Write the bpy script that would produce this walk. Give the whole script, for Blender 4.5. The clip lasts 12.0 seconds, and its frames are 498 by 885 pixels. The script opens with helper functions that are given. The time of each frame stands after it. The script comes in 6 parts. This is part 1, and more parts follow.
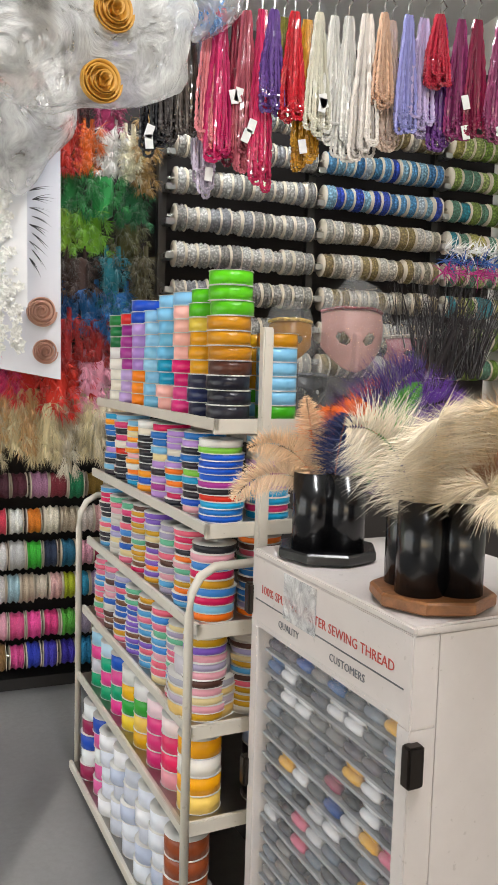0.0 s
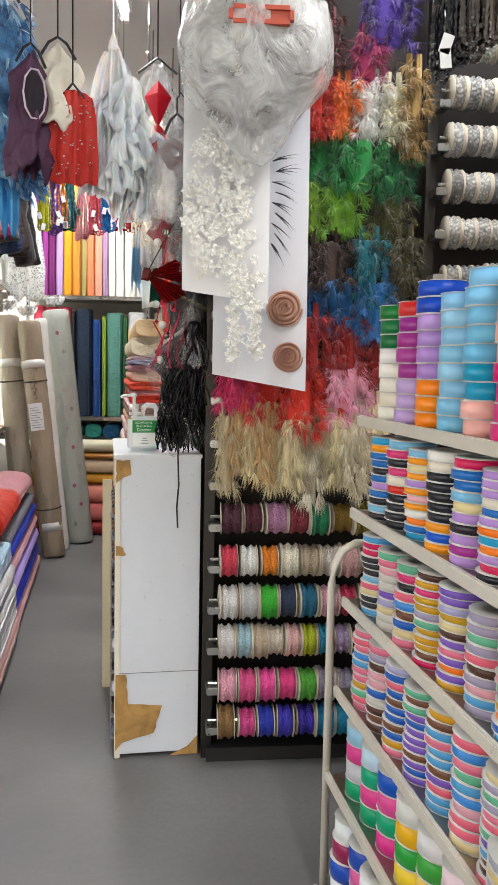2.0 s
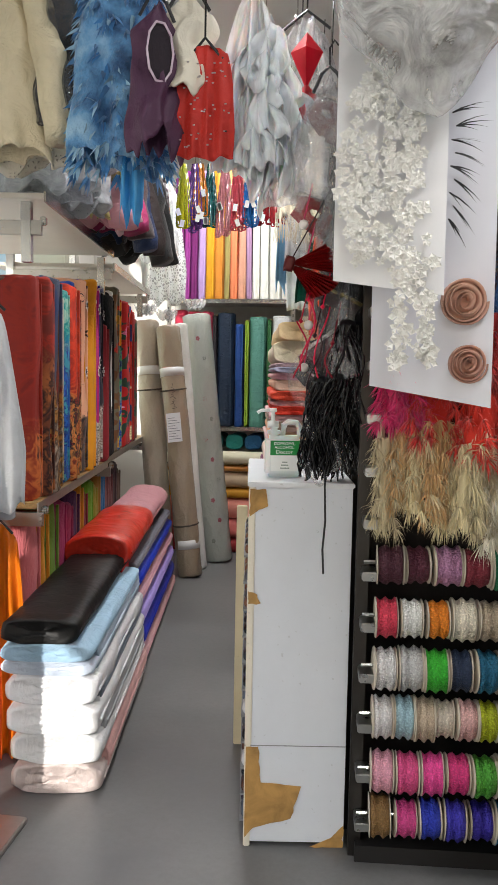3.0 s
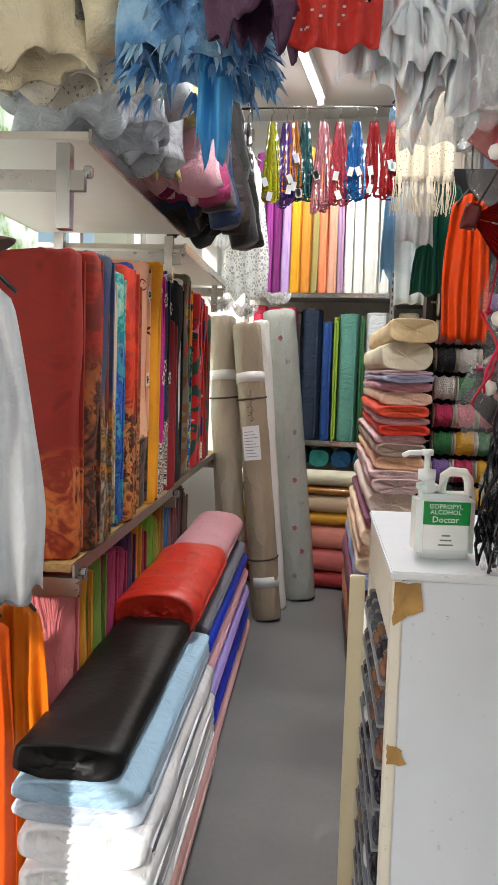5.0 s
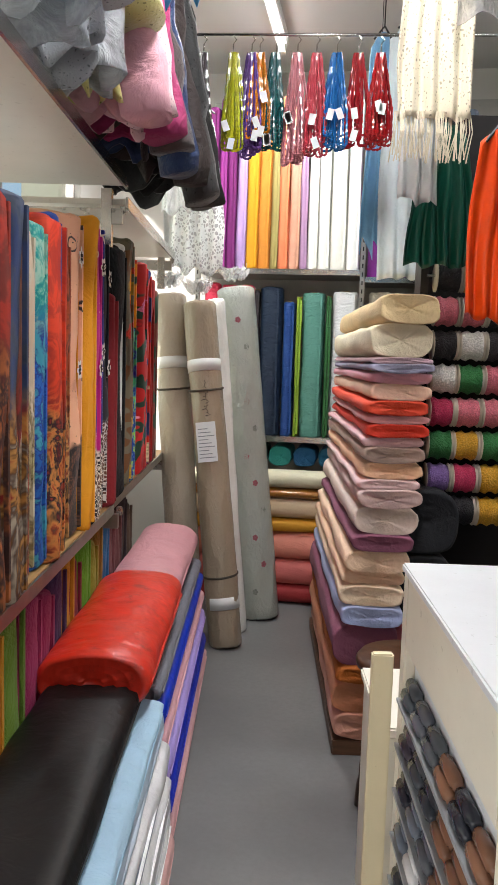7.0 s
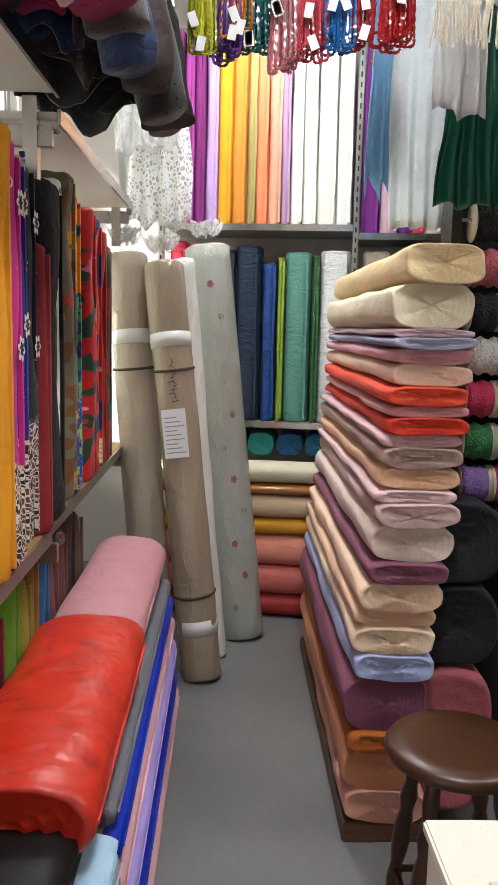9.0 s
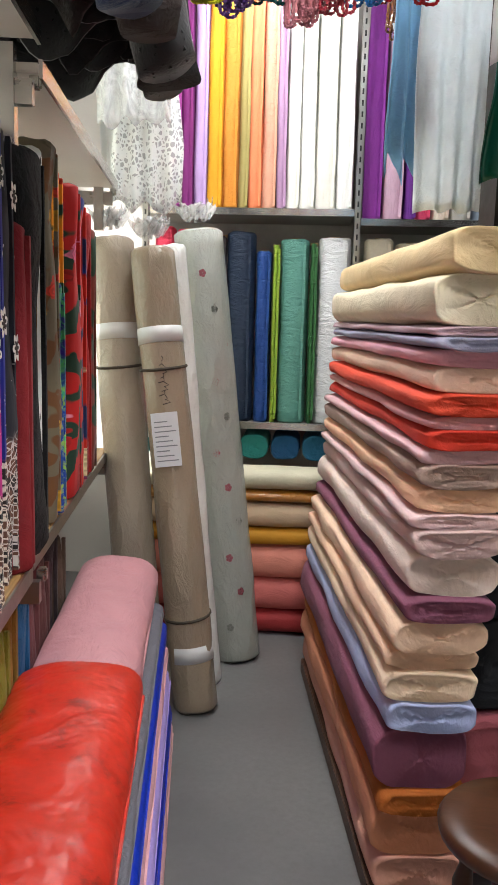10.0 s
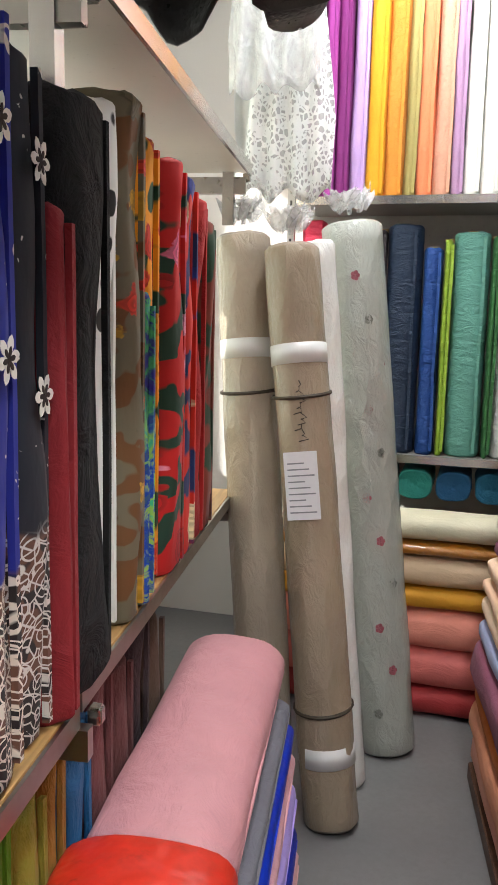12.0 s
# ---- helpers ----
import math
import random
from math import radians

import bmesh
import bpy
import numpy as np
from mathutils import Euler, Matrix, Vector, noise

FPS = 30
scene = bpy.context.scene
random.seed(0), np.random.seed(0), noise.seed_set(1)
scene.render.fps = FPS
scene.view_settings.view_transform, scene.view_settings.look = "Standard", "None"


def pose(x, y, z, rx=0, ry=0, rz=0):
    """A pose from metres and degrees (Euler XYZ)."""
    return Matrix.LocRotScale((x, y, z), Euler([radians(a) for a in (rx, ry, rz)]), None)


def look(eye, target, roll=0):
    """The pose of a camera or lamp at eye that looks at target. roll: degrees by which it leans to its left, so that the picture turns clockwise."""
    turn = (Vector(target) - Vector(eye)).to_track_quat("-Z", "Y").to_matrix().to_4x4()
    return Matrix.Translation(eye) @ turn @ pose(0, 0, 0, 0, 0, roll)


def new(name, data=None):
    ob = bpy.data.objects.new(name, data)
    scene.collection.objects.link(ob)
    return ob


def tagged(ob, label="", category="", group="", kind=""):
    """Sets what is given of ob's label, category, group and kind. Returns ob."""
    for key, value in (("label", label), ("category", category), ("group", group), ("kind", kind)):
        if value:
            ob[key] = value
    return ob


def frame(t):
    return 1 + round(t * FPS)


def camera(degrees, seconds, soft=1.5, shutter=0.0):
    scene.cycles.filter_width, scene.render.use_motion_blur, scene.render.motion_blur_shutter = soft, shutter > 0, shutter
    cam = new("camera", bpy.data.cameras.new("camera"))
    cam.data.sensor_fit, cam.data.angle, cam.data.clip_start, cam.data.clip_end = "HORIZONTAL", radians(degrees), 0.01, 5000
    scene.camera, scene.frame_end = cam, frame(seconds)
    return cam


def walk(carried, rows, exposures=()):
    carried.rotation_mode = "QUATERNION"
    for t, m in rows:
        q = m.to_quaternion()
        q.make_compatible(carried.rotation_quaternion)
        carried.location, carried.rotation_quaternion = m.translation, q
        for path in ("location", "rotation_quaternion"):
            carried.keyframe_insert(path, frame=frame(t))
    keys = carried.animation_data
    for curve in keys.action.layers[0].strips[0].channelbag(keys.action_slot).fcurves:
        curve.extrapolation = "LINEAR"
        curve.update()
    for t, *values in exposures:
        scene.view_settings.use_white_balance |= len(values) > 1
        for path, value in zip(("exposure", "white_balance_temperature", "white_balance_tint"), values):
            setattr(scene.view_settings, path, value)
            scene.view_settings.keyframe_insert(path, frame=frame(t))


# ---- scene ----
cam = camera(34.3, 12.0)
PATH = [
    (0, (1.457, 0.288, 1.417), (2.074, 2.18, 1.224), 1.6),
    (0.5, (1.463, 0.365, 1.416), (1.932, 2.3, 1.22), 1.3),
    (1, (1.461, 0.512, 1.409), (1.778, 2.476, 1.213), 1.3),
    (1.5, (1.459, 0.709, 1.411), (1.627, 2.693, 1.223), 1.3),
    (2, (1.436, 0.974, 1.406), (1.528, 2.964, 1.223), 1.1),
    (2.5, (1.401, 1.261, 1.418), (1.328, 3.252, 1.24), 0.9),
    (3, (1.407, 1.493, 1.416), (1.141, 3.467, 1.241), 1.0),
    (3.5, (1.399, 1.704, 1.435), (0.953, 3.646, 1.255), 1.2),
    (3.7, (1.373, 1.778, 1.433), (0.92, 3.718, 1.255), 1.2),
    (5.3, (1.135, 2.487, 1.451), (0.708, 4.433, 1.271), 1.8),
    (5.5, (1.152, 2.582, 1.44), (0.703, 4.523, 1.262), 1.5),
    (6, (1.112, 2.712, 1.438), (0.679, 4.656, 1.252), 1.6),
    (6.5, (1.011, 2.871, 1.444), (0.656, 4.829, 1.248), 1.7),
    (7, (0.941, 2.978, 1.453), (0.655, 4.946, 1.242), 1.8),
    (7.2, (0.918, 3.028, 1.449), (0.649, 4.999, 1.241), 1.9),
    (8.8, (0.82, 3.593, 1.461), (0.59, 5.561, 1.187), 1.4),
    (9, (0.8, 3.685, 1.459), (0.593, 5.654, 1.178), 1.3),
    (9.5, (0.703, 3.855, 1.476), (0.581, 5.829, 1.176), 1.5),
    (10, (0.661, 4.0, 1.473), (0.526, 5.972, 1.169), 1.5),
    (10.5, (0.69, 4.209, 1.488), (0.437, 6.168, 1.178), 1.0),
    (11, (0.72, 4.332, 1.494), (0.315, 6.265, 1.18), 0.8),
    (11.5, (0.674, 4.478, 1.492), (0.123, 6.375, 1.183), 0.9),
    (12, (0.616, 4.638, 1.509), (0.093, 6.544, 1.201), 1.3),
]
EXPOSURES = [(0, 0.12, 6300, 10), (1.5, 0.1, 6300, 10), (2.5, 0.0, 6300, 10), (3.5, -0.25, 6300, 10), (5.5, -0.02, 6300, 10), (9, 0.05, 6250, 10), (11, 0.12, 6250, 10), (12, 0.2, 6250, 10)]
walk(cam, [(t, look(eye, target, roll)) for t, eye, target, roll in PATH], EXPOSURES)

import functools

# ---- light ----
world = bpy.data.worlds.new("world")
scene.world = world
world.use_nodes = True
_wn = world.node_tree.nodes
_sky = _wn.new("ShaderNodeTexSky")
_sky.sky_type = "NISHITA"
_sky.sun_disc = False
_sky.sun_elevation = radians(20)
_sky.sun_rotation = radians(201)
world.node_tree.links.new(_sky.outputs[0], _wn["Background"].inputs[0])
_wn["Background"].inputs[1].default_value = 0.12


def lamp(name, kind, m, energy, color=(1, 1, 1), size=1.0, size_y=1.0):
    d = bpy.data.lights.new(name, kind)
    d.energy, d.color = energy, color
    if kind == "AREA":
        d.shape, d.size, d.size_y = "RECTANGLE", size, size_y
    ob = new(name, d)
    ob.matrix_world = m
    return ob


sun = lamp("sun", "SUN", look((-1.44, -3.72, 1.456), (0, 0, 0)), 5.0, (1, 0.94, 0.85))
sun.data.angle = radians(0.6)
# daylight of the open shop front behind the walker and of the side entrance
lamp("front_daylight", "AREA", look((1.6, -1.9, 1.7), (1.6, 3, 1.3)), 19, (1, 0.98, 0.95), 3.6, 2.4)
lamp("side_daylight", "AREA", look((-0.95, 1.9, 1.35), (1.2, 2.6, 0.9)), 40, (1, 0.97, 0.92), 2.8, 2.0)
lamp("window_daylight", "AREA", pose(0, 6, 0, 0, 0, 7.5) @ look((-0.585, -0.15, 1.87), (1, -0.15, 1.6)), 9, (1, 0.98, 0.94), 3.9, 1.5)
# first tube is the aisle's own; the other four are added to brighten the shop
TUBES = [(0.36, 7.2), (0.95, 4.8), (2.3, 3.05), (2.0, 0.6), (2.6, 5.6)]
for _i, (_x, _y) in enumerate(TUBES):
    lamp("tube_and_fill_light", "AREA", pose(_x, _y, 3.17, 0, 0, 90), (38, 44, 32, 58, 22)[_i], (1, 0.98, 0.95), 1.2, 0.12)

# ---- materials ----


def C(h):
    v = [int(h[i:i + 2], 16) / 255 for i in (0, 2, 4)]
    return tuple(c / 12.92 if c < 0.04045 else ((c + 0.055) / 1.055) ** 2.4 for c in v) + (1,)


class Nodes:
    """A material under construction."""

    def __init__(self, name):
        self.m = bpy.data.materials.new(name)
        self.m.use_nodes = True
        self.t = self.m.node_tree
        self.b = self.t.nodes["Principled BSDF"]
        self.co = self.t.nodes.new("ShaderNodeTexCoord").outputs["Object"]

    def node(self, kind, **inputs):
        n = self.t.nodes.new(kind)
        for k, v in inputs.items():
            self.put(n.inputs[k.replace("_", " ")], v)
        return n

    def put(self, socket, v):
        if isinstance(v, bpy.types.NodeSocket):
            self.t.links.new(v, socket)
        else:
            socket.default_value = v

    def noise(self, scale, detail=3, co=None, rough=0.55, dist=0.0):
        n = self.node("ShaderNodeTexNoise", Scale=scale, Detail=detail, Roughness=rough, Distortion=dist)
        self.put(n.inputs["Vector"], co or self.co)
        return n.outputs["Fac"]

    def voro(self, scale, co=None, feature="F1", out="Distance", rand=1.0):
        n = self.node("ShaderNodeTexVoronoi", Scale=scale, Randomness=rand)
        n.feature = feature
        self.put(n.inputs["Vector"], co or self.co)
        return n.outputs[out]

    def ramp(self, fac, stops, interp="LINEAR"):
        n = self.node("ShaderNodeValToRGB", Fac=fac)
        r = n.color_ramp
        r.interpolation = interp
        while len(r.elements) < len(stops):
            r.elements.new(0.5)
        for e, (p, c) in zip(r.elements, stops):
            e.position, e.color = p, c
        return n.outputs["Color"]

    def mix(self, fac, a, b, blend="MIX"):
        n = self.t.nodes.new("ShaderNodeMix")
        n.data_type, n.blend_type = "RGBA", blend
        self.put(n.inputs[0], fac), self.put(n.inputs[6], a), self.put(n.inputs[7], b)
        return n.outputs[2]

    def math(self, op, a, b=0.0):
        n = self.t.nodes.new("ShaderNodeMath")
        n.operation = op
        self.put(n.inputs[0], a), self.put(n.inputs[1], b)
        return n.outputs[0]

    def scaled(self, v, move=(0, 0, 0)):
        n = self.t.nodes.new("ShaderNodeMapping")
        self.put(n.inputs["Vector"], self.co)
        n.inputs["Scale"].default_value = v
        n.inputs["Location"].default_value = move
        return n.outputs["Vector"]

    def bump(self, height, strength=0.3, distance=0.01, normal=None):
        n = self.node("ShaderNodeBump", Height=height, Strength=strength, Distance=distance)
        if normal:
            self.put(n.inputs["Normal"], normal)
        self.put(self.b.inputs["Normal"], n.outputs["Normal"])
        return n.outputs["Normal"]

    def done(self, color, rough=0.7, **more):
        self.put(self.b.inputs["Base Color"], color)
        self.put(self.b.inputs["Roughness"], rough)
        for k, v in more.items():
            self.put(self.b.inputs[k.replace("_", " ")], v)
        return self.m


cached = functools.lru_cache(maxsize=None)


def dim(c, f):
    return tuple(min(1, x * f) for x in c[:3]) + (1,)


def rich(c, k=1.15):
    """A more saturated dye of the same lightness."""
    g = 0.3 * c[0] + 0.59 * c[1] + 0.11 * c[2]
    return tuple(min(1, max(0.004, g + (x - g) * k)) for x in c[:3]) + (1,)


@cached
def cloth(h, rough=0.8, sheen=0.25, wrinkle=0.5, stretch=(1, 1, 1)):
    """Woven cloth: thread grain, soft creases, faint uneven dye."""
    n = Nodes("cloth")
    c = C(h)
    rnd = n.node("ShaderNodeObjectInfo").outputs["Random"]
    blot = n.noise(9, 3)
    col = n.mix(blot, dim(c, 0.8), dim(c, 1.12))
    col = n.mix(n.math("MULTIPLY", rnd, 0.14), col, dim(c, 0.6))
    weave = n.noise(700, 2)
    crease = n.noise(14, 5, n.scaled(stretch), 0.6, 0.8)
    a = n.bump(crease, wrinkle * 0.9, 0.03)
    n.bump(weave, 0.18, 0.002, a)
    return n.done(col, rough, Sheen_Weight=sheen * 0.08)


@cached
def satin(h, rough=0.28):
    n = Nodes("satin")
    c = rich(C(h))
    col = n.mix(n.noise(30, 2), dim(c, 0.85), dim(c, 1.1))
    n.bump(n.noise(18, 3, None, 0.5, 0.6), 0.35, 0.01)
    return n.done(col, rough, Specular_IOR_Level=0.35, Anisotropic=0.4)


@cached
def floral(base, stops, scale=14.0, leaf="20402a"):
    """Printed cloth: large blossoms and leaves on a ground."""
    n = Nodes("floral_print")
    n.co = n.scaled((1, 0.12, 1))
    warp = n.node("ShaderNodeTexNoise", Scale=scale * 1.6, Detail=2.0)
    n.put(warp.inputs["Vector"], n.co)
    co = n.node("ShaderNodeVectorMath")
    co.operation = "MULTIPLY_ADD"
    n.put(co.inputs[0], warp.outputs["Color"])
    co.inputs[1].default_value = (0.06, 0.06, 0.06)
    n.put(co.inputs[2], n.co)
    co = co.outputs[0]
    d = n.voro(scale, co)
    pick = n.node("ShaderNodeSeparateColor", Color=n.voro(scale, co, "F1", "Color"))
    cols = [C(s) for s in stops]
    flower = n.ramp(pick.outputs[0], [(i / len(cols), c) for i, c in enumerate(cols)], "CONSTANT")
    ground = n.mix(n.ramp(n.noise(scale * 1.4, 1), [(0.52, (0, 0, 0, 1)), (0.55, (1, 1, 1, 1))]), C(base), C(leaf))
    inside = n.ramp(n.math("ADD", d, n.math("MULTIPLY", n.noise(scale * 5, 2), 0.25)), [(0.46, (1, 1, 1, 1)), (0.5, (0, 0, 0, 1))])
    rings = n.ramp(n.math("FRACT", n.math("MULTIPLY", d, 7.0)), [(0.2, (0.65, 0.65, 0.65, 1)), (0.6, (1, 1, 1, 1))])
    col = n.mix(inside, ground, n.mix(1.0, flower, rings, "MULTIPLY"))
    n.bump(n.noise(10, 4, n.scaled((1, 1, 0.4))), 0.4, 0.02)
    return n.done(col, 0.75, Sheen_Weight=0.04)


@cached
def dapple(upper, lower, split=0.45, scale=9.0, shift=0.0):
    """Printed cloth of soft-edged blots: one set of dyes above, another below an uneven line."""
    n = Nodes("blotted_print")
    z = n.node("ShaderNodeSeparateXYZ", Vector=n.co).outputs["Z"]
    n.co = n.scaled((1, 0.5, 0.8), (shift, shift * 0.7, 0))
    f = n.noise(scale, 3, None, 0.6, 1.6)
    g = n.noise(scale * 3.1, 2, None, 0.6, 0.8)
    f = n.math("ADD", n.math("MULTIPLY", f, 0.8), n.math("MULTIPLY", g, 0.2))

    def dyes(cols):
        k = len(cols)
        return n.ramp(f, [(0.34 + 0.34 * i / k, C(c)) for i, c in enumerate(cols)], "CARDINAL")
    k = n.ramp(n.math("ADD", z, n.math("MULTIPLY", n.noise(5, 2), 0.3)), [(split + 0.1, (0, 0, 0, 1)), (split + 0.2, (1, 1, 1, 1))])
    n.bump(n.noise(10, 4, n.scaled((1, 1, 0.4))), 0.4, 0.02)
    return n.done(n.mix(k, dyes(lower), dyes(upper)), 0.75)


@cached
def tulle(h="fafafc", alpha=0.8):
    """Fine stiff net: pale, half see-through."""
    n = Nodes("tulle")
    f = n.noise(11, 4, n.scaled((1, 1, 0.35)), 0.6, 0.8)
    n.bump(f, 0.25, 0.02)
    a = n.ramp(f, [(0.35, (alpha * 0.7,) * 3 + (1,)), (0.65, (min(1, alpha * 1.4),) * 3 + (1,))])
    return n.done(C(h), 0.8, Alpha=a, Subsurface_Weight=0.2)


@cached
def batik(base, low=0.3, line="e8ddd0"):
    """Printed cloth with outlined flowers above and a dense ringed border below."""
    n = Nodes("batik_print")
    n.co = n.scaled((1, 0.12, 1))
    white = C(line)
    z = n.node("ShaderNodeSeparateXYZ", Vector=n.co).outputs["Z"]
    d = n.voro(40, None, "DISTANCE_TO_EDGE")
    e = n.voro(26)
    lines = n.ramp(n.math("FRACT", n.math("MULTIPLY", e, 4.0)), [(0.18, (1, 1, 1, 1)), (0.26, (0, 0, 0, 1))])
    lines2 = n.ramp(d, [(0.03, (1, 1, 1, 1)), (0.06, (0, 0, 0, 1))])
    dense = n.mix(1.0, lines, lines2, "LIGHTEN")
    border_c = n.mix(dense, n.mix(n.ramp(n.noise(20, 2), [(0.5, (0, 0, 0, 1)), (0.53, (1, 1, 1, 1))]), C("241c1c"), C("6a4636")), white)
    f = n.voro(9)
    petal = n.math("ADD", f, n.math("MULTIPLY", n.noise(34, 1), 0.3))
    fl = n.ramp(petal, [(0.30, (0, 0, 0, 1)), (0.31, (1, 1, 1, 1)), (0.345, (1, 1, 1, 1)), (0.355, (0, 0, 0, 1))])
    dots = n.ramp(n.voro(70), [(0.2, (1, 1, 1, 1)), (0.26, (0, 0, 0, 1))])
    vine = n.ramp(n.noise(7, 1, None, 0.5, 1.5), [(0.485, (0, 0, 0, 1)), (0.49, (1, 1, 1, 1)), (0.51, (1, 1, 1, 1)), (0.515, (0, 0, 0, 1))])
    up = n.mix(1.0, fl, n.mix(1.0, vine, dots, "MULTIPLY"), "LIGHTEN")
    top = n.mix(up, C(base), white)
    k = n.ramp(n.math("ADD", z, n.math("MULTIPLY", n.noise(12, 1), 0.12)), [(low + 0.03, (1, 1, 1, 1)), (low + 0.04, (0, 0, 0, 1))])
    n.bump(n.noise(10, 4, n.scaled((1, 1, 0.4))), 0.35, 0.02)
    return n.done(n.mix(k, top, border_c), 0.75, Sheen_Weight=0.04)


@cached
def polka(ground, dot):
    n = Nodes("polka_dots")
    n.co = n.scaled((1, 0, 1), (0, 0.0333, 0))
    d = n.voro(15, None, "F1", "Distance", 0.3)
    col = n.mix(n.ramp(d, [(0.36, (1, 1, 1, 1)), (0.39, (0, 0, 0, 1))]), C(ground), C(dot))
    n.bump(n.noise(10, 3), 0.3, 0.02)
    return n.done(col, 0.75)


@cached
def velvet(h):
    n = Nodes("crushed_velvet")
    c = C(h)
    pile = n.noise(13, 5, None, 0.7, 0.3)
    f = n.ramp(pile, [(0.3, dim(c, 0.45)), (0.42, dim(c, 0.95)), (0.62, dim(c, 1.15))])
    n.bump(n.noise(7, 3, None, 0.5, 0.3), 0.5, 0.04)
    return n.done(f, 0.36, Sheen_Weight=0.0)


@cached
def paint(h, rough=0.45, dirt=0.1, metal=0.0):
    n = Nodes("painted_surface")
    c = C(h)
    grime = n.ramp(n.noise(5, 6, None, 0.65), [(0.35, dim(c, 1 - dirt)), (0.7, c)])
    spots = n.ramp(n.noise(60, 3), [(0.30, (0.55, 0.52, 0.48, 1)), (0.34, (1, 1, 1, 1))])
    col = n.mix(0.35 if dirt > 0.05 else 0.0, grime, n.mix(1.0, grime, spots, "MULTIPLY"))
    n.bump(n.noise(140, 2), 0.05, 0.003)
    return n.done(col, rough, Metallic=metal)


@cached
def chrome(h="c8c8c4", rough=0.22):
    n = Nodes("polished_metal")
    c = C(h)
    n.bump(n.noise(90, 2), 0.04, 0.002)
    return n.done(n.mix(n.noise(25, 3), dim(c, 0.8), c), n.math("ADD", n.math("MULTIPLY", n.noise(35, 3), 0.2), rough - 0.1), Metallic=1.0)


@cached
def wood(h, rough=0.5, along=(1, 12, 12)):
    n = Nodes("wood")
    c = C(h)
    g = n.noise(5, 6, n.scaled(along), 0.6, 0.6)
    n.bump(g, 0.15, 0.004)
    return n.done(n.ramp(g, [(0.3, dim(c, 0.6)), (0.65, dim(c, 1.1))]), rough)


@cached
def wrap(h="ffffff", alpha=0.25, rough=0.12, clump=16.0):
    """Thin crinkled clear plastic."""
    n = Nodes("clear_plastic")
    cr = n.noise(clump, 5, None, 0.62, 1.4)
    n.bump(cr, 1.0, 0.03)
    a = n.ramp(cr, [(0.3, (alpha * 0.5,) * 3 + (1,)), (0.75, (min(1, alpha * 1.7),) * 3 + (1,))])
    m = n.done(C(h), rough, Alpha=a, Specular_IOR_Level=0.8)
    return m


@cached
def kraft(h="a2957f"):
    """Cloth roll under taut, creased plastic film."""
    n = Nodes("wrapped_roll")
    c = C(h)
    big = n.noise(6, 3, n.scaled((1, 1, 0.5)), 0.5, 0.4)
    cr = n.voro(16, n.scaled((1, 1, 0.45)), "F1", "Distance")
    fine = n.noise(26, 4, n.scaled((1, 1, 0.5)), 0.6, 2.0)
    a = n.bump(cr, 0.4, 0.03)
    n.bump(fine, 0.45, 0.018, a)
    return n.done(n.ramp(n.math("ADD", n.math("MULTIPLY", big, 0.7), n.math("MULTIPLY", fine, 0.3)), [(0.35, dim(c, 0.95)), (0.65, dim(c, 1.12))]), 0.3, Coat_Weight=0.7, Coat_Roughness=0.12)


@cached
def plain(h, rough=0.6, metal=0.0):
    n = Nodes("plain")
    c = C(h)
    return n.done(n.mix(n.noise(40, 3), dim(c, 0.88), c), rough, Metallic=metal)


@cached
def lace(h, scale=28.0, open_=0.09, rough=0.7):
    """Open netted lace: holes between cords."""
    n = Nodes("lace")
    d = n.voro(scale * 1.8, None, "DISTANCE_TO_EDGE")
    blot = n.noise(scale * 0.8, 3)
    a = n.ramp(d, [(open_, (1, 1, 1, 1)), (open_ + 0.03, (0, 0, 0, 1))])
    a = n.mix(n.ramp(blot, [(0.52, (0, 0, 0, 1)), (0.56, (1, 1, 1, 1))]), a, (1, 1, 1, 1))
    n.bump(d, 0.5, 0.004)
    return n.done(C(h), rough, Alpha=n.math("MAXIMUM", a, 0.45), Sheen_Weight=0.3)


@cached
def strand(h, var=0.35):
    """Down and barbs: colour changes from tuft to tuft."""
    n = Nodes("feather_strands")
    c = C(h)
    r = n.node("ShaderNodeNewGeometry").outputs["Random Per Island"]
    return n.done(n.mix(r, dim(c, 1 - var), dim(c, 1 + var * 0.5)), 0.75, Sheen_Weight=0.4)


@cached
def beadmat(h, rough=0.18):
    n = Nodes("glass_beads")
    c = C(h)
    r = n.node("ShaderNodeNewGeometry").outputs["Random Per Island"]
    return n.done(n.mix(r, dim(c, 0.6), dim(c, 1.15)), rough, Coat_Weight=0.5)


def floor_material():
    n = Nodes("worn_concrete")
    a = n.noise(0.9, 6, None, 0.6)
    f = n.noise(45, 5, None, 0.7)
    c = n.ramp(a, [(0.3, C("59595b")), (0.7, C("7b7a79"))])
    c = n.mix(n.ramp(f, [(0.3, (0.3,) * 3 + (1,)), (0.6, (0, 0, 0, 1))]), c, C("5a5856"))
    c = n.mix(n.ramp(n.voro(3.1), [(0.012, (1, 1, 1, 1)), (0.018, (0, 0, 0, 1))]), c, C("d0ccc4"))
    w = n.bump(n.noise(6, 5), 0.08, 0.01)
    n.bump(f, 0.08, 0.003, w)
    return n.done(c, n.ramp(a, [(0.3, (0.36,) * 3 + (1,)), (0.7, (0.55,) * 3 + (1,))]))


def plaster(h, rough=0.85):
    n = Nodes("plaster")
    c = C(h)
    n.bump(n.noise(70, 4), 0.15, 0.004)
    return n.done(n.mix(n.noise(2, 5), dim(c, 0.92), c), rough)


# ---- helpers for meshes ----
SKEW = pose(0, 6, 0, 0, 0, 7.5)


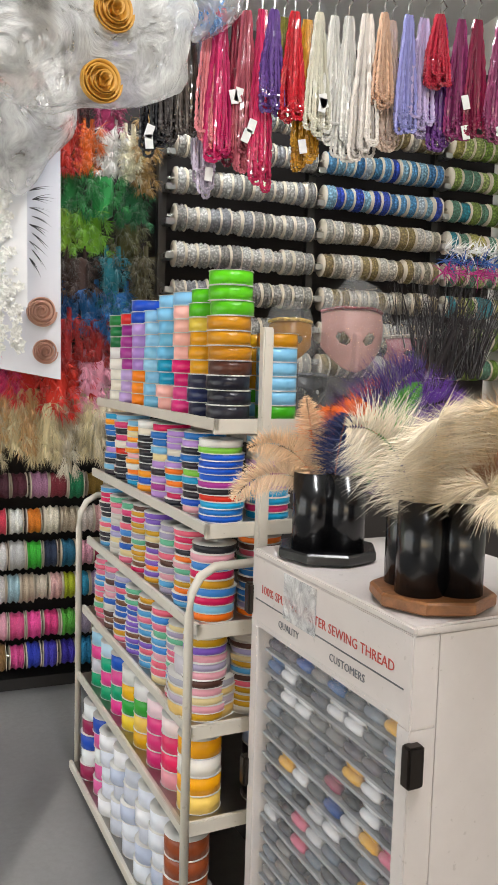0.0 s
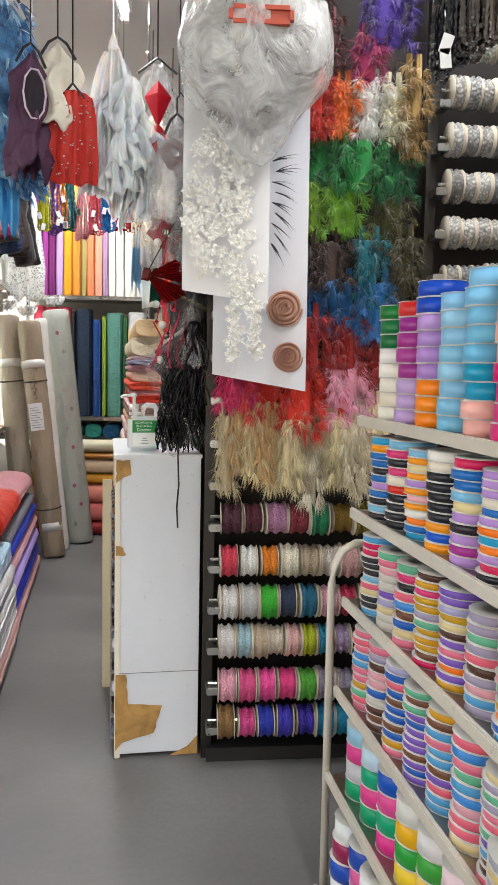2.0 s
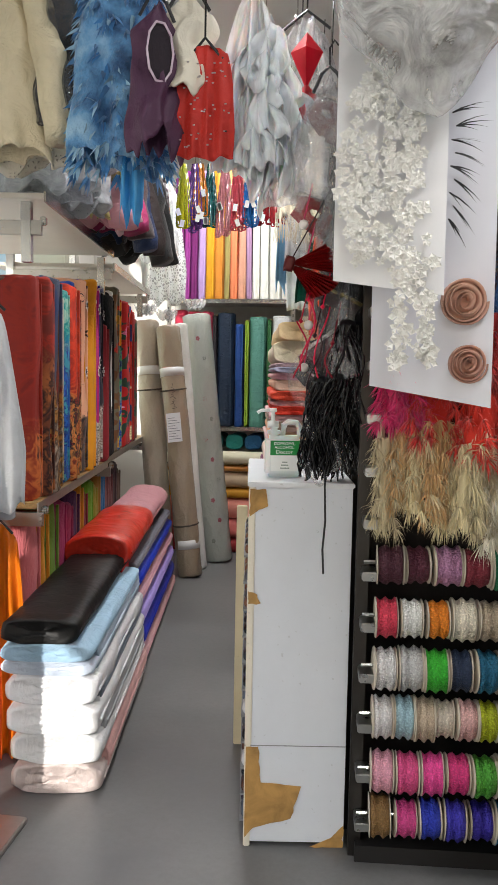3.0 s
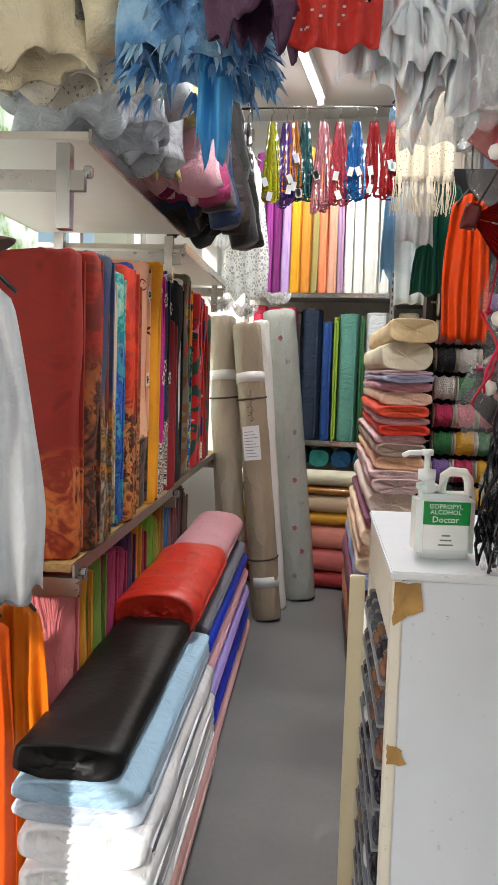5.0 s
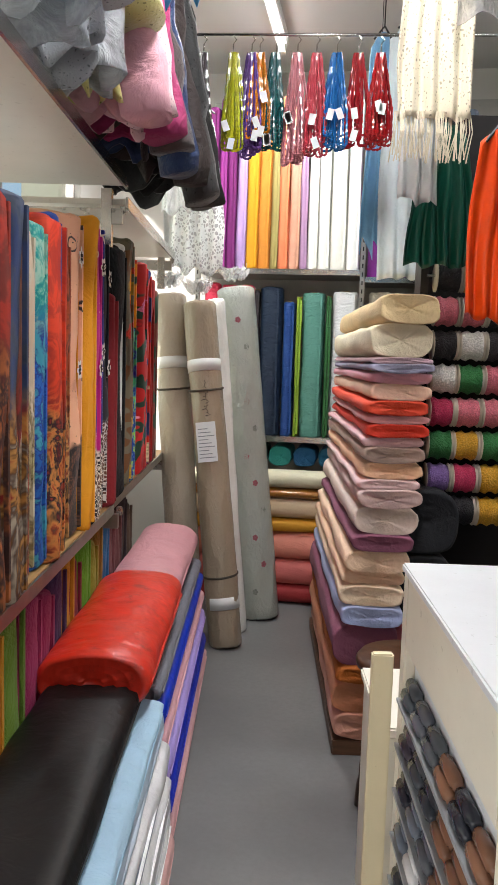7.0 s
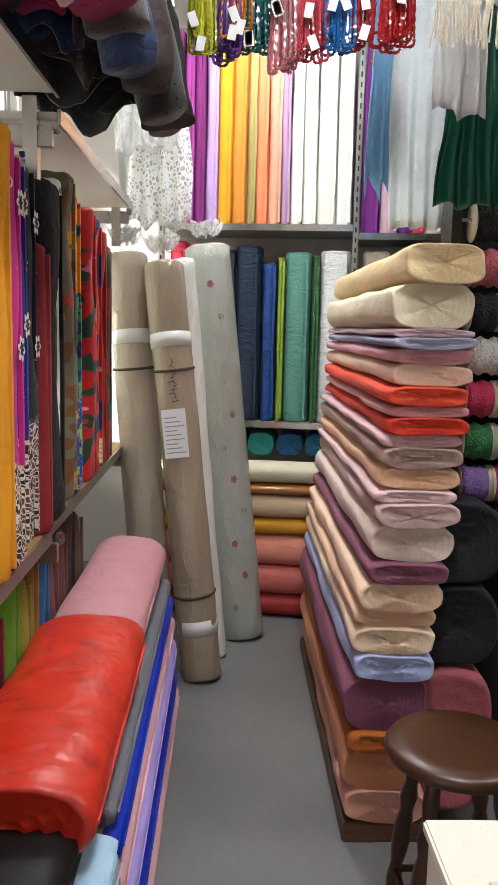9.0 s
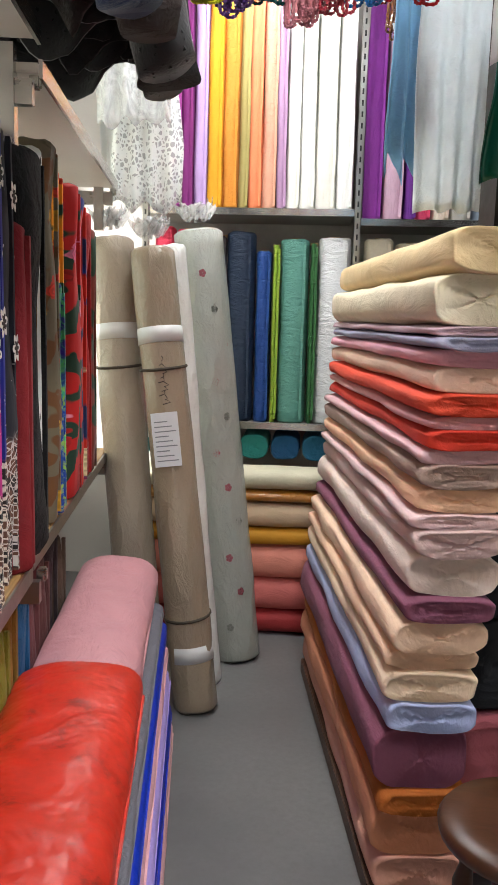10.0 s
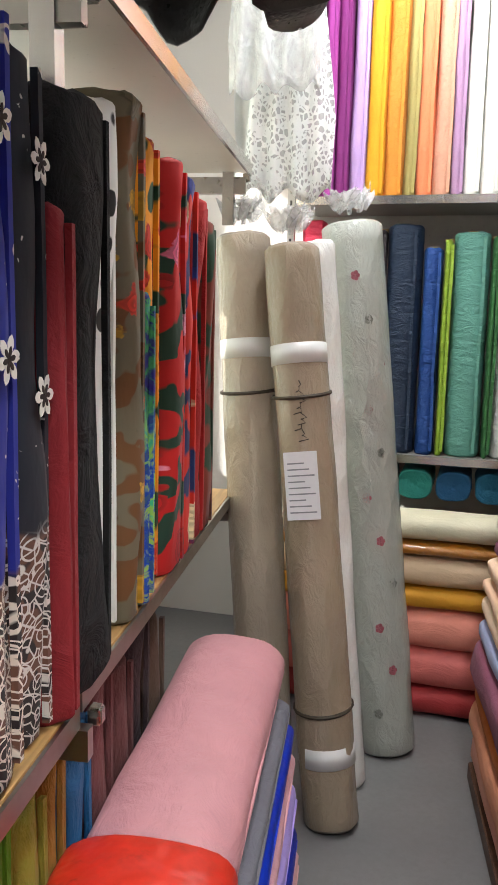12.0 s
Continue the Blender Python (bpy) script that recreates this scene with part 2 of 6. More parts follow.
def L(u, v, z=0, rx=0, ry=0, rz=0):
    """A pose in the aisle's own directions: u across, v along."""
    return SKEW @ pose(u, v, z, rx, ry, rz)


def mesh(name, bm, mat, smooth=True):
    bmesh.ops.recalc_face_normals(bm, faces=bm.faces)
    me = bpy.data.meshes.new(name)
    bm.to_mesh(me)
    bm.free()
    for m in (mat if isinstance(mat, (list, tuple)) else [mat]):
        me.materials.append(m)
    if smooth:
        me.shade_smooth()
    return me


def part(name, bm, mat, parent, label="", smooth=False):
    ob = new(name, mesh(name, bm, mat, smooth) if isinstance(bm, bmesh.types.BMesh) else bm)
    ob.parent = parent
    if label:
        ob["label"] = label
    return ob


def thing(name, m, label, category, group="", kind="", bm=None, mat=None, smooth=False):
    """A top-level thing: an Empty at its base, or one mesh."""
    data = None
    if bm is not None:
        data = mesh(name, bm, mat, smooth) if isinstance(bm, bmesh.types.BMesh) else bm
    ob = new(name, data)
    ob.matrix_world = m
    return tagged(ob, label, category, group, kind)


def B():
    return bmesh.new()


def box(bm, x0, x1, y0, y1, z0, z1, bevel=0.0, m=None):
    r = bmesh.ops.create_cube(bm, size=1)
    vs = r["verts"]
    bmesh.ops.scale(bm, vec=(x1 - x0, y1 - y0, z1 - z0), verts=vs)
    bmesh.ops.translate(bm, vec=((x0 + x1) / 2, (y0 + y1) / 2, (z0 + z1) / 2), verts=vs)
    if bevel:
        es = list({e for v in vs for e in v.link_edges})
        r = bmesh.ops.bevel(bm, geom=es, offset=bevel, segments=2, affect="EDGES")
        vs = list({v for f in r["faces"] for v in f.verts} | {v for v in vs if v.is_valid})
    if m:
        bmesh.ops.transform(bm, matrix=m, verts=vs)
    return bm


def lathe(bm, prof, seg=20, m=None):
    """Surface of revolution about z from (radius, height) pairs, ends closed where the radius is 0."""
    rings = []
    for r, z in prof:
        if r < 1e-6:
            rings.append([bm.verts.new((0, 0, z))])
        else:
            rings.append([bm.verts.new((r * math.cos(2 * math.pi * i / seg), r * math.sin(2 * math.pi * i / seg), z)) for i in range(seg)])
    for a, b in zip(rings, rings[1:]):
        for i in range(seg):
            j = (i + 1) % seg
            q = [a[i % len(a)], a[j % len(a)], b[j % len(b)], b[i % len(b)]]
            q = list(dict.fromkeys(q))
            if len(q) > 2:
                bm.faces.new(q)
    if m:
        bmesh.ops.transform(bm, matrix=m, verts=[v for r in rings for v in r])
    return bm


def tube(bm, pts, rad, seg=8, caps=True):
    """A round bar along points; rad is one radius or one for each point."""
    pts = [Vector(p) for p in pts]
    rings = []
    up = Vector((0.13, 0.07, 1))
    for i, p in enumerate(pts):
        d = (pts[min(i + 1, len(pts) - 1)] - pts[max(i - 1, 0)]).normalized()
        a = d.cross(up)
        if a.length < 0.05:
            a = d.cross(Vector((1, 0, 0)))
        a.normalize()
        b = d.cross(a)
        r = rad[i] if isinstance(rad, (list, tuple)) else rad
        rings.append([bm.verts.new(p + (a * math.cos(2 * math.pi * k / seg) + b * math.sin(2 * math.pi * k / seg)) * r) for k in range(seg)])
    for a, b in zip(rings, rings[1:]):
        for k in range(seg):
            bm.faces.new((a[k], a[(k + 1) % seg], b[(k + 1) % seg], b[k]))
    if caps:
        bm.faces.new(rings[0][::-1])
        bm.faces.new(rings[-1])
    return bm


def wob(p, s, a, seed=0.0):
    return noise.noise(Vector(p) * s + Vector((seed * 7.3, seed * 3.1, seed))) * a


def pillow(bm, w, d, h, seed=0.0, n=28, rows=12, power=3.2, wobble=0.006, spiral=0):
    """A roll or folded bolt standing along z: superellipse w by d, height h, from z=0, soft and uneven. spiral: rings on the ends."""
    rings = []

    def ring(z, f, dz=0.0):
        vs = []
        for i in range(n):
            a = 2 * math.pi * i / n
            c, s = math.cos(a), math.sin(a)
            x = math.copysign(abs(c) ** (2 / power), c) * w / 2 * f
            y = math.copysign(abs(s) ** (2 / power), s) * d / 2 * f
            k = 1 + wob((c, s, z * 2.5), 1.7, wobble * 12, seed)
            j = wob((x * 9, y * 9, z * 4), 1.0, wobble, seed + 5)
            vs.append(bm.verts.new((x * k + j, y * k + j, z + dz + wob((c * 1.5, s * 1.5, 0), 1.3, wobble * 1.2, seed + z))))
        return vs
    ends = [(0.55, 0.004), (0.86, 0.0), (0.97, 0.006)]
    if spiral:
        ends = []
        for i in range(spiral):
            f = (i + 0.6) / (spiral + 0.4)
            ends += [(f, 0.012), (f + 0.35 / (spiral + 0.4), 0.0)]
    for f, z in ends:
        rings.append(ring(z, f))
    for i in range(rows + 1):
        rings.append(ring(0.012 + (h - 0.024) * i / rows, 1.0))
    for f, z in reversed(ends):
        rings.append(ring(h - z, f))
    for a, b in zip(rings, rings[1:]):
        for i in range(n):
            bm.faces.new((a[i], a[(i + 1) % n], b[(i + 1) % n], b[i]))
    bm.faces.new(rings[0][::-1])
    bm.faces.new(rings[-1])
    return bm


def drape(bm, w, h, folds=4, depth=0.03, nx=26, nz=22, seed=0.0, flare=1.15, top=None, ragged=0.02, thick=0.004):
    """Cloth hanging from z=0 down to -h: pleats that open towards the hem; a closed sheet with two sides."""
    def at(i, k, side):
        s, t = i / nx - 0.5, k / nz
        wd = w * ((top or 0.6) + (flare - (top or 0.6)) * min(1, t * 1.4) ** 0.7)
        y = math.sin(s * folds * 2 * math.pi + seed + 0.6 * t) * depth * (0.35 + 0.65 * t) + wob((s * 4, t * 3, 0), 1.0, depth * 0.9, seed)
        x = s * wd + wob((s * 3, t * 2, 5), 1.0, w * 0.08, seed)
        z = -h * t + wob((s * 5, 0, 3), 1.0, ragged * 2, seed) * t - 0.25 * h * (abs(s) ** 1.6) * (1 - t)
        return bm.verts.new((x, y + side * thick / 2, z))
    f = [[at(i, k, -1) for k in range(nz + 1)] for i in range(nx + 1)]
    g = [[at(i, k, 1) for k in range(nz + 1)] for i in range(nx + 1)]
    for i in range(nx):
        for k in range(nz):
            bm.faces.new((f[i][k], f[i + 1][k], f[i + 1][k + 1], f[i][k + 1]))
            bm.faces.new((g[i][k], g[i][k + 1], g[i + 1][k + 1], g[i + 1][k]))
    for i in range(nx):
        for k in (0, nz):
            bm.faces.new((f[i][k], g[i][k], g[i + 1][k], f[i + 1][k]))
    for k in range(nz):
        for i in (0, nx):
            bm.faces.new((f[i][k], f[i][k + 1], g[i][k + 1], g[i][k]))
    return bm


def blades(bm, base, way, count, length, width, spread, rng, droop=0.4, seg=3):
    """Thin curved barbs from a point."""
    for _ in range(count):
        d = (Vector(way) + Vector((rng.gauss(0, spread), rng.gauss(0, spread), rng.gauss(0, spread)))).normalized()
        ln = length * rng.uniform(0.55, 1.1)
        side = d.cross(Vector((rng.uniform(-1, 1), rng.uniform(-1, 1), rng.uniform(-1, 1)))).normalized() * width
        p = Vector(base)
        prev = None
        for k in range(seg + 1):
            t = k / seg
            wdt = side * (1 - t) if k else side * 0.6
            a, b = bm.verts.new(p - wdt), bm.verts.new(p + wdt + side * 0.04)
            if prev:
                bm.faces.new((prev[0], prev[1], b, a))
            prev = (a, b)
            d = (d + Vector((0, 0, -droop / seg))).normalized()
            p = p + d * ln / seg
    return bm
# ---- structure ----
FLOOR, WHITE_WALL = floor_material(), plaster("d9d7d0")


def structure(name, boxes, mat, label="", bevel=0.0, m=None):
    bm = B()
    for b in boxes:
        box(bm, *b, bevel=bevel)
    return thing(name, m or Matrix(), label, "", "", "structure", bm, mat)


structure("ground", [(-60, 60, -60, 60, -0.2, -0.06)], paint("9a958c", 0.8, 0.2), "pale paving outside the shop")
structure("floor", [(-1.3, 4.2, -2.2, 8.6, -0.06, 0.0)], FLOOR, "worn grey concrete shop floor")
structure("ceiling", [(-1.5, 4.3, -2.3, 8.8, 3.3, 3.42)], plaster("d4d4d2", 0.6), "white textured ceiling")
structure("wall_back", [(-1.5, 4.2, 8.42, 8.6, 0, 3.3)], WHITE_WALL, "white plaster wall")
structure("wall_right", [(4.05, 4.2, -2.2, 8.42, 0, 3.3)], WHITE_WALL, "white plaster wall")
structure("wall_front", [(-1.1, -0.3, -2.2, -2.05, 0, 3.3), (3.4, 4.05, -2.2, -2.05, 0, 3.3), (-0.3, 3.4, -2.2, -2.05, 2.95, 3.3)], WHITE_WALL, "shop front wall with a wide opening")
# unseen parapet, jamb and lintel are sized to trim the sun onto the floor pile
structure("wall_side", [(-1.1, -0.95, -2.05, -0.35, 0, 3.3), (-1.1, -0.95, -0.35, 0.33, 0, 1.45), (-1.1, -0.95, -0.35, 3.3, 2.1, 3.3), (-1.1, -0.95, 3.3, 3.62, 0, 3.3)], WHITE_WALL, "side wall with an open entrance, its parapet and lintel added to shape the sun")
structure("wall_left", [(-0.74, -0.6, -2.45, 2.7, 0, 1.0), (-0.74, -0.6, -2.45, 2.7, 2.75, 3.3), (-0.74, -0.6, -2.45, -2.2, 1.0, 2.75), (-0.74, -0.6, 1.9, 2.7, 1.0, 2.75)], WHITE_WALL, "white wall with a long window", m=SKEW)
_win = thing("window_1", L(-0.67, -0.15, 1.0), "long aluminium window behind the shelving", "window", kind="structure")
_b = B()
for _v in (-2.02, -0.68, 0.66, 2.02):
    box(_b, -0.03, 0.03, _v - 0.03, _v + 0.03, 0.04, 1.71)
box(_b, -0.03, 0.03, -2.05, 2.05, 0, 0.04)
box(_b, -0.03, 0.03, -2.05, 2.05, 1.71, 1.75)
part("window_frame", _b, chrome("b5b5b2", 0.4), _win)
_gl = Nodes("window_glass").done((1, 1, 1, 1), 0.02, Transmission_Weight=1.0, IOR=1.05)
for _v in (-1.35, -0.01, 1.34):
    _p = part("pane", box(B(), -0.003, 0.003, _v - 0.63, _v + 0.63, 0.045, 1.705), _gl, _win)
    _p.visible_shadow = False
# flat greenery panel; its outdoor daylight is put in as emission
_n = Nodes("self_lit_garden")
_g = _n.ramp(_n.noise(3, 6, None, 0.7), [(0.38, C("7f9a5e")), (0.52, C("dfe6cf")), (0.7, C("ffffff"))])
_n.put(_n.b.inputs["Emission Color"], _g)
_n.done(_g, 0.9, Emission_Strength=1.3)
structure("backdrop", [(-2.9, -2.85, -2.3, 6.0, -0.05, 4.2)], _n.m, "flat glowing backdrop of greenery beyond the window", m=SKEW)

# unseen slab, added so that no sun falls in through the front
structure("sun_shield", [(-1.2, 5.2, -7.2, -2.2, 2.96, 3.0)], paint("8c8478", 0.7), "unseen flat slab added to keep sun out of the shop front")
# ceiling lamps: the first is real, the other four carry the added fill
for _i, (_x, _y) in enumerate(TUBES):
    lt = thing("ceiling_light", pose(_x, _y, 3.3, 0, 0, 90), "white fluorescent ceiling batten, all but the first added as fill", "ceiling light", "ceiling lights")
    part("housing", box(B(), -0.62, 0.62, -0.035, 0.035, -0.06, 0, 0.006), paint("e8e8e6", 0.4, 0.03), lt)
    _e = Nodes("lit_tube")
    _e.put(_e.b.inputs["Emission Color"], (1, 0.98, 0.95, 1))
    part("tube", tube(B(), [(-0.58, 0, -0.085), (0.58, 0, -0.085)], 0.014, 10), _e.done((1, 1, 1, 1), 0.3, Emission_Strength=9.0), lt, "glowing white tube", True)
    for s in (-0.6, 0.6):
        part("cap", box(B(), s - 0.02, s + 0.02, -0.02, 0.02, -0.105, -0.06), paint("e8e8e6", 0.4, 0.03), lt)

# ---- rolls and bolts of cloth ----
rng = random.Random(4)


def bolt(m, w, d, h, mat, label, name="fabric_bolt", seed=None, power=2.6, group="", wobble=0.004, core=True, tag=False):
    """A standing bolt: the wound cloth, its loose end and the cardboard core."""
    s = rng.random() * 50 if seed is None else seed
    b = thing(name, m, label, "fabric bolt", group)
    part("wound_cloth", pillow(B(), w, d, h, s, 26, 14, power, wobble), mat, b, smooth=True)
    if core:
        part("core", lathe(B(), [(0.016, 0.002), (0.02, 0.002), (0.02, 0.014), (0.016, 0.014), (0.016, 0.002)], 14, pose(0, 0, h - 0.006)), plain("b59a72", 0.8), b, "grey-brown cardboard core")
    bm = B()
    x0 = w * 0.28
    for k in range(9):
        z = 0.02 + (h - 0.04) * k / 8
        j = wob((0, 0, z * 5), 1.0, 0.006, s)
        bm.verts.new((x0 + j, -d / 2 * 1.0 - 0.004, z)), bm.verts.new((x0 + 0.012 + j, -d / 2 * 0.98 - 0.007, z))
    bm.verts.ensure_lookup_table()
    for k in range(8):
        q = 2 * k
        bm.faces.new((bm.verts[q], bm.verts[q + 1], bm.verts[q + 3], bm.verts[q + 2]))
    r = bmesh.ops.extrude_face_region(bm, geom=bm.faces[:])
    bmesh.ops.translate(bm, vec=(0, 0.01, 0), verts=[v for v in r["geom"] if isinstance(v, bmesh.types.BMVert)])
    part("loose_end", bm, mat, b)
    return b


def lying(m, w, h, length, mat, label, name="fabric_roll", power=2.8, spiral=4, wobble=0.004, group="", end=None):
    """A roll or folded length lying along +y from y=0, resting on z=0."""
    b = thing(name, m, label, "fabric roll", group)
    bm = pillow(B(), w, h, length, rng.random() * 50, 32, 14, power, wobble, spiral)
    bmesh.ops.transform(bm, matrix=pose(0, length, h / 2, 90, 0, 0), verts=bm.verts)
    part("wound_cloth", bm, mat, b, smooth=True)
    # the cut edge that runs along the length
    e = B()
    box(e, w * 0.5 - 0.004, w * 0.5 + 0.003, 0.03, length - 0.03, h * 0.42, h * 0.5, 0.002)
    part("cut_edge", e, mat, b)
    return b


# end wall shelving: uprights, boards
BACK = thing("shelf_unit", pose(0, 7.93, 0), "grey steel wall shelving with chrome-edged boards", "shelving")
for _x in (-0.13, 0.875, 1.86, 2.6):
    _b = box(B(), _x - 0.014, _x + 0.014, -0.012, 0.02, 0, 3.1)
    part("upright", _b, chrome("a9a9a6", 0.35), BACK, "slotted steel upright")
    _b = B()
    for _k in range(58):
        box(_b, _x - 0.004, _x + 0.004, -0.0135, -0.0125, 0.1 + _k * 0.05, 0.125 + _k * 0.05)
    part("slots", _b, plain("17171a", 0.7), BACK)
for _x0, _x1, _z in ((-0.11, 0.86, 1.985), (-0.11, 0.86, 0.965), (0.89, 1.85, 1.945), (0.89, 1.85, 0.965)):
    part("board", box(B(), _x0, _x1, 0.0, 0.44, _z - 0.02, _z, 0.003), paint("8f8c86", 0.5, 0.15), BACK)
    part("edge_strip", box(B(), _x0, _x1, -0.012, 0.0, _z - 0.028, _z + 0.004, 0.002), chrome(), BACK, "chrome edge strip")
part("back_panel", box(B(), -0.13, 2.6, 0.445, 0.46, 0.1, 3.1), paint("b4b2ac", 0.6, 0.2), BACK)

_x = -0.10
for _w, _c, _k in ((0.075, "8a2a78", 0), (0.05, "a23a96", 0), (0.06, "7c1f70", 0), (0.065, "c3a2da", 0), (0.075, "e3a313", 0), (0.075, "dd8f2e", 1), (0.05, "a89a5c", 0),
                   (0.065, "ef8a5c", 0), (0.07, "dba489", 1), (0.045, "b58fb4", 0), (0.065, "f0efe6", 0), (0.075, "f2f2ec", 0), (0.1, "ecebe2", 0), (0.08, "f3f3f0", 0)):
    bolt(pose(_x + _w / 2, 8.04 + rng.uniform(-0.008, 0.012), 1.985, rng.uniform(-0.4, 0.4), rng.uniform(-0.5, 0.5)), _w * 1.02, 0.13, rng.uniform(0.96, 1.04), cloth(_c, 0.75, 0.2, 0.45, (3, 1, 0.6 if not _k else 3)), "upright bolt of plain dress fabric on the top shelf", group="bolts on the top shelf")
    _x += _w
_x = 0.9
for _w, _c in ((0.09, "8b2f9c"), (0.1, "d3aec4"), (0.06, "6f2a94"), (0.07, "d4406a"), (0.09, "e4d6c9"), (0.1, "b7b4ad"), (0.1, "7d8a9c")):
    bolt(pose(_x + _w / 2, 8.04, 1.945), _w, 0.13, 0.98, cloth(_c, 0.7, 0.2, 0.45, (3, 1, 0.6)), "upright bolt of plain dress fabric on the top shelf", group="bolts on the top shelf")
    _x += _w
_x = -0.10
for _w, _c, _h in ((0.1, "c22746", 0.94), (0.11, "b81c3e", 0.93), (0.09, "d93a62", 0.93), (0.03, "241a22", 0.9), (0.14, "0a2440", 0.92), (0.075, "0e428c", 0.83), (0.03, "8fae2c", 0.86), (0.14, "5f9a8c", 0.89), (0.03, "2f6a34", 0.87), (0.16, "eef0f2", 0.9)):
    bolt(pose(_x + _w / 2, 8.05, 0.965), _w, 0.16, _h, cloth(_c, 0.6, 0.2, 0.6, (1, 1, 2.4)), "upright bolt of plain cotton on the middle shelf", group="bolts on the middle shelf")
    _x += _w + 0.006
_x = 0.92
for _w, _c, _h in ((0.14, "d8cdb4", 0.9), (0.14, "cbbba0", 0.88), (0.12, "3d3a52", 0.9), (0.13, "58303a", 0.85), (0.12, "a88c60", 0.9)):
    bolt(pose(_x + _w / 2, 8.05, 0.965), _w, 0.16, _h, cloth(_c, 0.7), "upright bolt of plain cotton on the middle shelf", group="bolts on the middle shelf")
    _x += _w + 0.01
# lying rolls on the floor under the shelf
_z = 0.0
for _h, _c in ((0.115, "9e2a2c"), (0.155, "d4716a"), (0.165, "e89380"), (0.085, "d2951f"), (0.12, "d8bd9c"), (0.06, "a86c1c"), (0.1, "d8d3b8")):
    lying(pose(0.93, 7.72, _z, 0, 0, 90), 0.2, _h, 1.0, cloth(_c, 0.7, 0.2, 0.35, (1, 0.4, 1)) if _c != "a86c1c" else kraft(_c), "roll of plain fabric lying on the pile below the shelf", group="rolls under the shelf")
    _z += _h * 0.985
for _i, _c in enumerate(("1f6a66", "2c8078", "17524f", "2f8f86", "1f5a86", "236a8c")):
    lying(pose(-0.05 + _i * 0.155, 7.95, _z - 0.005), 0.14, 0.12, 0.3, cloth(_c), "short roll of teal fabric on the pile", group="teal rolls")
for _i, _c in enumerate(("b05a4c", "c97a5a", "6a2d3c", "8c7a56", "bfae94")):
    lying(pose(1.95, 7.72, 0.17 * _i, 0, 0, 90), 0.22, 0.17, 0.98, cloth(_c), "roll of plain fabric lying on the floor", group="rolls under the shelf")

# tall rolls leaning in the corner


def tall(foot, head, rad, mat, label, bands=(), ties=(), sheet=False, crest=True):
    f, t = Vector(foot), Vector(head)
    m = Matrix.Translation(f) @ Vector((0, 0, 1)).rotation_difference(t - f).to_matrix().to_4x4()
    h = (t - f).length
    r = thing("wrapped_fabric_roll", m, label, "fabric roll", "tall rolls in the corner")
    part("wrapped_cloth", pillow(B(), rad * 2, rad * 2, h, rng.random() * 9, 30, 30, 2.1, 0.004, 3), mat, r, smooth=True)
    for z in bands:
        part("paper_band", lathe(B(), [(rad * 1.01, z - 0.03), (rad * 1.035, z - 0.03), (rad * 1.035, z + 0.03), (rad * 1.01, z + 0.03)], 30), plain("d9dad8", 0.35), r, "white paper band", True)
    for z in ties:
        part("strap", tube(B(), [(rad * 1.05 * math.cos(a / 10 * math.pi), rad * 1.05 * math.sin(a / 10 * math.pi), z + 0.012 * math.sin(a / 3.2)) for a in range(21)], 0.006, 6), plain("3c3326", 0.6), r, "dark cord")
    if crest:
        bm = B()
        for k in range(7):
            a = k * 0.9
            drape(bm, 0.07, 0.07, 2, 0.012, 6, 5, k, 1.3, 0.4)
            vs = bm.verts[-2 * 42:]
            bmesh.ops.transform(bm, matrix=pose(math.cos(a) * rad * 0.4, math.sin(a) * rad * 0.4, h + 0.045, 160 + 20 * math.sin(k), 0, a * 57), verts=vs)
        part("film_end", bm, wrap("f4f4f4", 0.35), r, "gathered clear film", True)
    return r


T1 = tall((0.29, 6.87, 0.0), (0.065, 7.08, 1.72), 0.083, kraft("9c8d78"), "tall fabric roll wrapped in brown film, leaning", (0.22, 1.42), (0.36, 1.3))
tall((0.06, 6.98, 0.0), (-0.11, 7.16, 1.76), 0.086, kraft("a69a88"), "tall fabric roll wrapped in grey-brown film, leaning", (1.42,), (1.29,))
tall((0.31, 7.1, 0.0), (0.12, 7.24, 1.75), 0.05, kraft("e2e2de"), "slim white roll behind the brown rolls", (), (), crest=False)
T3 = tall((0.40, 7.37, 0.0), (0.18, 7.5, 1.83), 0.105, kraft("a6aaa2"), "tall grey fabric roll with small red roses under film", (), ())
for _k in range(11):
    _a = -1.9 + 0.9 * ((_k * 0.62) % 1.0) + 0.3
    _rm = pose(math.cos(_a) * 0.106, math.sin(_a) * 0.106, 0.16 + 0.15 * _k, 0, 0, math.degrees(_a) + 90)
    _bm = B()
    for _q in range(5):
        lathe(_bm, [(0, -0.0005), (0.007, -0.001), (0.008, 0.001)], 8, _rm @ pose(0.008 * math.cos(_q * 1.26), 0, 0.01 * math.sin(_q * 1.26), 90))
    part("printed_rose", _bm, plain("a8606a" if _k % 3 else "888c84", 0.6), T3, "small printed rose")
_p = part("paper_label", box(B(), -0.05, 0.05, -0.0875, -0.0855, 0.93, 1.13), plain("e6e8ec", 0.4), T1, "white paper label with print")
_b = B()
for _k in range(9):
    box(_b, -0.04, 0.04 - (_k % 3) * 0.015, -0.0885, -0.0878, 0.95 + _k * 0.018, 0.954 + _k * 0.018)
part("print", _b, plain("8c9098", 0.6), _p)
_b = B()
for _k in range(11):
    tube(_b, [(0.0 + 0.012 * math.sin(_k * 2.1), -0.0865, 1.16 + _k * 0.016), (0.02 + 0.01 * math.cos(_k * 1.7), -0.0862, 1.165 + _k * 0.016), (0.012, -0.0865, 1.178 + _k * 0.016)], 0.0016, 4)
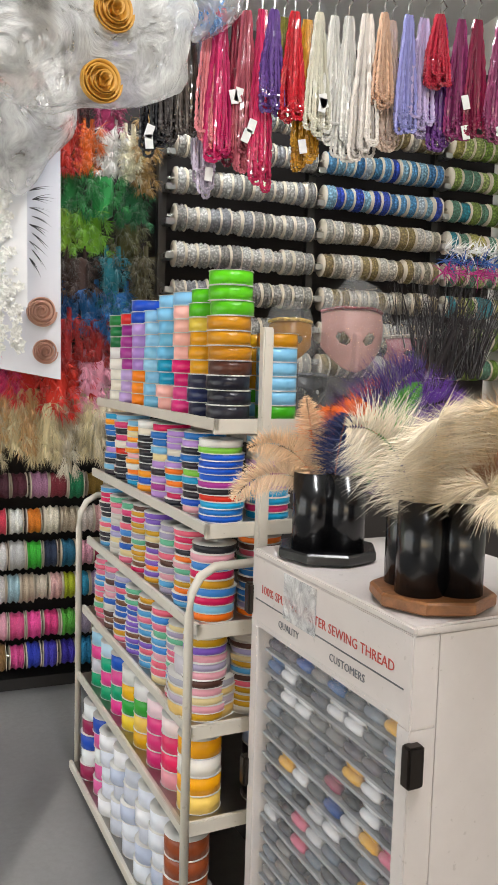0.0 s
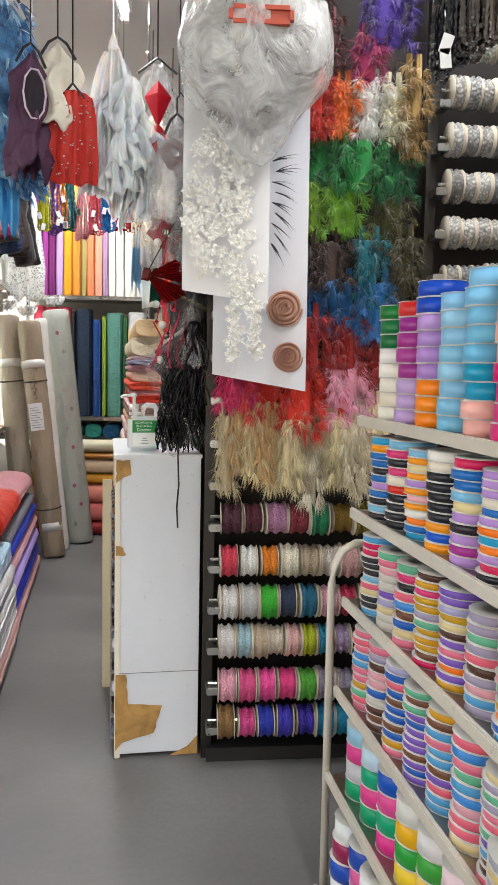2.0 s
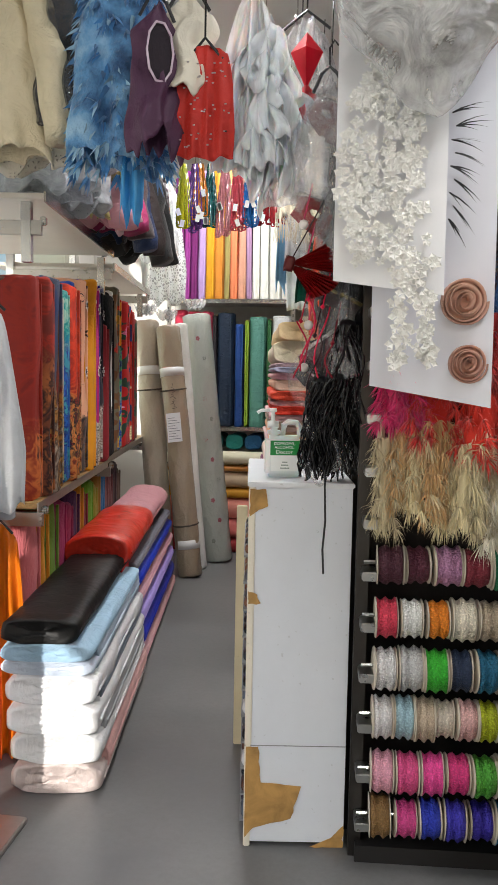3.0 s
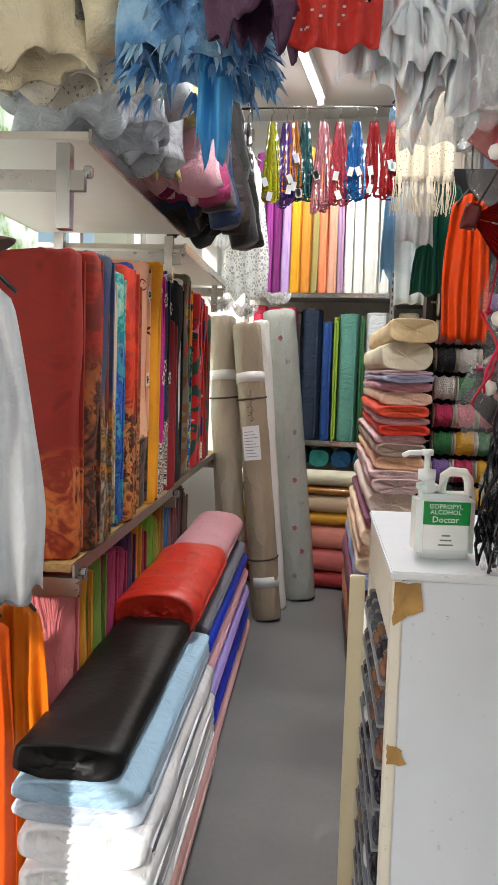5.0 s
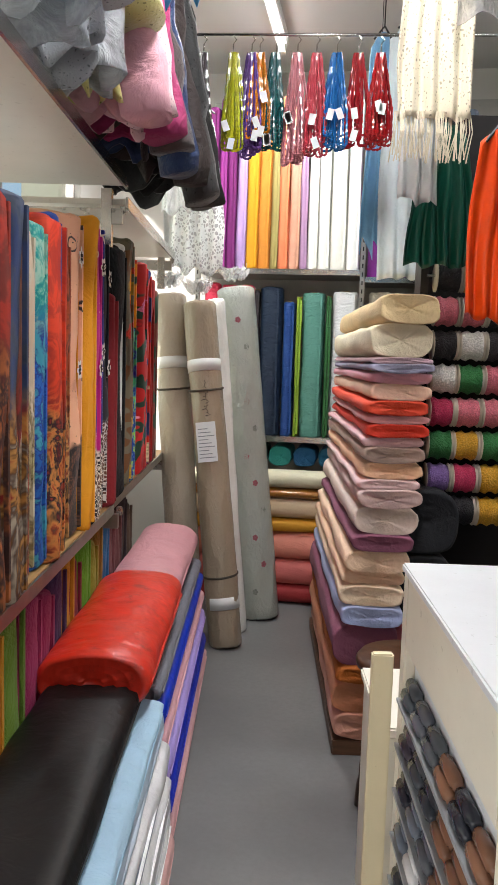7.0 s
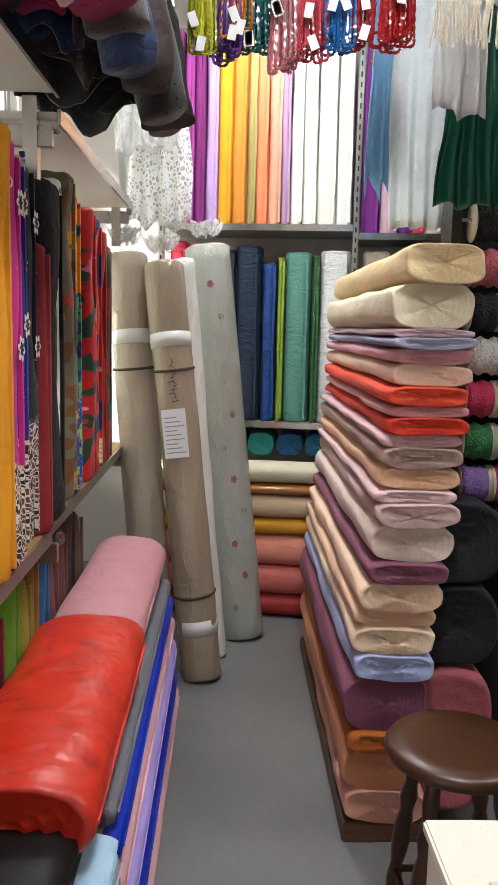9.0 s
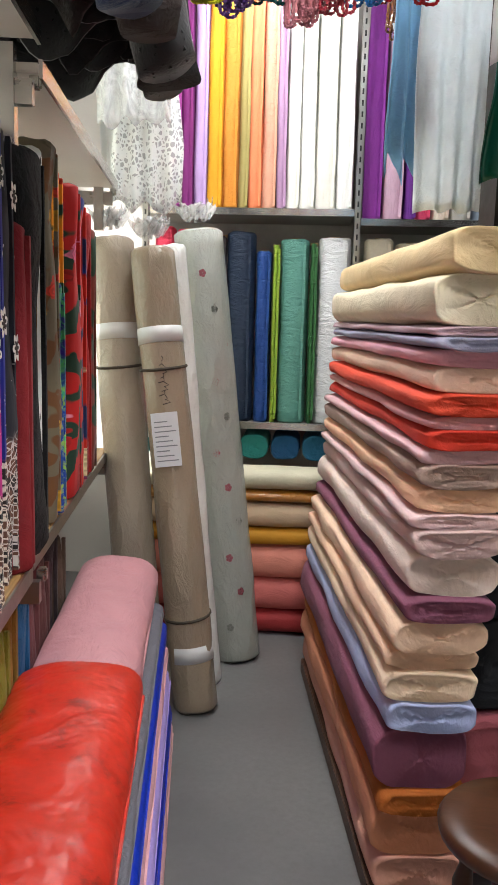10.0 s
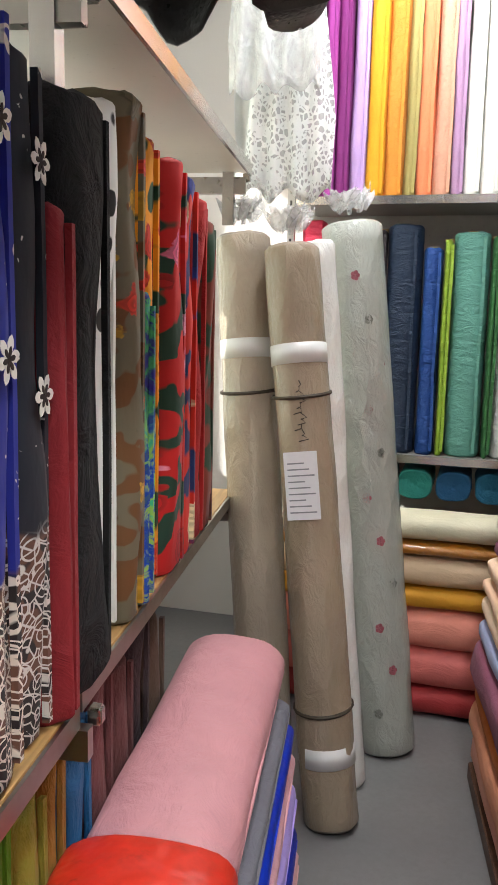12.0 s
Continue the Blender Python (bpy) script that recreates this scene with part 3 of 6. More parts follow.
part("handwriting", _b, plain("3a332c", 0.8), T1, "dark marker writing")

# ---- left side: plank, cloth bolts, upper shelf ----
LEFT = thing("wall_shelving", L(0, 0), "chrome shelving along the window with wooden plank", "shelving")
for _v0, _v1, _z in ((-1.75, -0.34, 0.925), (-0.33, 1.15, 0.945)):
    part("plank", box(B(), -0.56, 0.03, _v0, _v1, _z - 0.022, _z, 0.004), wood("b7925c", 0.45, (14, 1, 14)), LEFT, "varnished chipboard plank")
    part("plank_edge", box(B(), 0.03, 0.036, _v0, _v1, _z - 0.034, _z + 0.001), chrome("b5b2aa", 0.35), LEFT, "metal edge strip")
for _v0, _v1, _z in ((-1.75, -0.34, 2.03), (-0.33, 1.15, 1.97)):
    part("upper_shelf", box(B(), -0.58, 0.06, _v0, _v1, _z - 0.02, _z, 0.003), paint("d9d2c6", 0.3, 0.06), LEFT, "pale glossy shelf board")
    part("shelf_edge", box(B(), 0.06, 0.068, _v0, _v1, _z - 0.03, _z + 0.006), chrome(), LEFT, "chrome edge strip")
for _v in (-1.74, -0.335, 1.14):
    part("upright", box(B(), -0.5, -0.46, _v - 0.02, _v + 0.02, 0, 2.9), chrome(), LEFT, "chrome upright")
    part("front_post", box(B(), -0.02, 0.015, _v - 0.018, _v + 0.018, 1.79, 2.0), chrome(), LEFT)
    for _z in (0.89, 1.935):
        part("bracket", box(B(), -0.46, 0.05, _v - 0.012, _v + 0.012, _z - 0.05, _z), chrome("a9a7a2", 0.3), LEFT)
        part("clip", box(B(), 0.037, 0.06, _v + 0.02, _v + 0.045, _z - 0.01, _z + 0.02, 0.004), chrome(), LEFT)
part("rail", tube(B(), [(0.0, -2.15, 2.875), (0.03, -0.6, 2.875), (0.1, 0.3, 2.875), (0.13, 1.4, 2.875)], 0.012, 10), chrome(), LEFT, smooth=True)

PRINTS = [
    (0.11, 0.82, dapple(("7c1810", "94200f", "8c2014"), ("a8481c", "8c2c14", "c86a30", "4a2018"), 0.3, 9.0, 1.0)), (0.08, 0.83, dapple(("8c1c10", "a02814", "742014"), ("5a2c1c", "7c4024", "3c2018", "a86030"), 0.5, 9.0, 1.6)),
    (0.1, 0.84, dapple(("20304c", "3c4458", "2c3c64"), ("8c2c18", "b07a3c", "5a4030", "a89a88"), 0.42, 9.0, 2.0)), (0.1, 0.82, dapple(("4a2a1c", "6a3c28", "54301f"), ("a82418", "7c1c14", "4a2418", "98301c"), 0.5, 8.0, 3.0)),
    (0.07, 0.8, dapple(("a89c8c", "b8ac98", "c0a890"), ("8c8c5c", "b0a078", "7a6a4c", "c8b8a0"), 0.4, 11.0, 4.0)), (0.08, 0.82, dapple(("1c6a78", "2c8c84", "8cb0a0"), ("1c4c9c", "2060b0", "183c84", "3c90a8"), 0.62, 18.0, 5.0)),
    (0.1, 0.85, dapple(("c83014", "d83c18", "b02c14"), ("5a3420", "98401c", "c87c3c", "34201a", "8c2c18"), 0.42, 13.0, 6.0)), (0.06, 0.87, dapple(("1c3c8c", "20489c", "1a3480"), ("4c2c1c", "a04820", "3c241c", "b8642c"), 0.5, 12.0, 7.0)),
    (0.07, 0.82, dapple(("7c2c18", "a04420", "683020"), ("54301c", "8c4824", "b8844c", "3c2418"), 0.4, 14.0, 8.0)), (0.17, 0.9, batik("e6ab88", 0.3, "40302c")), (0.045, 0.91, cloth("eca014")), (0.115, 0.9, batik("c41c84", 0.26)),
    (0.11, 0.93, batik("1a2488", 0.3)), (0.1, 0.9, batik("141824", 0.34, "d8d2cc")), (0.03, 0.72, cloth("8c1c24")), (0.17, 0.86, cloth("08080b", 0.9, 0.0, 0.8)), (0.13, 0.9, polka("ecedea", "0c0c0f")),
    (0.1, 0.93, floral("6c6450", ("d83c28", "6c6450", "c89a28", "5a3c20"), 13.0, "6a4420")), (0.05, 0.6, dapple(("3c5ca8", "48a868", "2c3c84"), ("4cc48c", "a0c858", "3458a8", "305884"), 0.3, 20.0, 9.0)),
    (0.12, 0.9, floral("f09c0c", ("d02c14", "f4a818", "e0401c", "f09c0c"), 11.0, "1c4428")), (0.13, 0.88, floral("c41818", ("ec7ca4", "cc1c1c", "b41414", "f0a0bc"), 11.0, "1c4030")),
    (0.13, 0.86, floral("d0240f", ("1c3084", "d82c14", "ecdcb0", "1c3c98"), 9.0, "182c60")), (0.12, 0.84, cloth("a81818")), (0.1, 0.8, floral("7c3424", ("a4442c", "5a2418"), 8.0)),
]


def motif(parent, x, y, z, r, turn=0.0):
    """A printed blossom: pale petals with dark hearts, a hair proud of the cloth that faces -y."""
    for name, col, a, b, off in (("blossom_petals", "e8e2da", 1.0, 0.26, 0.0), ("blossom_heart", "2a1c18", 0.55, 0.12, 0.0009)):
        bm = B()
        for k in range(6):
            d = pose(x, y - off, z, 0, turn + 60 * k)
            prof = [(0.0, 0.0), (0.3, 0.7), (0.62, 1.0), (0.85, 0.7), (1.0, 0.0), (0.85, -0.7), (0.62, -1.0), (0.3, -0.7)]
            f = [bm.verts.new(d @ Vector((r * a * p, 0, r * b * q))) for p, q in prof]
            g = [bm.verts.new(d @ Vector((r * a * p, -0.0008, r * b * q))) for p, q in prof]
            bm.faces.new(g)
            for i in range(8):
                bm.faces.new((f[i], f[(i + 1) % 8], g[(i + 1) % 8], g[i]))
        part(name, bm, plain(col, 0.8), parent, "printed white blossom" if a == 1.0 else "")


_v = -1.72
for _w, _h, _m in PRINTS:
    _z = 0.925 if _v + _w < -0.33 else 0.945
    _bo = bolt(L(-0.1 + rng.uniform(-0.02, 0.018), _v + _w / 2, _z, 0, 0, 90), _w * 1.04, 0.26, _h, _m, "printed dress fabric bolt standing on the plank", power=3.2, group="printed bolts on the plank", core=False, wobble=0.011)
    if _m.name.startswith("batik"):
        for _q in (0.56, 0.84):
            motif(_bo, rng.uniform(-0.012, 0.012), -0.142, _h * _q + rng.uniform(-0.03, 0.03), 0.03, rng.uniform(0, 60))
    _v += _w
_v = -1.7
for _w, _c in ((0.2, "d87478"), (0.12, "d89020"), (0.17, "6c8a2c"), (0.14, "a02a5c"), (0.12, "8c2050"), (0.14, "3a1c4c"), (0.08, "c08a1c"), (0.1, "7c1c34"), (0.14, "5a9a1c"), (0.12, "8a8a2c"), (0.06, "9a7a34"), (0.14, "1c6aa0"), (0.12, "7c4a4c"), (0.14, "6a4040"), (0.12, "3c3034"), (0.14, "5a4a3c")):
    bolt(L(-0.12, _v + _w / 2, 0.0, 0, 0, 90), _w, 0.2, rng.uniform(0.8, 0.86), cloth(_c, 0.75, 0.3, 0.9, (1, 3, 0.5)), "bolt of plain fabric standing under the plank", group="bolts under the plank", core=False, wobble=0.01)
    _v += _w + 0.004

# floor pile in front of the plank: the front stack and the longer rear stack
_z = 0.0
_front = [(0.1, "c9b9b4", 1), (0.11, "e9e9ea", 1), (0.105, "f0f0f2", 1), (0.1, "ececef", 1), (0.05, "c9d4e4", 0), (0.06, "a8c8e0", 0), (0.085, "16181c", 2)]
for _h, _c, _k in _front:
    _mat = wrap("f4f4f6", 0.75, 0.15, 12.0) if _k == 1 else satin("0a0b0d", 0.5) if _k == 2 else cloth(_c)
    lying(L(0.17 + rng.uniform(-0.008, 0.008) - _z * 0.05 - (0.025 if _k == 2 else 0), -2.08 + rng.uniform(-0.01, 0.01), _z), 0.255 if _k == 2 else 0.31, _h, 1.1, kraft(_c) if _k == 1 else _mat, {0: "folded pale blue cloth in the floor pile", 1: "white cloth length in clear plastic on the floor pile", 2: "black leatherette roll on top of the floor pile"}[_k], "fabric_roll", 3.4, 3, 0.006, "front floor pile")
    _z += _h * 0.97
for _i, (_h, _c) in enumerate(((0.1, "d8a8a4"), (0.12, "b0b0b4"), (0.14, "8c98a8"), (0.12, "aebfd2"))):
    lying(L(0.29 - _i * 0.012, -1.98, 0.03 + 0.115 * _i), 0.09, _h, 1.0, cloth(_c, 0.6), "roll of pale fabric pushed beside the pile", group="front floor pile")
_z = 0.0
for _h, _c, _w in ((0.09, "d0a0a0", 0.3), (0.1, "1c2c9c", 0.3), (0.1, "a894dc", 0.3), (0.09, "d8a4ac", 0.29), (0.09, "1c36a8", 0.29), (0.06, "6a6a74", 0.28)):
    lying(L(0.17 - _z * 0.06, -0.92 + rng.uniform(-0.02, 0.02), _z), _w, _h, 1.5, satin(_c, 0.4) if _c[1] == "c" else cloth(_c), "length of plain fabric in the rear floor pile", group="rear floor pile")
    _z += _h * 0.97
lying(L(0.125, -0.9, _z), 0.27, 0.15, 1.52, cloth("c98f96", 0.6, 0.3, 0.5, (1, 0.5, 1)), "dusty pink fabric roll on top of the pile", power=2.2, group="rear floor pile")
lying(L(0.125, -1.12, _z + 0.012), 0.3, 0.15, 0.86, velvet("c22c1a"), "red crushed velvet wrapped over the pink roll", power=2.4, group="rear floor pile")
for _i, _c in enumerate(("b07a1c", "b09064", "c8341c")):
    lying(L(0.245 - _i * 0.02, -1.0 - _i * 0.05, 0.3 + _i * 0.075), 0.06, 0.1, 0.75, satin(_c, 0.4), "small fabric roll tucked into the pile", group="rear floor pile")

# ---- right side: the tall stack of folded cloth ----
STACK = [("e0a48e", 0.1, 0), ("d8906a", 0.12, 0), ("b4621e", 0.055, 0), ("8c4f66", 0.15, -0.005), ("b4bfe6", 0.075, 0.0), ("f6dabc", 0.075, 0.01), ("fccfae", 0.05, 0.01), ("f8d2b4", 0.08, 0.015), ("8a5068", 0.05, 0.04),
         ("ecd8cc", 0.085, 0.04), ("d6b8b4", 0.055, 0.05), ("dcbcbc", 0.03, 0.05), ("fac6a2", 0.05, 0.06), ("b0968a", 0.05, 0.06), ("dcb4b8", 0.03, 0.06), ("d83a24", 0.04, 0.07), ("e4a8ac", 0.026, 0.07), ("e04c30", 0.045, 0.07), ("ecc8b0", 0.05, 0.075),
         ("e2a6b4", 0.035, 0.08), ("9c9cb4", 0.026, 0.08), ("ccaeb8", 0.02, 0.08), ("ece0c4", 0.1, 0.075), ("ecd2a2", 0.085, 0.1)]
_z = 0.06
structure("pallet", [(0.84, 1.1, -0.27, 1.15, 0, 0.06)], wood("5a3c28"), "low dark wooden board under the cloth stack", 0.004, SKEW)
for _c, _h, _du in STACK:
    _h *= 1.04 if _z < 0.75 else 1.2
    lying(L(0.957 + _du * 0.9 + rng.uniform(-0.006, 0.006), -0.28 + rng.uniform(-0.02, 0.02), _z), 0.235 - _du * 0.2, _h, 1.44, cloth(_c, 0.85, 0.3, 0.4, (1, 0.4, 1)), "folded length of cloth in the tall stack", "folded_fabric", 3.6, max(2, int(_h / 0.016)), 0.006, "tall cloth stack")
    _z += _h * 0.975
# ---- white cabinet with bottle ----
CAB = thing("thread_cabinet", L(0.802, -2.35), "tall white laminate thread cabinet with peeling brown patches", "cabinet")
part("carcass", box(B(), 0.02, 0.3, 0.0, 0.63, 0.015, 1.085, 0.002), paint("dfe3ea", 0.35, 0.06), CAB)
part("top_panel", box(B(), -0.004, 0.305, -0.006, 0.635, 1.085, 1.1, 0.003), paint("e2e4e8", 0.3, 0.08), CAB)
part("side_frame", box(B(), 0.0, 0.02, -0.002, 0.04, 0, 1.085, 0.003), paint("e9e2d2", 0.45, 0.08), CAB)
part("side_frame", box(B(), 0.0, 0.02, 0.59, 0.63, 0, 1.085, 0.003), paint("e9e2d2", 0.45, 0.08), CAB)
part("side_header", box(B(), 0.0, 0.02, 0.04, 0.59, 0.96, 1.085, 0.003), paint("e9e2d2", 0.45, 0.08), CAB)
part("joint", box(B(), 0.0, 0.3, -0.0012, 0.0, 0.313, 0.3155), plain("8a8c90", 0.6), CAB)


def patch(parent, pts, y, mat, name="bare_patch"):
    """A torn spot: a flat flake with a ragged outline."""
    bm = B()
    out = []
    for (x0, z0), (x1, z1) in zip(pts, pts[1:] + pts[:1]):
        for k in range(5):
            t = k / 5
            j = wob((x0 + (x1 - x0) * t, 0, z0 + (z1 - z0) * t), 60, 0.008, 2) if k else 0
            out.append(bm.verts.new((x0 + (x1 - x0) * t + j, y, z0 + (z1 - z0) * t + j * 0.7)))
    f = bm.faces.new(out)
    r = bmesh.ops.extrude_face_region(bm, geom=[f])
    bmesh.ops.translate(bm, vec=(0, -0.002, 0), verts=[v for v in r["geom"] if isinstance(v, bmesh.types.BMVert)])
    return part(name, bm, mat, parent, "brown fibreboard showing where laminate peeled")


_kr = wood("b98f52", 0.8, (3, 3, 3))
for _pts in ([(0.004, 1.08), (0.05, 1.08), (0.056, 1.03), (0.03, 1.02), (0.004, 1.0)], [(0.003, 0.78), (0.03, 0.77), (0.04, 0.745), (0.003, 0.742)],
             [(0.004, 0.31), (0.04, 0.31), (0.05, 0.2), (0.17, 0.19), (0.14, 0.09), (0.03, 0.06), (0.004, 0.03)], [(0.2, 0.003), (0.298, 0.003), (0.298, 0.07), (0.26, 0.03)]):
    patch(CAB, _pts, -0.001, _kr)
for _x, _z in ((0.1, 1.02), (0.27, 1.03), (0.2, 0.96)):
    part("nail", lathe(B(), [(0, -0.002), (0.003, -0.0015), (0.003, 0)], 8, pose(_x, -0.001, _z, 90)), plain("222222", 0.5, 0.7), CAB)


def thread_trays(parent, rows, cols, y0, y1, z0, z1, x, colors):
    """Sloping trays of small thread tubes on the side that faces -x."""
    me = {}
    dz = (z1 - z0) / rows
    for r in range(rows):
        z = z0 + r * dz
        part("tray", box(B(), x - 0.03, x + 0.004, y0, y1, z, z + 0.006), paint("8c8e92", 0.3, 0.05), parent)
        for c in range(cols):
            h = rng.choice(colors)
            if h not in me:
                w = (y1 - y0) / cols
                bm = lathe(B(), [(0, 0), (0.008, 0), (0.008, w * 0.1), (0.011, w * 0.14), (0.011, w * 0.76), (0.008, w * 0.8), (0.008, w * 0.88), (0, w * 0.88)], 10)
                me[h] = mesh("thread_tube", bm, satin(h, 0.14), True)
            ob = part("thread_tube", me[h], None, parent)
            ob.matrix_local = pose(x - 0.016, y0 + (c + 0.06) * (y1 - y0) / cols, z + 0.018, -90, 0, 0)
            ob2 = part("thread_tube", me[h], None, parent)
            ob2.matrix_local = pose(x - 0.008, y0 + (c + 0.06) * (y1 - y0) / cols, z + 0.036, -90, 0, 0)


THREADS = ("2a2c34", "3c3f46", "5a5c64", "7c7a7a", "1c2028", "4a4450", "30303a", "c8c8cc", "4c5056", "dcdce0", "6c7480")
thread_trays(CAB, 11, 6, 0.05, 0.58, 0.05, 0.95, 0.018, THREADS + ("7a5a4a", "5a4038"))
_d = thing("open_cabinet_door", L(0.712, -1.69), "open cream wooden door frame of the thread cabinet", "cabinet door")
part("stile", box(B(), 0.045, 0.085, 0, 0.02, 0.0, 0.92, 0.003), paint("e4d8b8", 0.5, 0.1), _d)
_d = thing("low_cabinet", L(0.8, -1.6), "low cream cabinet behind the white one", "cabinet")
part("carcass", box(B(), 0, 0.3, 0, 0.3, 0, 0.72, 0.004), paint("e6dfcf", 0.45, 0.08), _d)
part("top_panel", box(B(), -0.008, 0.308, -0.008, 0.308, 0.72, 0.74, 0.004), paint("eee9dc", 0.4, 0.06), _d)

# sanitiser bottle


def words(text, size, m, mat, parent, name="lettering"):
    cu = bpy.data.curves.new(name, "FONT")
    cu.body, cu.size, cu.extrude, cu.resolution_u = text, size, 0.0004, 2
    cu.align_x = "CENTER"
    tmp = new(name, cu)
    me = bpy.data.meshes.new_from_object(tmp)
    bpy.data.objects.remove(tmp)
    me.materials.clear()
    me.materials.append(mat)
    me.transform(m)
    return part(name, me, None, parent)


BOT = thing("sanitiser_bottle", L(0.905, -2.21, 1.1, 0, 0, 4), "translucent white plastic alcohol bottle with green label", "bottle")
_pl = Nodes("milky_plastic").done(C("e4e7e6"), 0.35, Subsurface_Weight=0.3, Alpha=0.93)
_b = B()
for _k in range(2):
    box(_b, -0.056, 0.056, -0.036, 0.036, 0.0, 0.125, 0.012)
    break
box(_b, -0.05, -0.012, -0.03, 0.03, 0.12, 0.15, 0.01)
tube(_b, [(-0.005, 0, 0.122), (0.0, 0, 0.158), (0.012, 0, 0.166), (0.038, 0, 0.164), (0.047, 0, 0.15), (0.049, 0, 0.12)], 0.0095, 10)
part("body", _b, _pl, BOT)
part("neck", lathe(B(), [(0.014, 0.148), (0.017, 0.148), (0.017, 0.168), (0.006, 0.17), (0.006, 0.195), (0.011, 0.196), (0.011, 0.207), (0, 0.208)], 16, pose(-0.034, 0, 0)), plain("eceeee", 0.35), BOT, "white pump cap", True)
part("nozzle", tube(B(), [(-0.03, 0, 0.202), (-0.07, 0, 0.2), (-0.082, 0, 0.193)], 0.005, 8), plain("eceeee", 0.35), BOT, "white pump spout", True)
_g = part("green_label", box(B(), -0.044, 0.044, -0.0372, -0.036, 0.068, 0.112), plain("138a3e", 0.4), BOT, "green printed label")
_wh = plain("f4f6f4", 0.5)
for _t, _s, _z in (("ISOPROPYL", 0.0125, 0.099), ("ALCOHOL", 0.0125, 0.088), ("Doctor", 0.017, 0.0725)):
    words(_t, _s, pose(-0.002, -0.0375, _z, 90), _wh, _g)
_l2 = part("white_label", box(B(), -0.042, 0.042, -0.037, -0.036, 0.02, 0.067), plain("f0f1ee", 0.5), BOT)
_b = B()
for _k in range(3):
    box(_b, -0.014 + _k * 0.003, 0.014 - _k * 0.003, -0.0378, -0.0371, 0.028 + _k * 0.009, 0.031 + _k * 0.009)
part("print", _b, plain("7c8a80", 0.6), _l2)

# stool
ST = thing("wooden_stool", L(1.02, -0.72), "dark worn round wooden stool with turned legs", "stool")
_dw = wood("4a2c1a", 0.35, (3, 9, 3))
part("seat", lathe(B(), [(0, 0.515), (0.145, 0.515), (0.162, 0.525), (0.165, 0.54), (0.155, 0.553), (0.1, 0.549), (0, 0.546)], 36), _dw, ST, "worn round seat", True)
for _k in range(4):
    _a = math.pi / 4 + _k * math.pi / 2
    _c, _s = math.cos(_a), math.sin(_a)
    _pts = [(_c * (0.17 - 0.07 * t), _s * (0.17 - 0.07 * t), 0.52 * t) for t in [i / 14 for i in range(15)]]
    part("leg", tube(B(), _pts, [0.013, 0.016, 0.017, 0.015, 0.019, 0.014, 0.02, 0.022, 0.021, 0.015, 0.021, 0.014, 0.019, 0.017, 0.014], 10), _dw, ST, smooth=True)
for _k in range(4):
    _a, _e = math.pi / 4 + _k * math.pi / 2, math.pi / 4 + (_k + 1) * math.pi / 2
    part("stretcher", tube(B(), [(math.cos(_a) * 0.148, math.sin(_a) * 0.148, 0.17), (math.cos(_e) * 0.148, math.sin(_e) * 0.148, 0.17)], 0.009, 8), _dw, ST, smooth=True)

# ---- spools of trimming on racks ----


@cached
def trim(h, kind=0):
    """Wound braid or lace trimming."""
    n = Nodes("wound_trim")
    c = C(h)
    v = n.voro(90 if kind else 160)
    rr = n.node("ShaderNodeObjectInfo").outputs["Random"]
    col = n.mix(n.ramp(v, [(0.2, (0, 0, 0, 1)), (0.6, (1, 1, 1, 1))]), dim(c, 1.1), dim(c, 0.5 if kind else 0.8))
    col = n.mix(n.math("MULTIPLY", rr, 0.3), col, dim(c, 0.45))
    n.bump(v, 0.8, 0.006)
    return n.done(col, 0.45 if kind else 0.65, Metallic=0.35 if kind == 2 else 0.0)


SPOOL = {}


def spool_mesh(r, w, mat, seed):
    key = (round(r, 3), round(w, 3), mat.name, seed)
    if key not in SPOOL:
        bm = B()
        pr = [(0.012, w * 0.06)] + [(r * (0.93 + 0.1 * math.sin(k * 1.9 + seed * 2.3)), w * (0.07 + 0.86 * k / 6)) for k in range(7)] + [(0.012, w * 0.94)]
        lathe(bm, pr, 18, pose(0, 0, 0, 0, 90, 0))
        SPOOL[key] = mesh("wound_trim", bm, mat, True)
    return SPOOL[key]


FLANGE = {}


def flange_mesh(r, w):
    key = (round(r, 3), round(w, 3))
    if key not in FLANGE:
        bm = B()
        t = min(0.0025, w * 0.04)
        lathe(bm, [(0, 0), (r, 0), (r, t), (0.012, t), (0.012, w - t), (r, w - t), (r, w), (0, w)], 18, pose(0, 0, 0, 0, 90, 0))
        FLANGE[key] = mesh("trim_spool", bm, plain("c9bfae", 0.7))
    return FLANGE[key]


def spool(m, r, w, mat, label, group, ragged=0):
    s = thing("trim_spool", m, label, "spool", group, bm=flange_mesh(r, w))
    part("wound_trim", spool_mesh(r, w, mat, rng.randrange(3)), None, s)
    return s


RM = pose(1.43, 3.8, 0, 0, 0, 3.5)
RACK = thing("trim_rack", RM, "black slotted steel rack with rods of trimmings", "rack")
for _x in (0.0, 0.755, 1.47, 2.15):
    part("post", box(B(), _x - 0.018, _x + 0.018, -0.02, 0.02, 0, 2.95), chrome("4a4846", 0.4), RACK, "slotted upright")
    for _k in range(20):
        _z = 0.12 + 0.145 * _k
        part("bracket", box(B(), _x - 0.005, _x + 0.035, -0.1, -0.02, _z, _z + 0.026, 0.003), chrome("b9bab8", 0.3), RACK)
part("back_panel", box(B(), -0.03, 2.6, 0.12, 0.14, 0.0, 2.95), plain("221d1c", 0.8), RACK, "dark back board")
part("base", box(B(), 0.0, 2.6, -0.05, 0.12, 0.0, 0.05), plain("1d1b1b", 0.7), RACK)
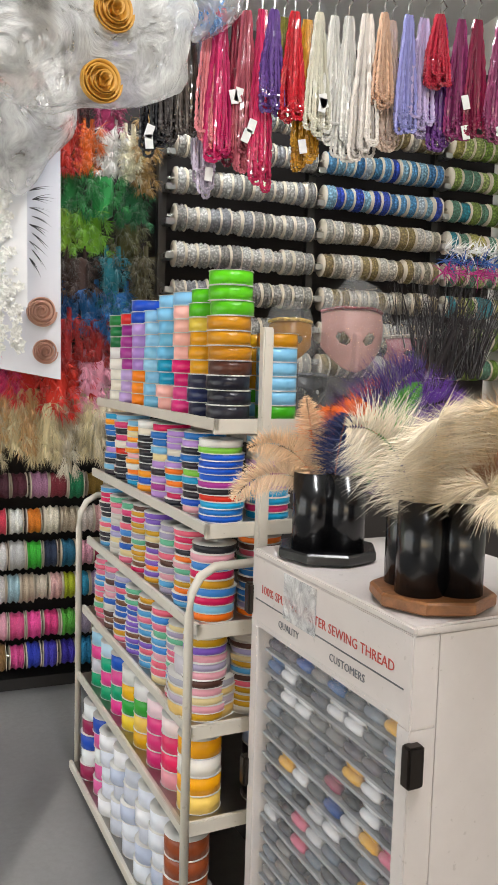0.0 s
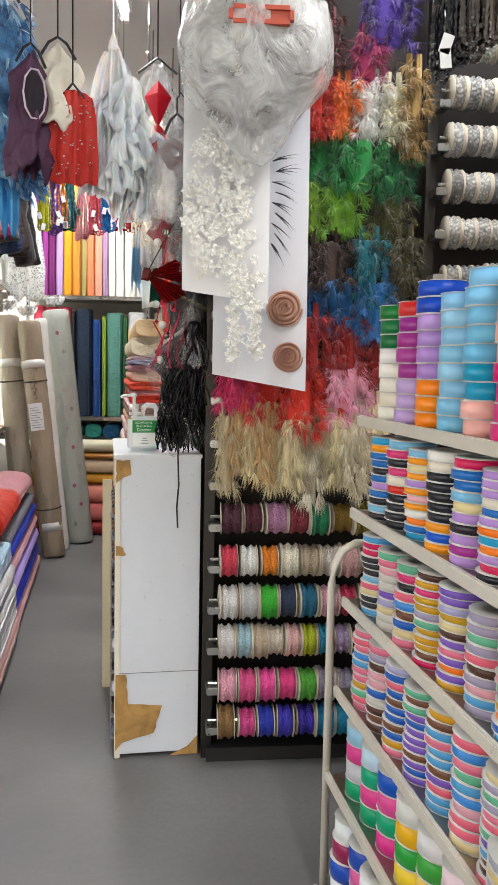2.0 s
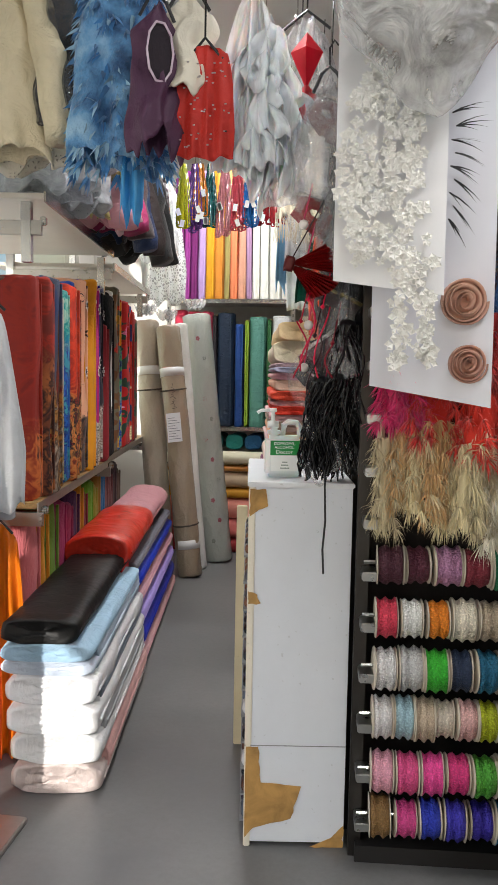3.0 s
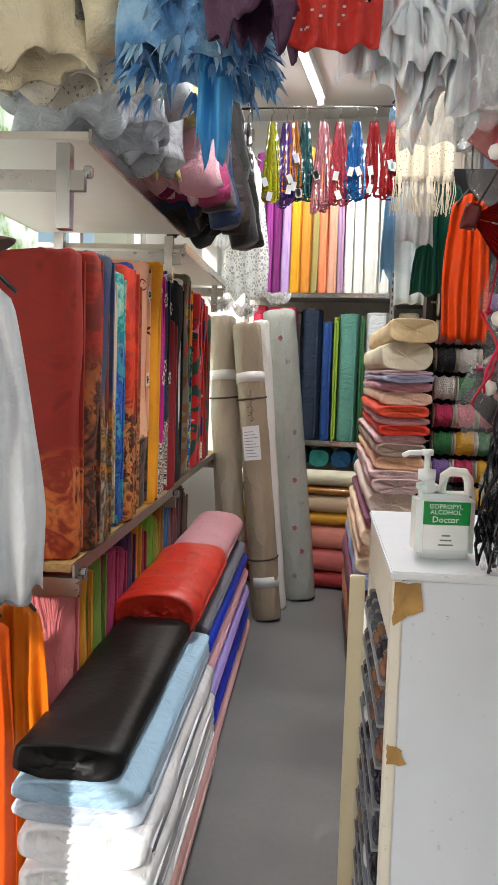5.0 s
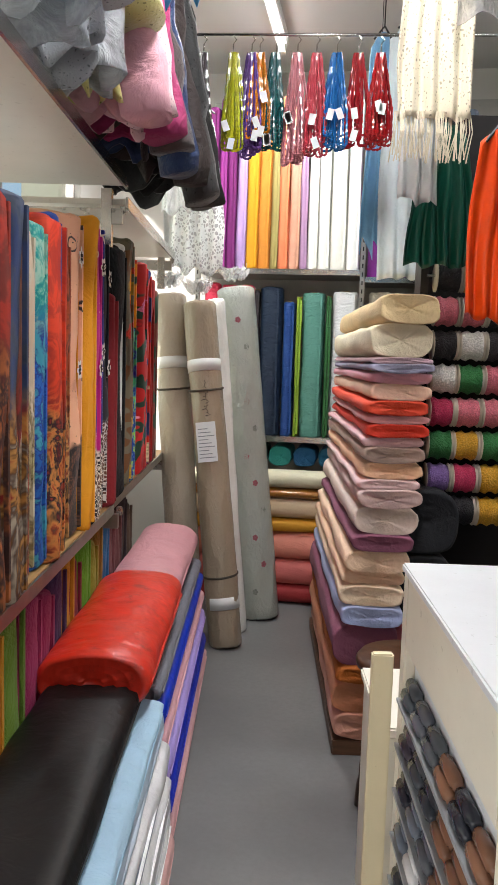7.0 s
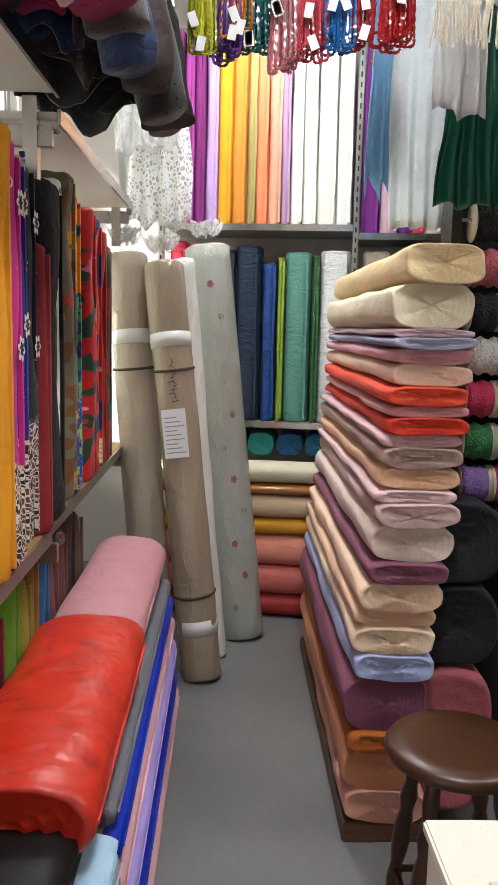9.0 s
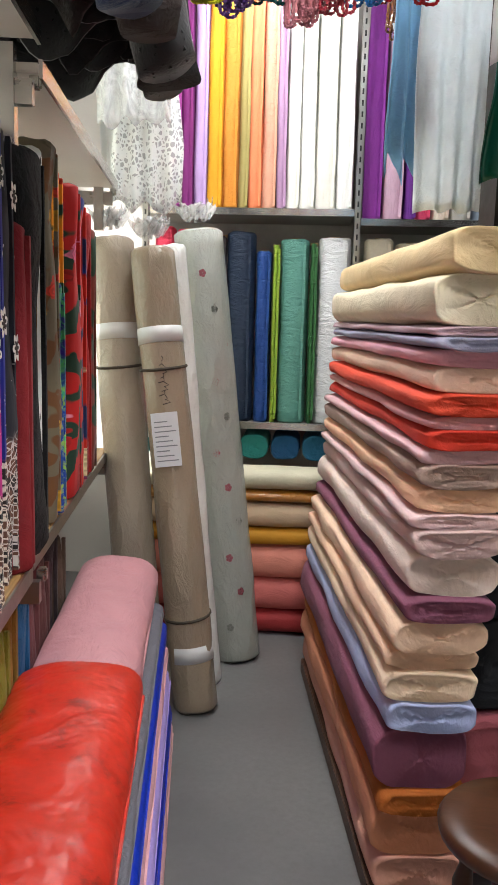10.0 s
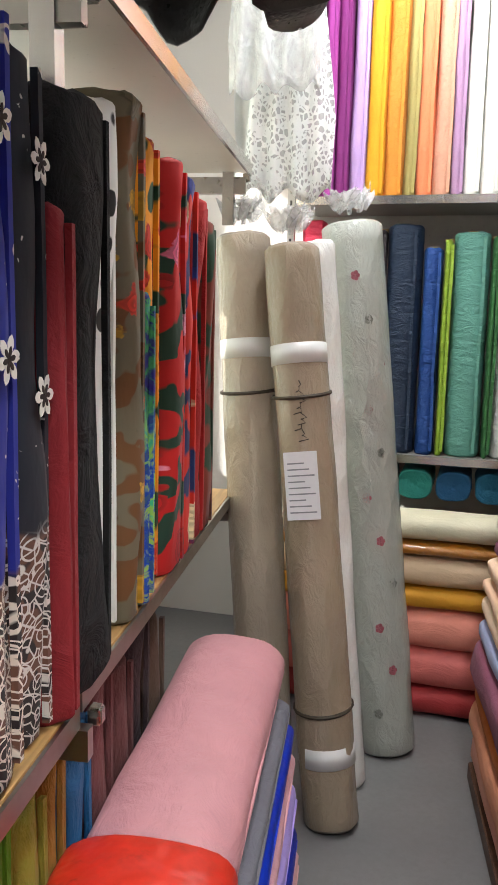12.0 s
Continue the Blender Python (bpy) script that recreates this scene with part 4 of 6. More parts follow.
ROWS1 = {
    0.745: "e0405a ecece8 f08a1c e8e0cc c8b8a0 e8dcd4 e8b4b4 e8a0a4 a03a80 8c2c70", 0.60: "e0dede d0d0d0 3ab82c 20304c 1c6a8c e0a0b4 c8305c e04030 d8502c e06a2c",
    0.46: "e8e4e4 a0c0cc c8b49c d8ccbc e8b8b4 b8c41c 2c9cc4 b49cc4 2a1c1c 1c1418 c83a28 8c2a7c", 0.30: "eca8bc e0508c e84898 e03c84 5cb83c a89cb4 9c94ac 8c847c 98b4bc f08a2c",
    0.165: "8c6a3c d84890 2438b4 3c34b8 3a2cb0 1c84b4 1c90bc a894c8 8c4028 c8442c", 0.895: "4c2030 5c2438 c08ab0 8c2c3c 1c8c5c 9a7a2c 8c7c2c b4cc1c 2430b0",
}
for _z, _cs in ROWS1.items():
    part("rod", tube(B(), [(0.0, -0.075, _z), (0.755, -0.075, _z)], 0.006, 6), chrome(), RACK)
    _cs = _cs.split()
    _w = 0.70 / len(_cs)
    for _i, _c in enumerate(_cs):
        spool(RM @ pose(0.035 + _i * _w, -0.075 + rng.uniform(-0.006, 0.006), _z - 0.006, rng.uniform(0, 90), rng.uniform(-2, 2), rng.uniform(-3, 3)), rng.uniform(0.052, 0.064), _w * rng.uniform(0.84, 0.97), trim(_c, 0), "spool of coloured fabric trim on a rack rod", "spools on the low rack")
for _bay, (_x0, _w0, _pal) in enumerate(((0.79, 0.66, ("9a9a98", "b4b3ae", "8c8e92", "a8a6a0", "c2c2be", "8a8884")), (1.5, 0.63, ("b0aea4", "9c8a5c", "c8c4bc", "8c7a54", "d2d0ca", "a09a88")), (2.18, 0.4, ("7c9a3c", "a8b86c", "5c8a74", "b8b060", "2c8c9c", "8aa04c")))):
    for _k in range(8):
        _z = 2.51 - 0.155 * _k
        part("rod", tube(B(), [(_x0 - 0.03, -0.075, _z), (_x0 + _w0 + 0.03, -0.075, _z)], 0.006, 6), chrome(), RACK)
        _n = 13 if _bay < 2 else 7
        for _i in range(_n):
            _w = _w0 / _n
            _c = rng.choice(_pal)
            if _bay == 1 and _k in (1, 2):
                _c = rng.choice(("4a84b8", "5a9ac8", "2a4ab8", "8ab8d0", "b8c8d4"))
            spool(RM @ pose(_x0 + _i * _w, -0.075, _z - 0.006, rng.uniform(0, 90)), rng.uniform(0.046, 0.058), _w * rng.uniform(0.86, 0.98), trim(_c, 2 if _bay == 1 and _i % 2 else 1), "spool of grey or metallic braid on a rod", "spools on the high rack")
# rack beside the cloth stack
R2M = L(1.14, 0.0)
RACK2 = thing("trim_rack", R2M, "dark rack with rods of ribbons beside the cloth stack", "rack")
part("back_panel", box(B(), 0, 0.95, 0.1, 0.12, 0, 2.4), plain("1e1a1b", 0.8), RACK2)
for _x in (0.0, 0.95):
    part("post", box(B(), _x - 0.015, _x + 0.015, -0.02, 0.1, 0, 2.4), chrome("4a4846", 0.4), RACK2)
for _k in range(8):
    _z = 0.9 + 0.125 * _k
    part("rod", tube(B(), [(0, -0.06, _z), (0.95, -0.06, _z)], 0.006, 6), chrome(), RACK2)
    for _i in range(9):
        spool(R2M @ pose(0.03 + _i * 0.1, -0.06, _z - 0.006, rng.uniform(0, 90)), 0.056, 0.09, trim(rng.choice("16161a d8a020 2a5a3c 4a3a8c d87080 1c1a20 2c7a3c 8ab8a0 c82c5c e08a20 2c3cb0 8c6ab0 241c24 e8e4dc".split()), 0), "spool of ribbon on a rod of the dark rack", "spools beside the stack")
for _i, _c in enumerate(("16181f", "14161c", "b8606a")):
    lying(L(1.16 + 0.0, -0.2, 0.75 - 0.245 * _i if _i < 2 else 0.05), 0.24, 0.24 if _i < 2 else 0.45, 0.26, cloth(_c), "thick roll of cloth stored beside the stack", group="dark rolls")

# ---- feather boas ----


def boa(m, w, h, color, label="", rows=9, count=34, length=0.07, width=0.0022, droop=0.8):
    bm = B()
    for k in range(rows):
        t = k / (rows - 1)
        for s in (-0.3, 0.0, 0.3):
            x = s * w + rng.uniform(-0.12, 0.12) * w
            blades(bm, (x, rng.uniform(-0.03, 0.02), -t * h * 0.9), (x / w * 1.6, -0.8, -0.5), count // 3 + 8, length * rng.uniform(0.7, 1.1), width, 0.55, rng, droop)
    b = thing("feather_boa", m, label, "feather boa", "boas on the rack")
    core = pillow(B(), w * 0.5, 0.04, h * 0.95, rng.random() * 9, 18, 8, 2.0, 0.012)
    bmesh.ops.translate(core, vec=(0, 0.01, -h * 0.95), verts=core.verts)
    part("down", core, strand(color), b, smooth=True)
    part("plumage", bm, strand(color), b)
    part("cord", tube(B(), [(-w * 0.2, 0.02, 0.05), (-w * 0.22, 0.01, -h * 0.45), (0, 0.0, -h * 0.9), (w * 0.22, 0.01, -h * 0.45), (w * 0.2, 0.02, 0.05)], 0.011, 6), strand(color), b)
    part("hook", tube(B(), [(0, 0.1, 0.06), (0, -0.01, 0.06), (0, -0.02, 0.075)], 0.003, 5), chrome(), b)
    return b


for _x, _z, _w, _h, _c in ((1.78, 2.55, 0.16, 0.2, "5c1418"), (1.93, 2.5, 0.12, 0.16, "a0205c"), (1.99, 2.66, 0.18, 0.2, "40208c"), (1.72, 2.68, 0.16, 0.2, "4c1820"), (1.75, 2.34, 0.11, 0.18, "d0301c"), (1.845, 2.34, 0.09, 0.16, "f07c14"), (1.935, 2.35, 0.11, 0.19, "ecece8"),
                           (2.015, 2.34, 0.09, 0.18, "dcd6b8"), (2.08, 2.4, 0.08, 0.3, "9a7a3c"), (1.76, 2.17, 0.2, 0.16, "147a34"), (1.9, 2.16, 0.2, 0.17, "1a8a3c"), (2.04, 2.15, 0.14, 0.17, "156c3c"),
                           (1.74, 2.02, 0.16, 0.17, "86b02c"), (1.86, 2.02, 0.16, 0.17, "79b428"), (2.02, 1.99, 0.18, 0.2, "4c4c1c"), (1.8, 1.83, 0.18, 0.15, "3c241c"), (1.95, 1.84, 0.12, 0.22, "0c7484"), (2.07, 1.85, 0.1, 0.2, "4a4420"),
                           (1.73, 1.69, 0.14, 0.16, "145c9c"), (1.86, 1.7, 0.14, 0.16, "1468a8"), (1.98, 1.7, 0.14, 0.2, "1a70b4"), (1.74, 1.58, 0.16, 0.2, "b01c1c"), (1.88, 1.58, 0.16, 0.22, "a41818"), (2.02, 1.55, 0.16, 0.2, "b42020"), (1.6, 1.45, 0.16, 0.22, "d8281c"), (1.66, 1.56, 0.16, 0.2, "c02020"), (1.79, 1.44, 0.18, 0.24, "dc2a18"),
                           (1.72, 1.4, 0.16, 0.22, "e03018"), (1.5, 1.43, 0.12, 0.16, "e02874"), (1.55, 1.44, 0.1, 0.16, "e03a80"), (1.88, 1.41, 0.18, 0.22, "f0a8c0"), (1.93, 1.38, 0.12, 0.16, "e4b0c4"), (1.645, 2.16, 0.05, 0.5, "9c4a9c")):
    boa(RM @ pose(_x - 1.43, -0.09 - rng.uniform(0, 0.05), _z), _w, _h, _c, "fluffy dyed feather boa hanging on the rack", 9, 96, 0.062, 0.0026)
for _k in range(13):
    boa(RM @ pose(0.05 + 0.042 * _k, -0.1 - rng.uniform(0, 0.05), rng.uniform(1.2, 1.3)), 0.07, rng.uniform(0.22, 0.3), rng.choice(("d8ccb0", "cdbf9c", "e4dcc8", "d8b078", "e2d4a8")), "cream feather fringe hanging on the rack", 10, 60, 0.065, 0.002, 1.5)

# ---- display sheet with lace and fabric roses ----


def sheet(m, w, h, mat, name, label, curl=0.03):
    bm = B()
    nx, nz = 12, 14
    g = [[[bm.verts.new((w * (i / nx - 0.5), curl * math.sin(i / nx * 2.4 + k * 0.12) + s * 0.002, -h * k / nz - 0.05 * h * (i / nx - 0.5) * (k / nz))) for k in range(nz + 1)] for i in range(nx + 1)] for s in (0, 1)]
    for i in range(nx):
        for k in range(nz):
            bm.faces.new((g[0][i][k], g[0][i + 1][k], g[0][i + 1][k + 1], g[0][i][k + 1]))
            bm.faces.new((g[1][i][k], g[1][i][k + 1], g[1][i + 1][k + 1], g[1][i + 1][k]))
    t = thing(name, m, label, "display sheet")
    part("sheet", bm, mat, t, smooth=True)
    return t


def petals(bm, c, r, n, rng, flat=0.35):
    """A small cloth blossom: cupped petals round a centre, facing -y."""
    for k in range(n):
        a = 2 * math.pi * k / n + rng.random()
        d, e = Vector((math.cos(a), 0, math.sin(a))), Vector((-math.sin(a), 0, math.cos(a)))
        o = Vector(c)
        q = [o, o + d * r * 0.55 + e * r * 0.38 + Vector((0, -r * flat, 0)), o + d * r + Vector((0, -r * flat * 0.4, 0)), o + d * r * 0.55 - e * r * 0.38 + Vector((0, -r * flat, 0))]
        v = [bm.verts.new(p) for p in q]
        w = [bm.verts.new(p + Vector((0, 0.002, 0))) for p in q]
        bm.faces.new(v), bm.faces.new(w[::-1])
        for i in range(4):
            bm.faces.new((v[i], w[i], w[(i + 1) % 4], v[(i + 1) % 4]))


S1 = sheet(pose(1.585, 3.6, 2.36, 0, 0, 3), 0.3, 1.0, paint("d3d4dc", 0.35, 0.04), "display_sheet", "pale grey plastic sheet with fabric roses pinned on")
S2 = sheet(pose(1.47, 3.555, 2.42, 0, 0, 3), 0.27, 0.79, paint("e8e8ea", 0.35, 0.04), "display_sheet", "white plastic sheet covered with lace motifs")
_bm = B()
for _k in range(420):
    _t = rng.random()
    _x = -0.1 + 0.2 * rng.random() + 0.03 * math.sin(_t * 9)
    if _t < 0.75 or abs(_x - 0.03) < 0.05:
        petals(_bm, (_x + (0.03 if _t > 0.75 else 0), -0.016 - rng.random() * 0.02, -_t * 0.98), rng.uniform(0.012, 0.026), 5, rng)
part("lace_motif", _bm, cloth("efeee9", 0.6, 0.2, 0.2), S2, "white beaded lace flowers")["kind"] = "stuff"


def rose(m, r, h, label, parent=None):
    """A rolled cloth rose facing -y."""
    n = 130
    bm = B()
    prev = None
    for k in range(n):
        t = k / (n - 1)
        a = t * 5 * 2 * math.pi
        rr = r * (0.08 + 0.8 * t) + wob((a * 0.4, t, 0), 1.2, r * 0.12)
        p = Vector((math.cos(a) * rr, 0, math.sin(a) * rr))
        lip = Vector((math.cos(a) * (rr + r * 0.13), -r * (0.75 - 0.45 * t), math.sin(a) * (rr + r * 0.13)))
        c = [bm.verts.new(p), bm.verts.new(lip), bm.verts.new(lip * 1.04 + Vector((0, 0.004, 0))), bm.verts.new(p * 1.06 + Vector((0, 0.004, 0)))]
        if prev:
            for i in range(4):
                bm.faces.new((prev[i], prev[(i + 1) % 4], c[(i + 1) % 4], c[i]))
        prev = c
    lathe(bm, [(0, 0), (r * 0.95, -0.004), (r * 0.9, 0.004), (0, 0.006)], 20, pose(0, 0, 0, 90))
    if parent:
        ob = part("fabric_rose", bm, cloth(h, 0.55, 0.3, 0.1), parent, label, True)
        ob.matrix_local = m
        return ob
    t = thing("fabric_rose", m, label, "fabric flower")
    part("petals", bm, cloth(h, 0.55, 0.3, 0.1), t, smooth=True)
    return t


rose(pose(0.075, -0.01, -0.76), 0.06, "c59a86", "dusty pink fabric rose", S1)
rose(pose(0.09, -0.01, -0.915), 0.05, "c09280", "dusty pink fabric rose", S1)
_bm = B()
for _k in range(9):
    blades(_bm, (0.03 + 0.01 * (_k % 2), -0.01, -0.3 - 0.032 * _k), (1, -0.15, 0.55 - 0.2 * _k), 4, 0.085, 0.003, 0.14, rng, 0.5)
part("black_plume", _bm, strand("15151a"), S1, "black beaded feather spray")["kind"] = "stuff"

# ---- bags overhead ----


def bag(m, w, d, h, label, seed=1.0, alpha=0.3, point=1.6):
    bm = B()
    r = bmesh.ops.create_icosphere(bm, subdivisions=4, radius=0.5)
    for v in bm.verts:
        c = v.co.copy()
        k = 1 - 0.55 * max(0, -c.z * 2) ** point
        v.co = Vector((c.x * w * k, c.y * d * k, c.z * h)) * (1 + wob(c, 4.0, 0.12, seed)) + Vector((wob(c, 9, 0.012, seed), wob(c, 9, 0.012, seed + 2), 0))
    b = thing("plastic_bag", m, label, "plastic bag", "hanging bags")
    part("film", bm, wrap("f2f2f0", alpha, 0.1, 9.0), b, "crinkled clear film", True)
    part("hook", tube(B(), [(0, 0, h * 0.47), (0, 0, 3.31 - m.translation.z)], 0.003, 5), chrome(), b)
    return b


def fluff(parent, w, d, h, color, n=260, ln=0.06):
    bm = B()
    for _ in range(n):
        p = Vector((rng.gauss(0, 1), rng.gauss(0, 1), rng.gauss(0, 1))).normalized()
        blades(bm, (p.x * w * 0.36, p.y * d * 0.36, p.z * h * 0.36), p, 3, ln, 0.006, 0.6, rng, 0.3)
    part("contents", bm, strand(color, 0.25), parent, "soft fur trimming inside")["kind"] = "stuff"


_g = bag(pose(1.545, 3.46, 2.33), 0.46, 0.36, 0.62, "big clear bag stuffed with grey fur, hanging", 3.0, 0.4)
fluff(_g, 0.42, 0.32, 0.52, "6f685e", 420)
part("red_tag", box(B(), -0.08, 0.1, -0.171, -0.166, 0.02, 0.07, 0.012), plain("b8482c", 0.5), _g, "faded red cardboard tag")
_g = bag(pose(1.56, 2.13, 2.17, 0, 0, 12), 0.74, 0.24, 0.46, "wide clear bag of pale wool hanging overhead", 6.0, 0.45, 6.0)
fluff(_g, 0.7, 0.2, 0.4, "7c766c", 420)
for _x, _z in ((0.1, -0.18), (0.125, -0.035)):
    rose(pose(_x, -0.115, _z), 0.045, "c08c28", "mustard yellow fabric rose", _g)
_t = thing("tassel", pose(1.575, 1.95, 2.22), "dark plum tassel hanging overhead", "tassel")
_bm = B()
for _k in range(40):
    _a, _r = rng.random() * 6.3, 0.03 * math.sqrt(rng.random())
    tube(_bm, [(math.cos(_a) * _r * 0.6, math.sin(_a) * _r * 0.6, 0.1), (math.cos(_a) * _r, math.sin(_a) * _r, -0.1)], 0.0035, 4)
part("strands", _bm, satin("4a1c30"), _t)["kind"] = "stuff"
_g = bag(pose(2.03, 2.62, 2.44), 0.26, 0.2, 0.22, "clear bag with a blue plastic lining overhead", 8.0, 0.3)
fluff(_g, 0.2, 0.16, 0.2, "2f86c8", 120, 0.04)

# ---- hanks of beads ----


def hank(m, h, color, strings=13, w=0.06, label="", group="bead hanks", tag=True, thick=0.0045):
    t = thing("bead_hank", m, label or "looped hank of glass bead strings", "bead strings", group)
    for half in range(1):
        bm = B()
        for s in range(strings):
            x0 = (rng.random() - 0.5) * w
            y0 = (rng.random() - 0.5) * 0.04
            sp = rng.uniform(0.008, 0.02)
            ln = h * rng.uniform(0.86, 1.04)
            n = 26
            pts = []
            for k in range(2 * n + 1):
                a = k / n - 1
                z = -ln * (1 - abs(a) ** 2.2)
                pts.append((x0 * min(1, 0.45 + 1.6 * (1 - abs(a))) + math.copysign(sp, a) * (1 - abs(a) ** 3) * min(1.0, abs(a) * 5) ** 0.5 + wob((x0 * 40, z * 9, s), 1, 0.004), y0 * (1.2 - abs(a)), z))
            tube(bm, pts, [thick * (1.25 if k % 2 else 0.75) for k in range(2 * n + 1)], 5, False)
        part("bead_loop", bm, beadmat(color), t, smooth=False)["kind"] = "stuff"
    part("hook", tube(B(), [(0, 0, -0.015), (0, 0.0, 0.03), (0.012, 0, 0.045), (0, 0, 0.06)], 0.0025, 5), chrome(), t)
    if tag:
        for k in range(2):
            part("price_tag", box(B(), -0.012, 0.012, -0.002, 0.0, -0.02, 0.02, 0.0004, pose(rng.uniform(-w, w) * 0.4, -0.035, -h * rng.uniform(0.55, 0.98), 0, rng.uniform(-25, 25))), plain("e8e8e6", 0.5), t, "white paper price tag")
    return t


_line = thing("hanging_rail", pose(0, 6.05, 2.645), "thin chrome hanging rail across the aisle", "rail")
part("bar", tube(B(), [(-0.05, 0, 0), (1.35, 0.1, 0)], 0.006, 8), chrome(), _line, smooth=True)
for _s in (0.1, 1.2):
    part("wire", tube(B(), [(_s, 0.07 * _s, 0), (_s, 0.07 * _s, 0.655)], 0.003, 5), chrome(), _line)
for _x, _c, _h in ((0.2, "7a7c80", 0.36), (0.275, "3c3034", 0.4), (0.385, "a8a81c", 0.35), (0.455, "5c3c80", 0.37), (0.485, "d07c1c", 0.3), (0.545, "0c4a4c", 0.34), (0.625, "c07880", 0.4), (0.695, "b8404c", 0.36), (0.77, "2060a0", 0.34), (0.85, "981820", 0.33), (0.93, "a0181c", 0.34)):
    hank(pose(_x, 6.05 + _x * 0.07, 2.58), _h, _c, 16, 0.072, group="bead hanks across the aisle")
_cp = hank(pose(0.93, 6.98, 2.72), 0.28, "8c5a3c", 12, 0.06, "hank of copper and silver beads")
part("cord", tube(B(), [(0, 0, 0.05), (0, 0, 0.58)], 0.002, 5), plain("3a3a3c", 0.6), _cp)
_line = thing("hanging_rail", pose(1.93, 2.74, 2.5, 0, 0, -18), "steel rail crowded with hooks and bead strings", "rail")
part("bar", tube(B(), [(-0.05, 0, 0), (1.25, 0, 0.02)], 0.007, 8), chrome("6a6a6c", 0.3), _line, smooth=True)
for _s in (0.0, 1.2):
    part("wire", tube(B(), [(_s, 0, 0), (_s, 0, 0.8)], 0.004, 5), chrome("6a6a6c", 0.3), _line)
for _s, _c, _h, _d in ((0.0, "26262a", 0.4, 0), (0.05, "4a4442", 0.36, 0), (0.1, "564e48", 0.34, 0), (0.15, "c0b4c8", 0.5, 0.03), (0.165, "e88a90", 0.38, -0.02), (0.195, "c02860", 0.42, -0.03), (0.245, "7c2034", 0.42, 0), (0.27, "b85a68", 0.44, -0.02), (0.315, "c02c58", 0.5, -0.03),
                       (0.35, "6a4a94", 0.28, -0.03), (0.38, "8c8a3c", 0.22, 0.02), (0.41, "c02430", 0.3, -0.02), (0.45, "c8922c", 0.42, 0.03), (0.48, "dcd8c4", 0.34, -0.02), (0.53, "e4e2dc", 0.36, 0), (0.57, "d8d6d0", 0.4, 0), (0.62, "dcd4cc", 0.4, -0.02), (0.67, "d0a88c", 0.26, -0.03), (0.7, "d8c0b0", 0.36, 0.02),
                       (0.74, "8c8cc4", 0.33, -0.02), (0.79, "b8a8d0", 0.32, 0), (0.83, "b0283c", 0.2, -0.03), (0.85, "6a3a84", 0.36, 0.02), (0.9, "843060", 0.34, 0), (0.95, "7a1c3c", 0.33, 0), (1.02, "94446c", 0.34, 0), (1.1, "a8a4b8", 0.33, 0)):
    hank(pose(1.93 + _s * 0.951 + 0.31 * _d, 2.74 - _s * 0.309 + _d, 2.44), _h, _c, 14, 0.05, "long hank of coloured bead strings overhead", "bead hanks on the rail", _s * 100 % 3 < 1, 0.005)

# ---- ribbon stand ----
SM = L(1.31, -4.2)
STAND = thing("ribbon_stand", SM, "cream-painted steel ribbon stand with six tiers", "display stand")
_cr = paint("cfc9bd", 0.35, 0.12)
TIERS = ((0.05, 0.0), (0.36, 0.025), (0.59, 0.04), (0.825, 0.055), (1.055, 0.07), (1.29, 0.085))
for _z, _o in TIERS:
    part("tier_edge", box(B(), _o, _o + 0.012, -0.02, 0.98, _z - 0.022, _z + 0.004, 0.002), _cr, STAND)
    part("tier_end", box(B(), _o, 0.36, -0.02, -0.008, _z - 0.03, _z + 0.004, 0.002), _cr, STAND)
    part("tier_shelf", box(B(), _o + 0.012, 0.36, -0.008, 0.97, _z - 0.008, _z, 0.001), chrome("b0aca4", 0.4), STAND, "ribbed metal shelf")
    for _k in range(2):
        part("bolt", lathe(B(), [(0, -0.004), (0.008, -0.003), (0.008, 0)], 10, pose(0.14 + 0.17 * _k, -0.02, _z - 0.013, 90)), chrome("6a6660", 0.4), STAND)
for _y in (-0.03, 0.985):
    part("hoop", tube(B(), [(0.03, _y, 0.0), (0.03, _y, 0.86), (0.035, _y, 0.91), (0.055, _y, 0.945), (0.09, _y, 0.965), (0.2, _y, 0.967)], 0.0105, 10), _cr, STAND, "bent steel tube", True)
    part("post", box(B(), 0.19, 0.215, _y - 0.012, _y + 0.012, 0, 1.5, 0.003), _cr, STAND)

REEL, RIB = {}, {}


def reel(m, r, h, color):
    k = (r, h)
    if k not in REEL:
        bm = B()
        lathe(bm, [(0.006, 0), (r, 0), (r, 0.0011), (0.008, 0.0011), (0.008, h - 0.0011), (r, h - 0.0011), (r, h), (0.006, h), (0.006, 0)], 20)
        REEL[k] = mesh("ribbon_reel", bm, plain("d4d2ce", 0.4))
    k2 = (r, h, color)
    if k2 not in RIB:
        RIB[k2] = mesh("ribbon", lathe(B(), [(0.009, 0.0012), (r * 0.965, 0.0012), (r * 0.975, h * 0.5), (r * 0.965, h - 0.0012), (0.009, h - 0.0012)], 20), satin(color, 0.3), True)
    o = thing("ribbon_reel", m, "reel of satin ribbon stacked on the stand", "ribbon reel", "ribbon reels on the stand", bm=REEL[k])
    part("ribbon", RIB[k2], None, o)
    return o


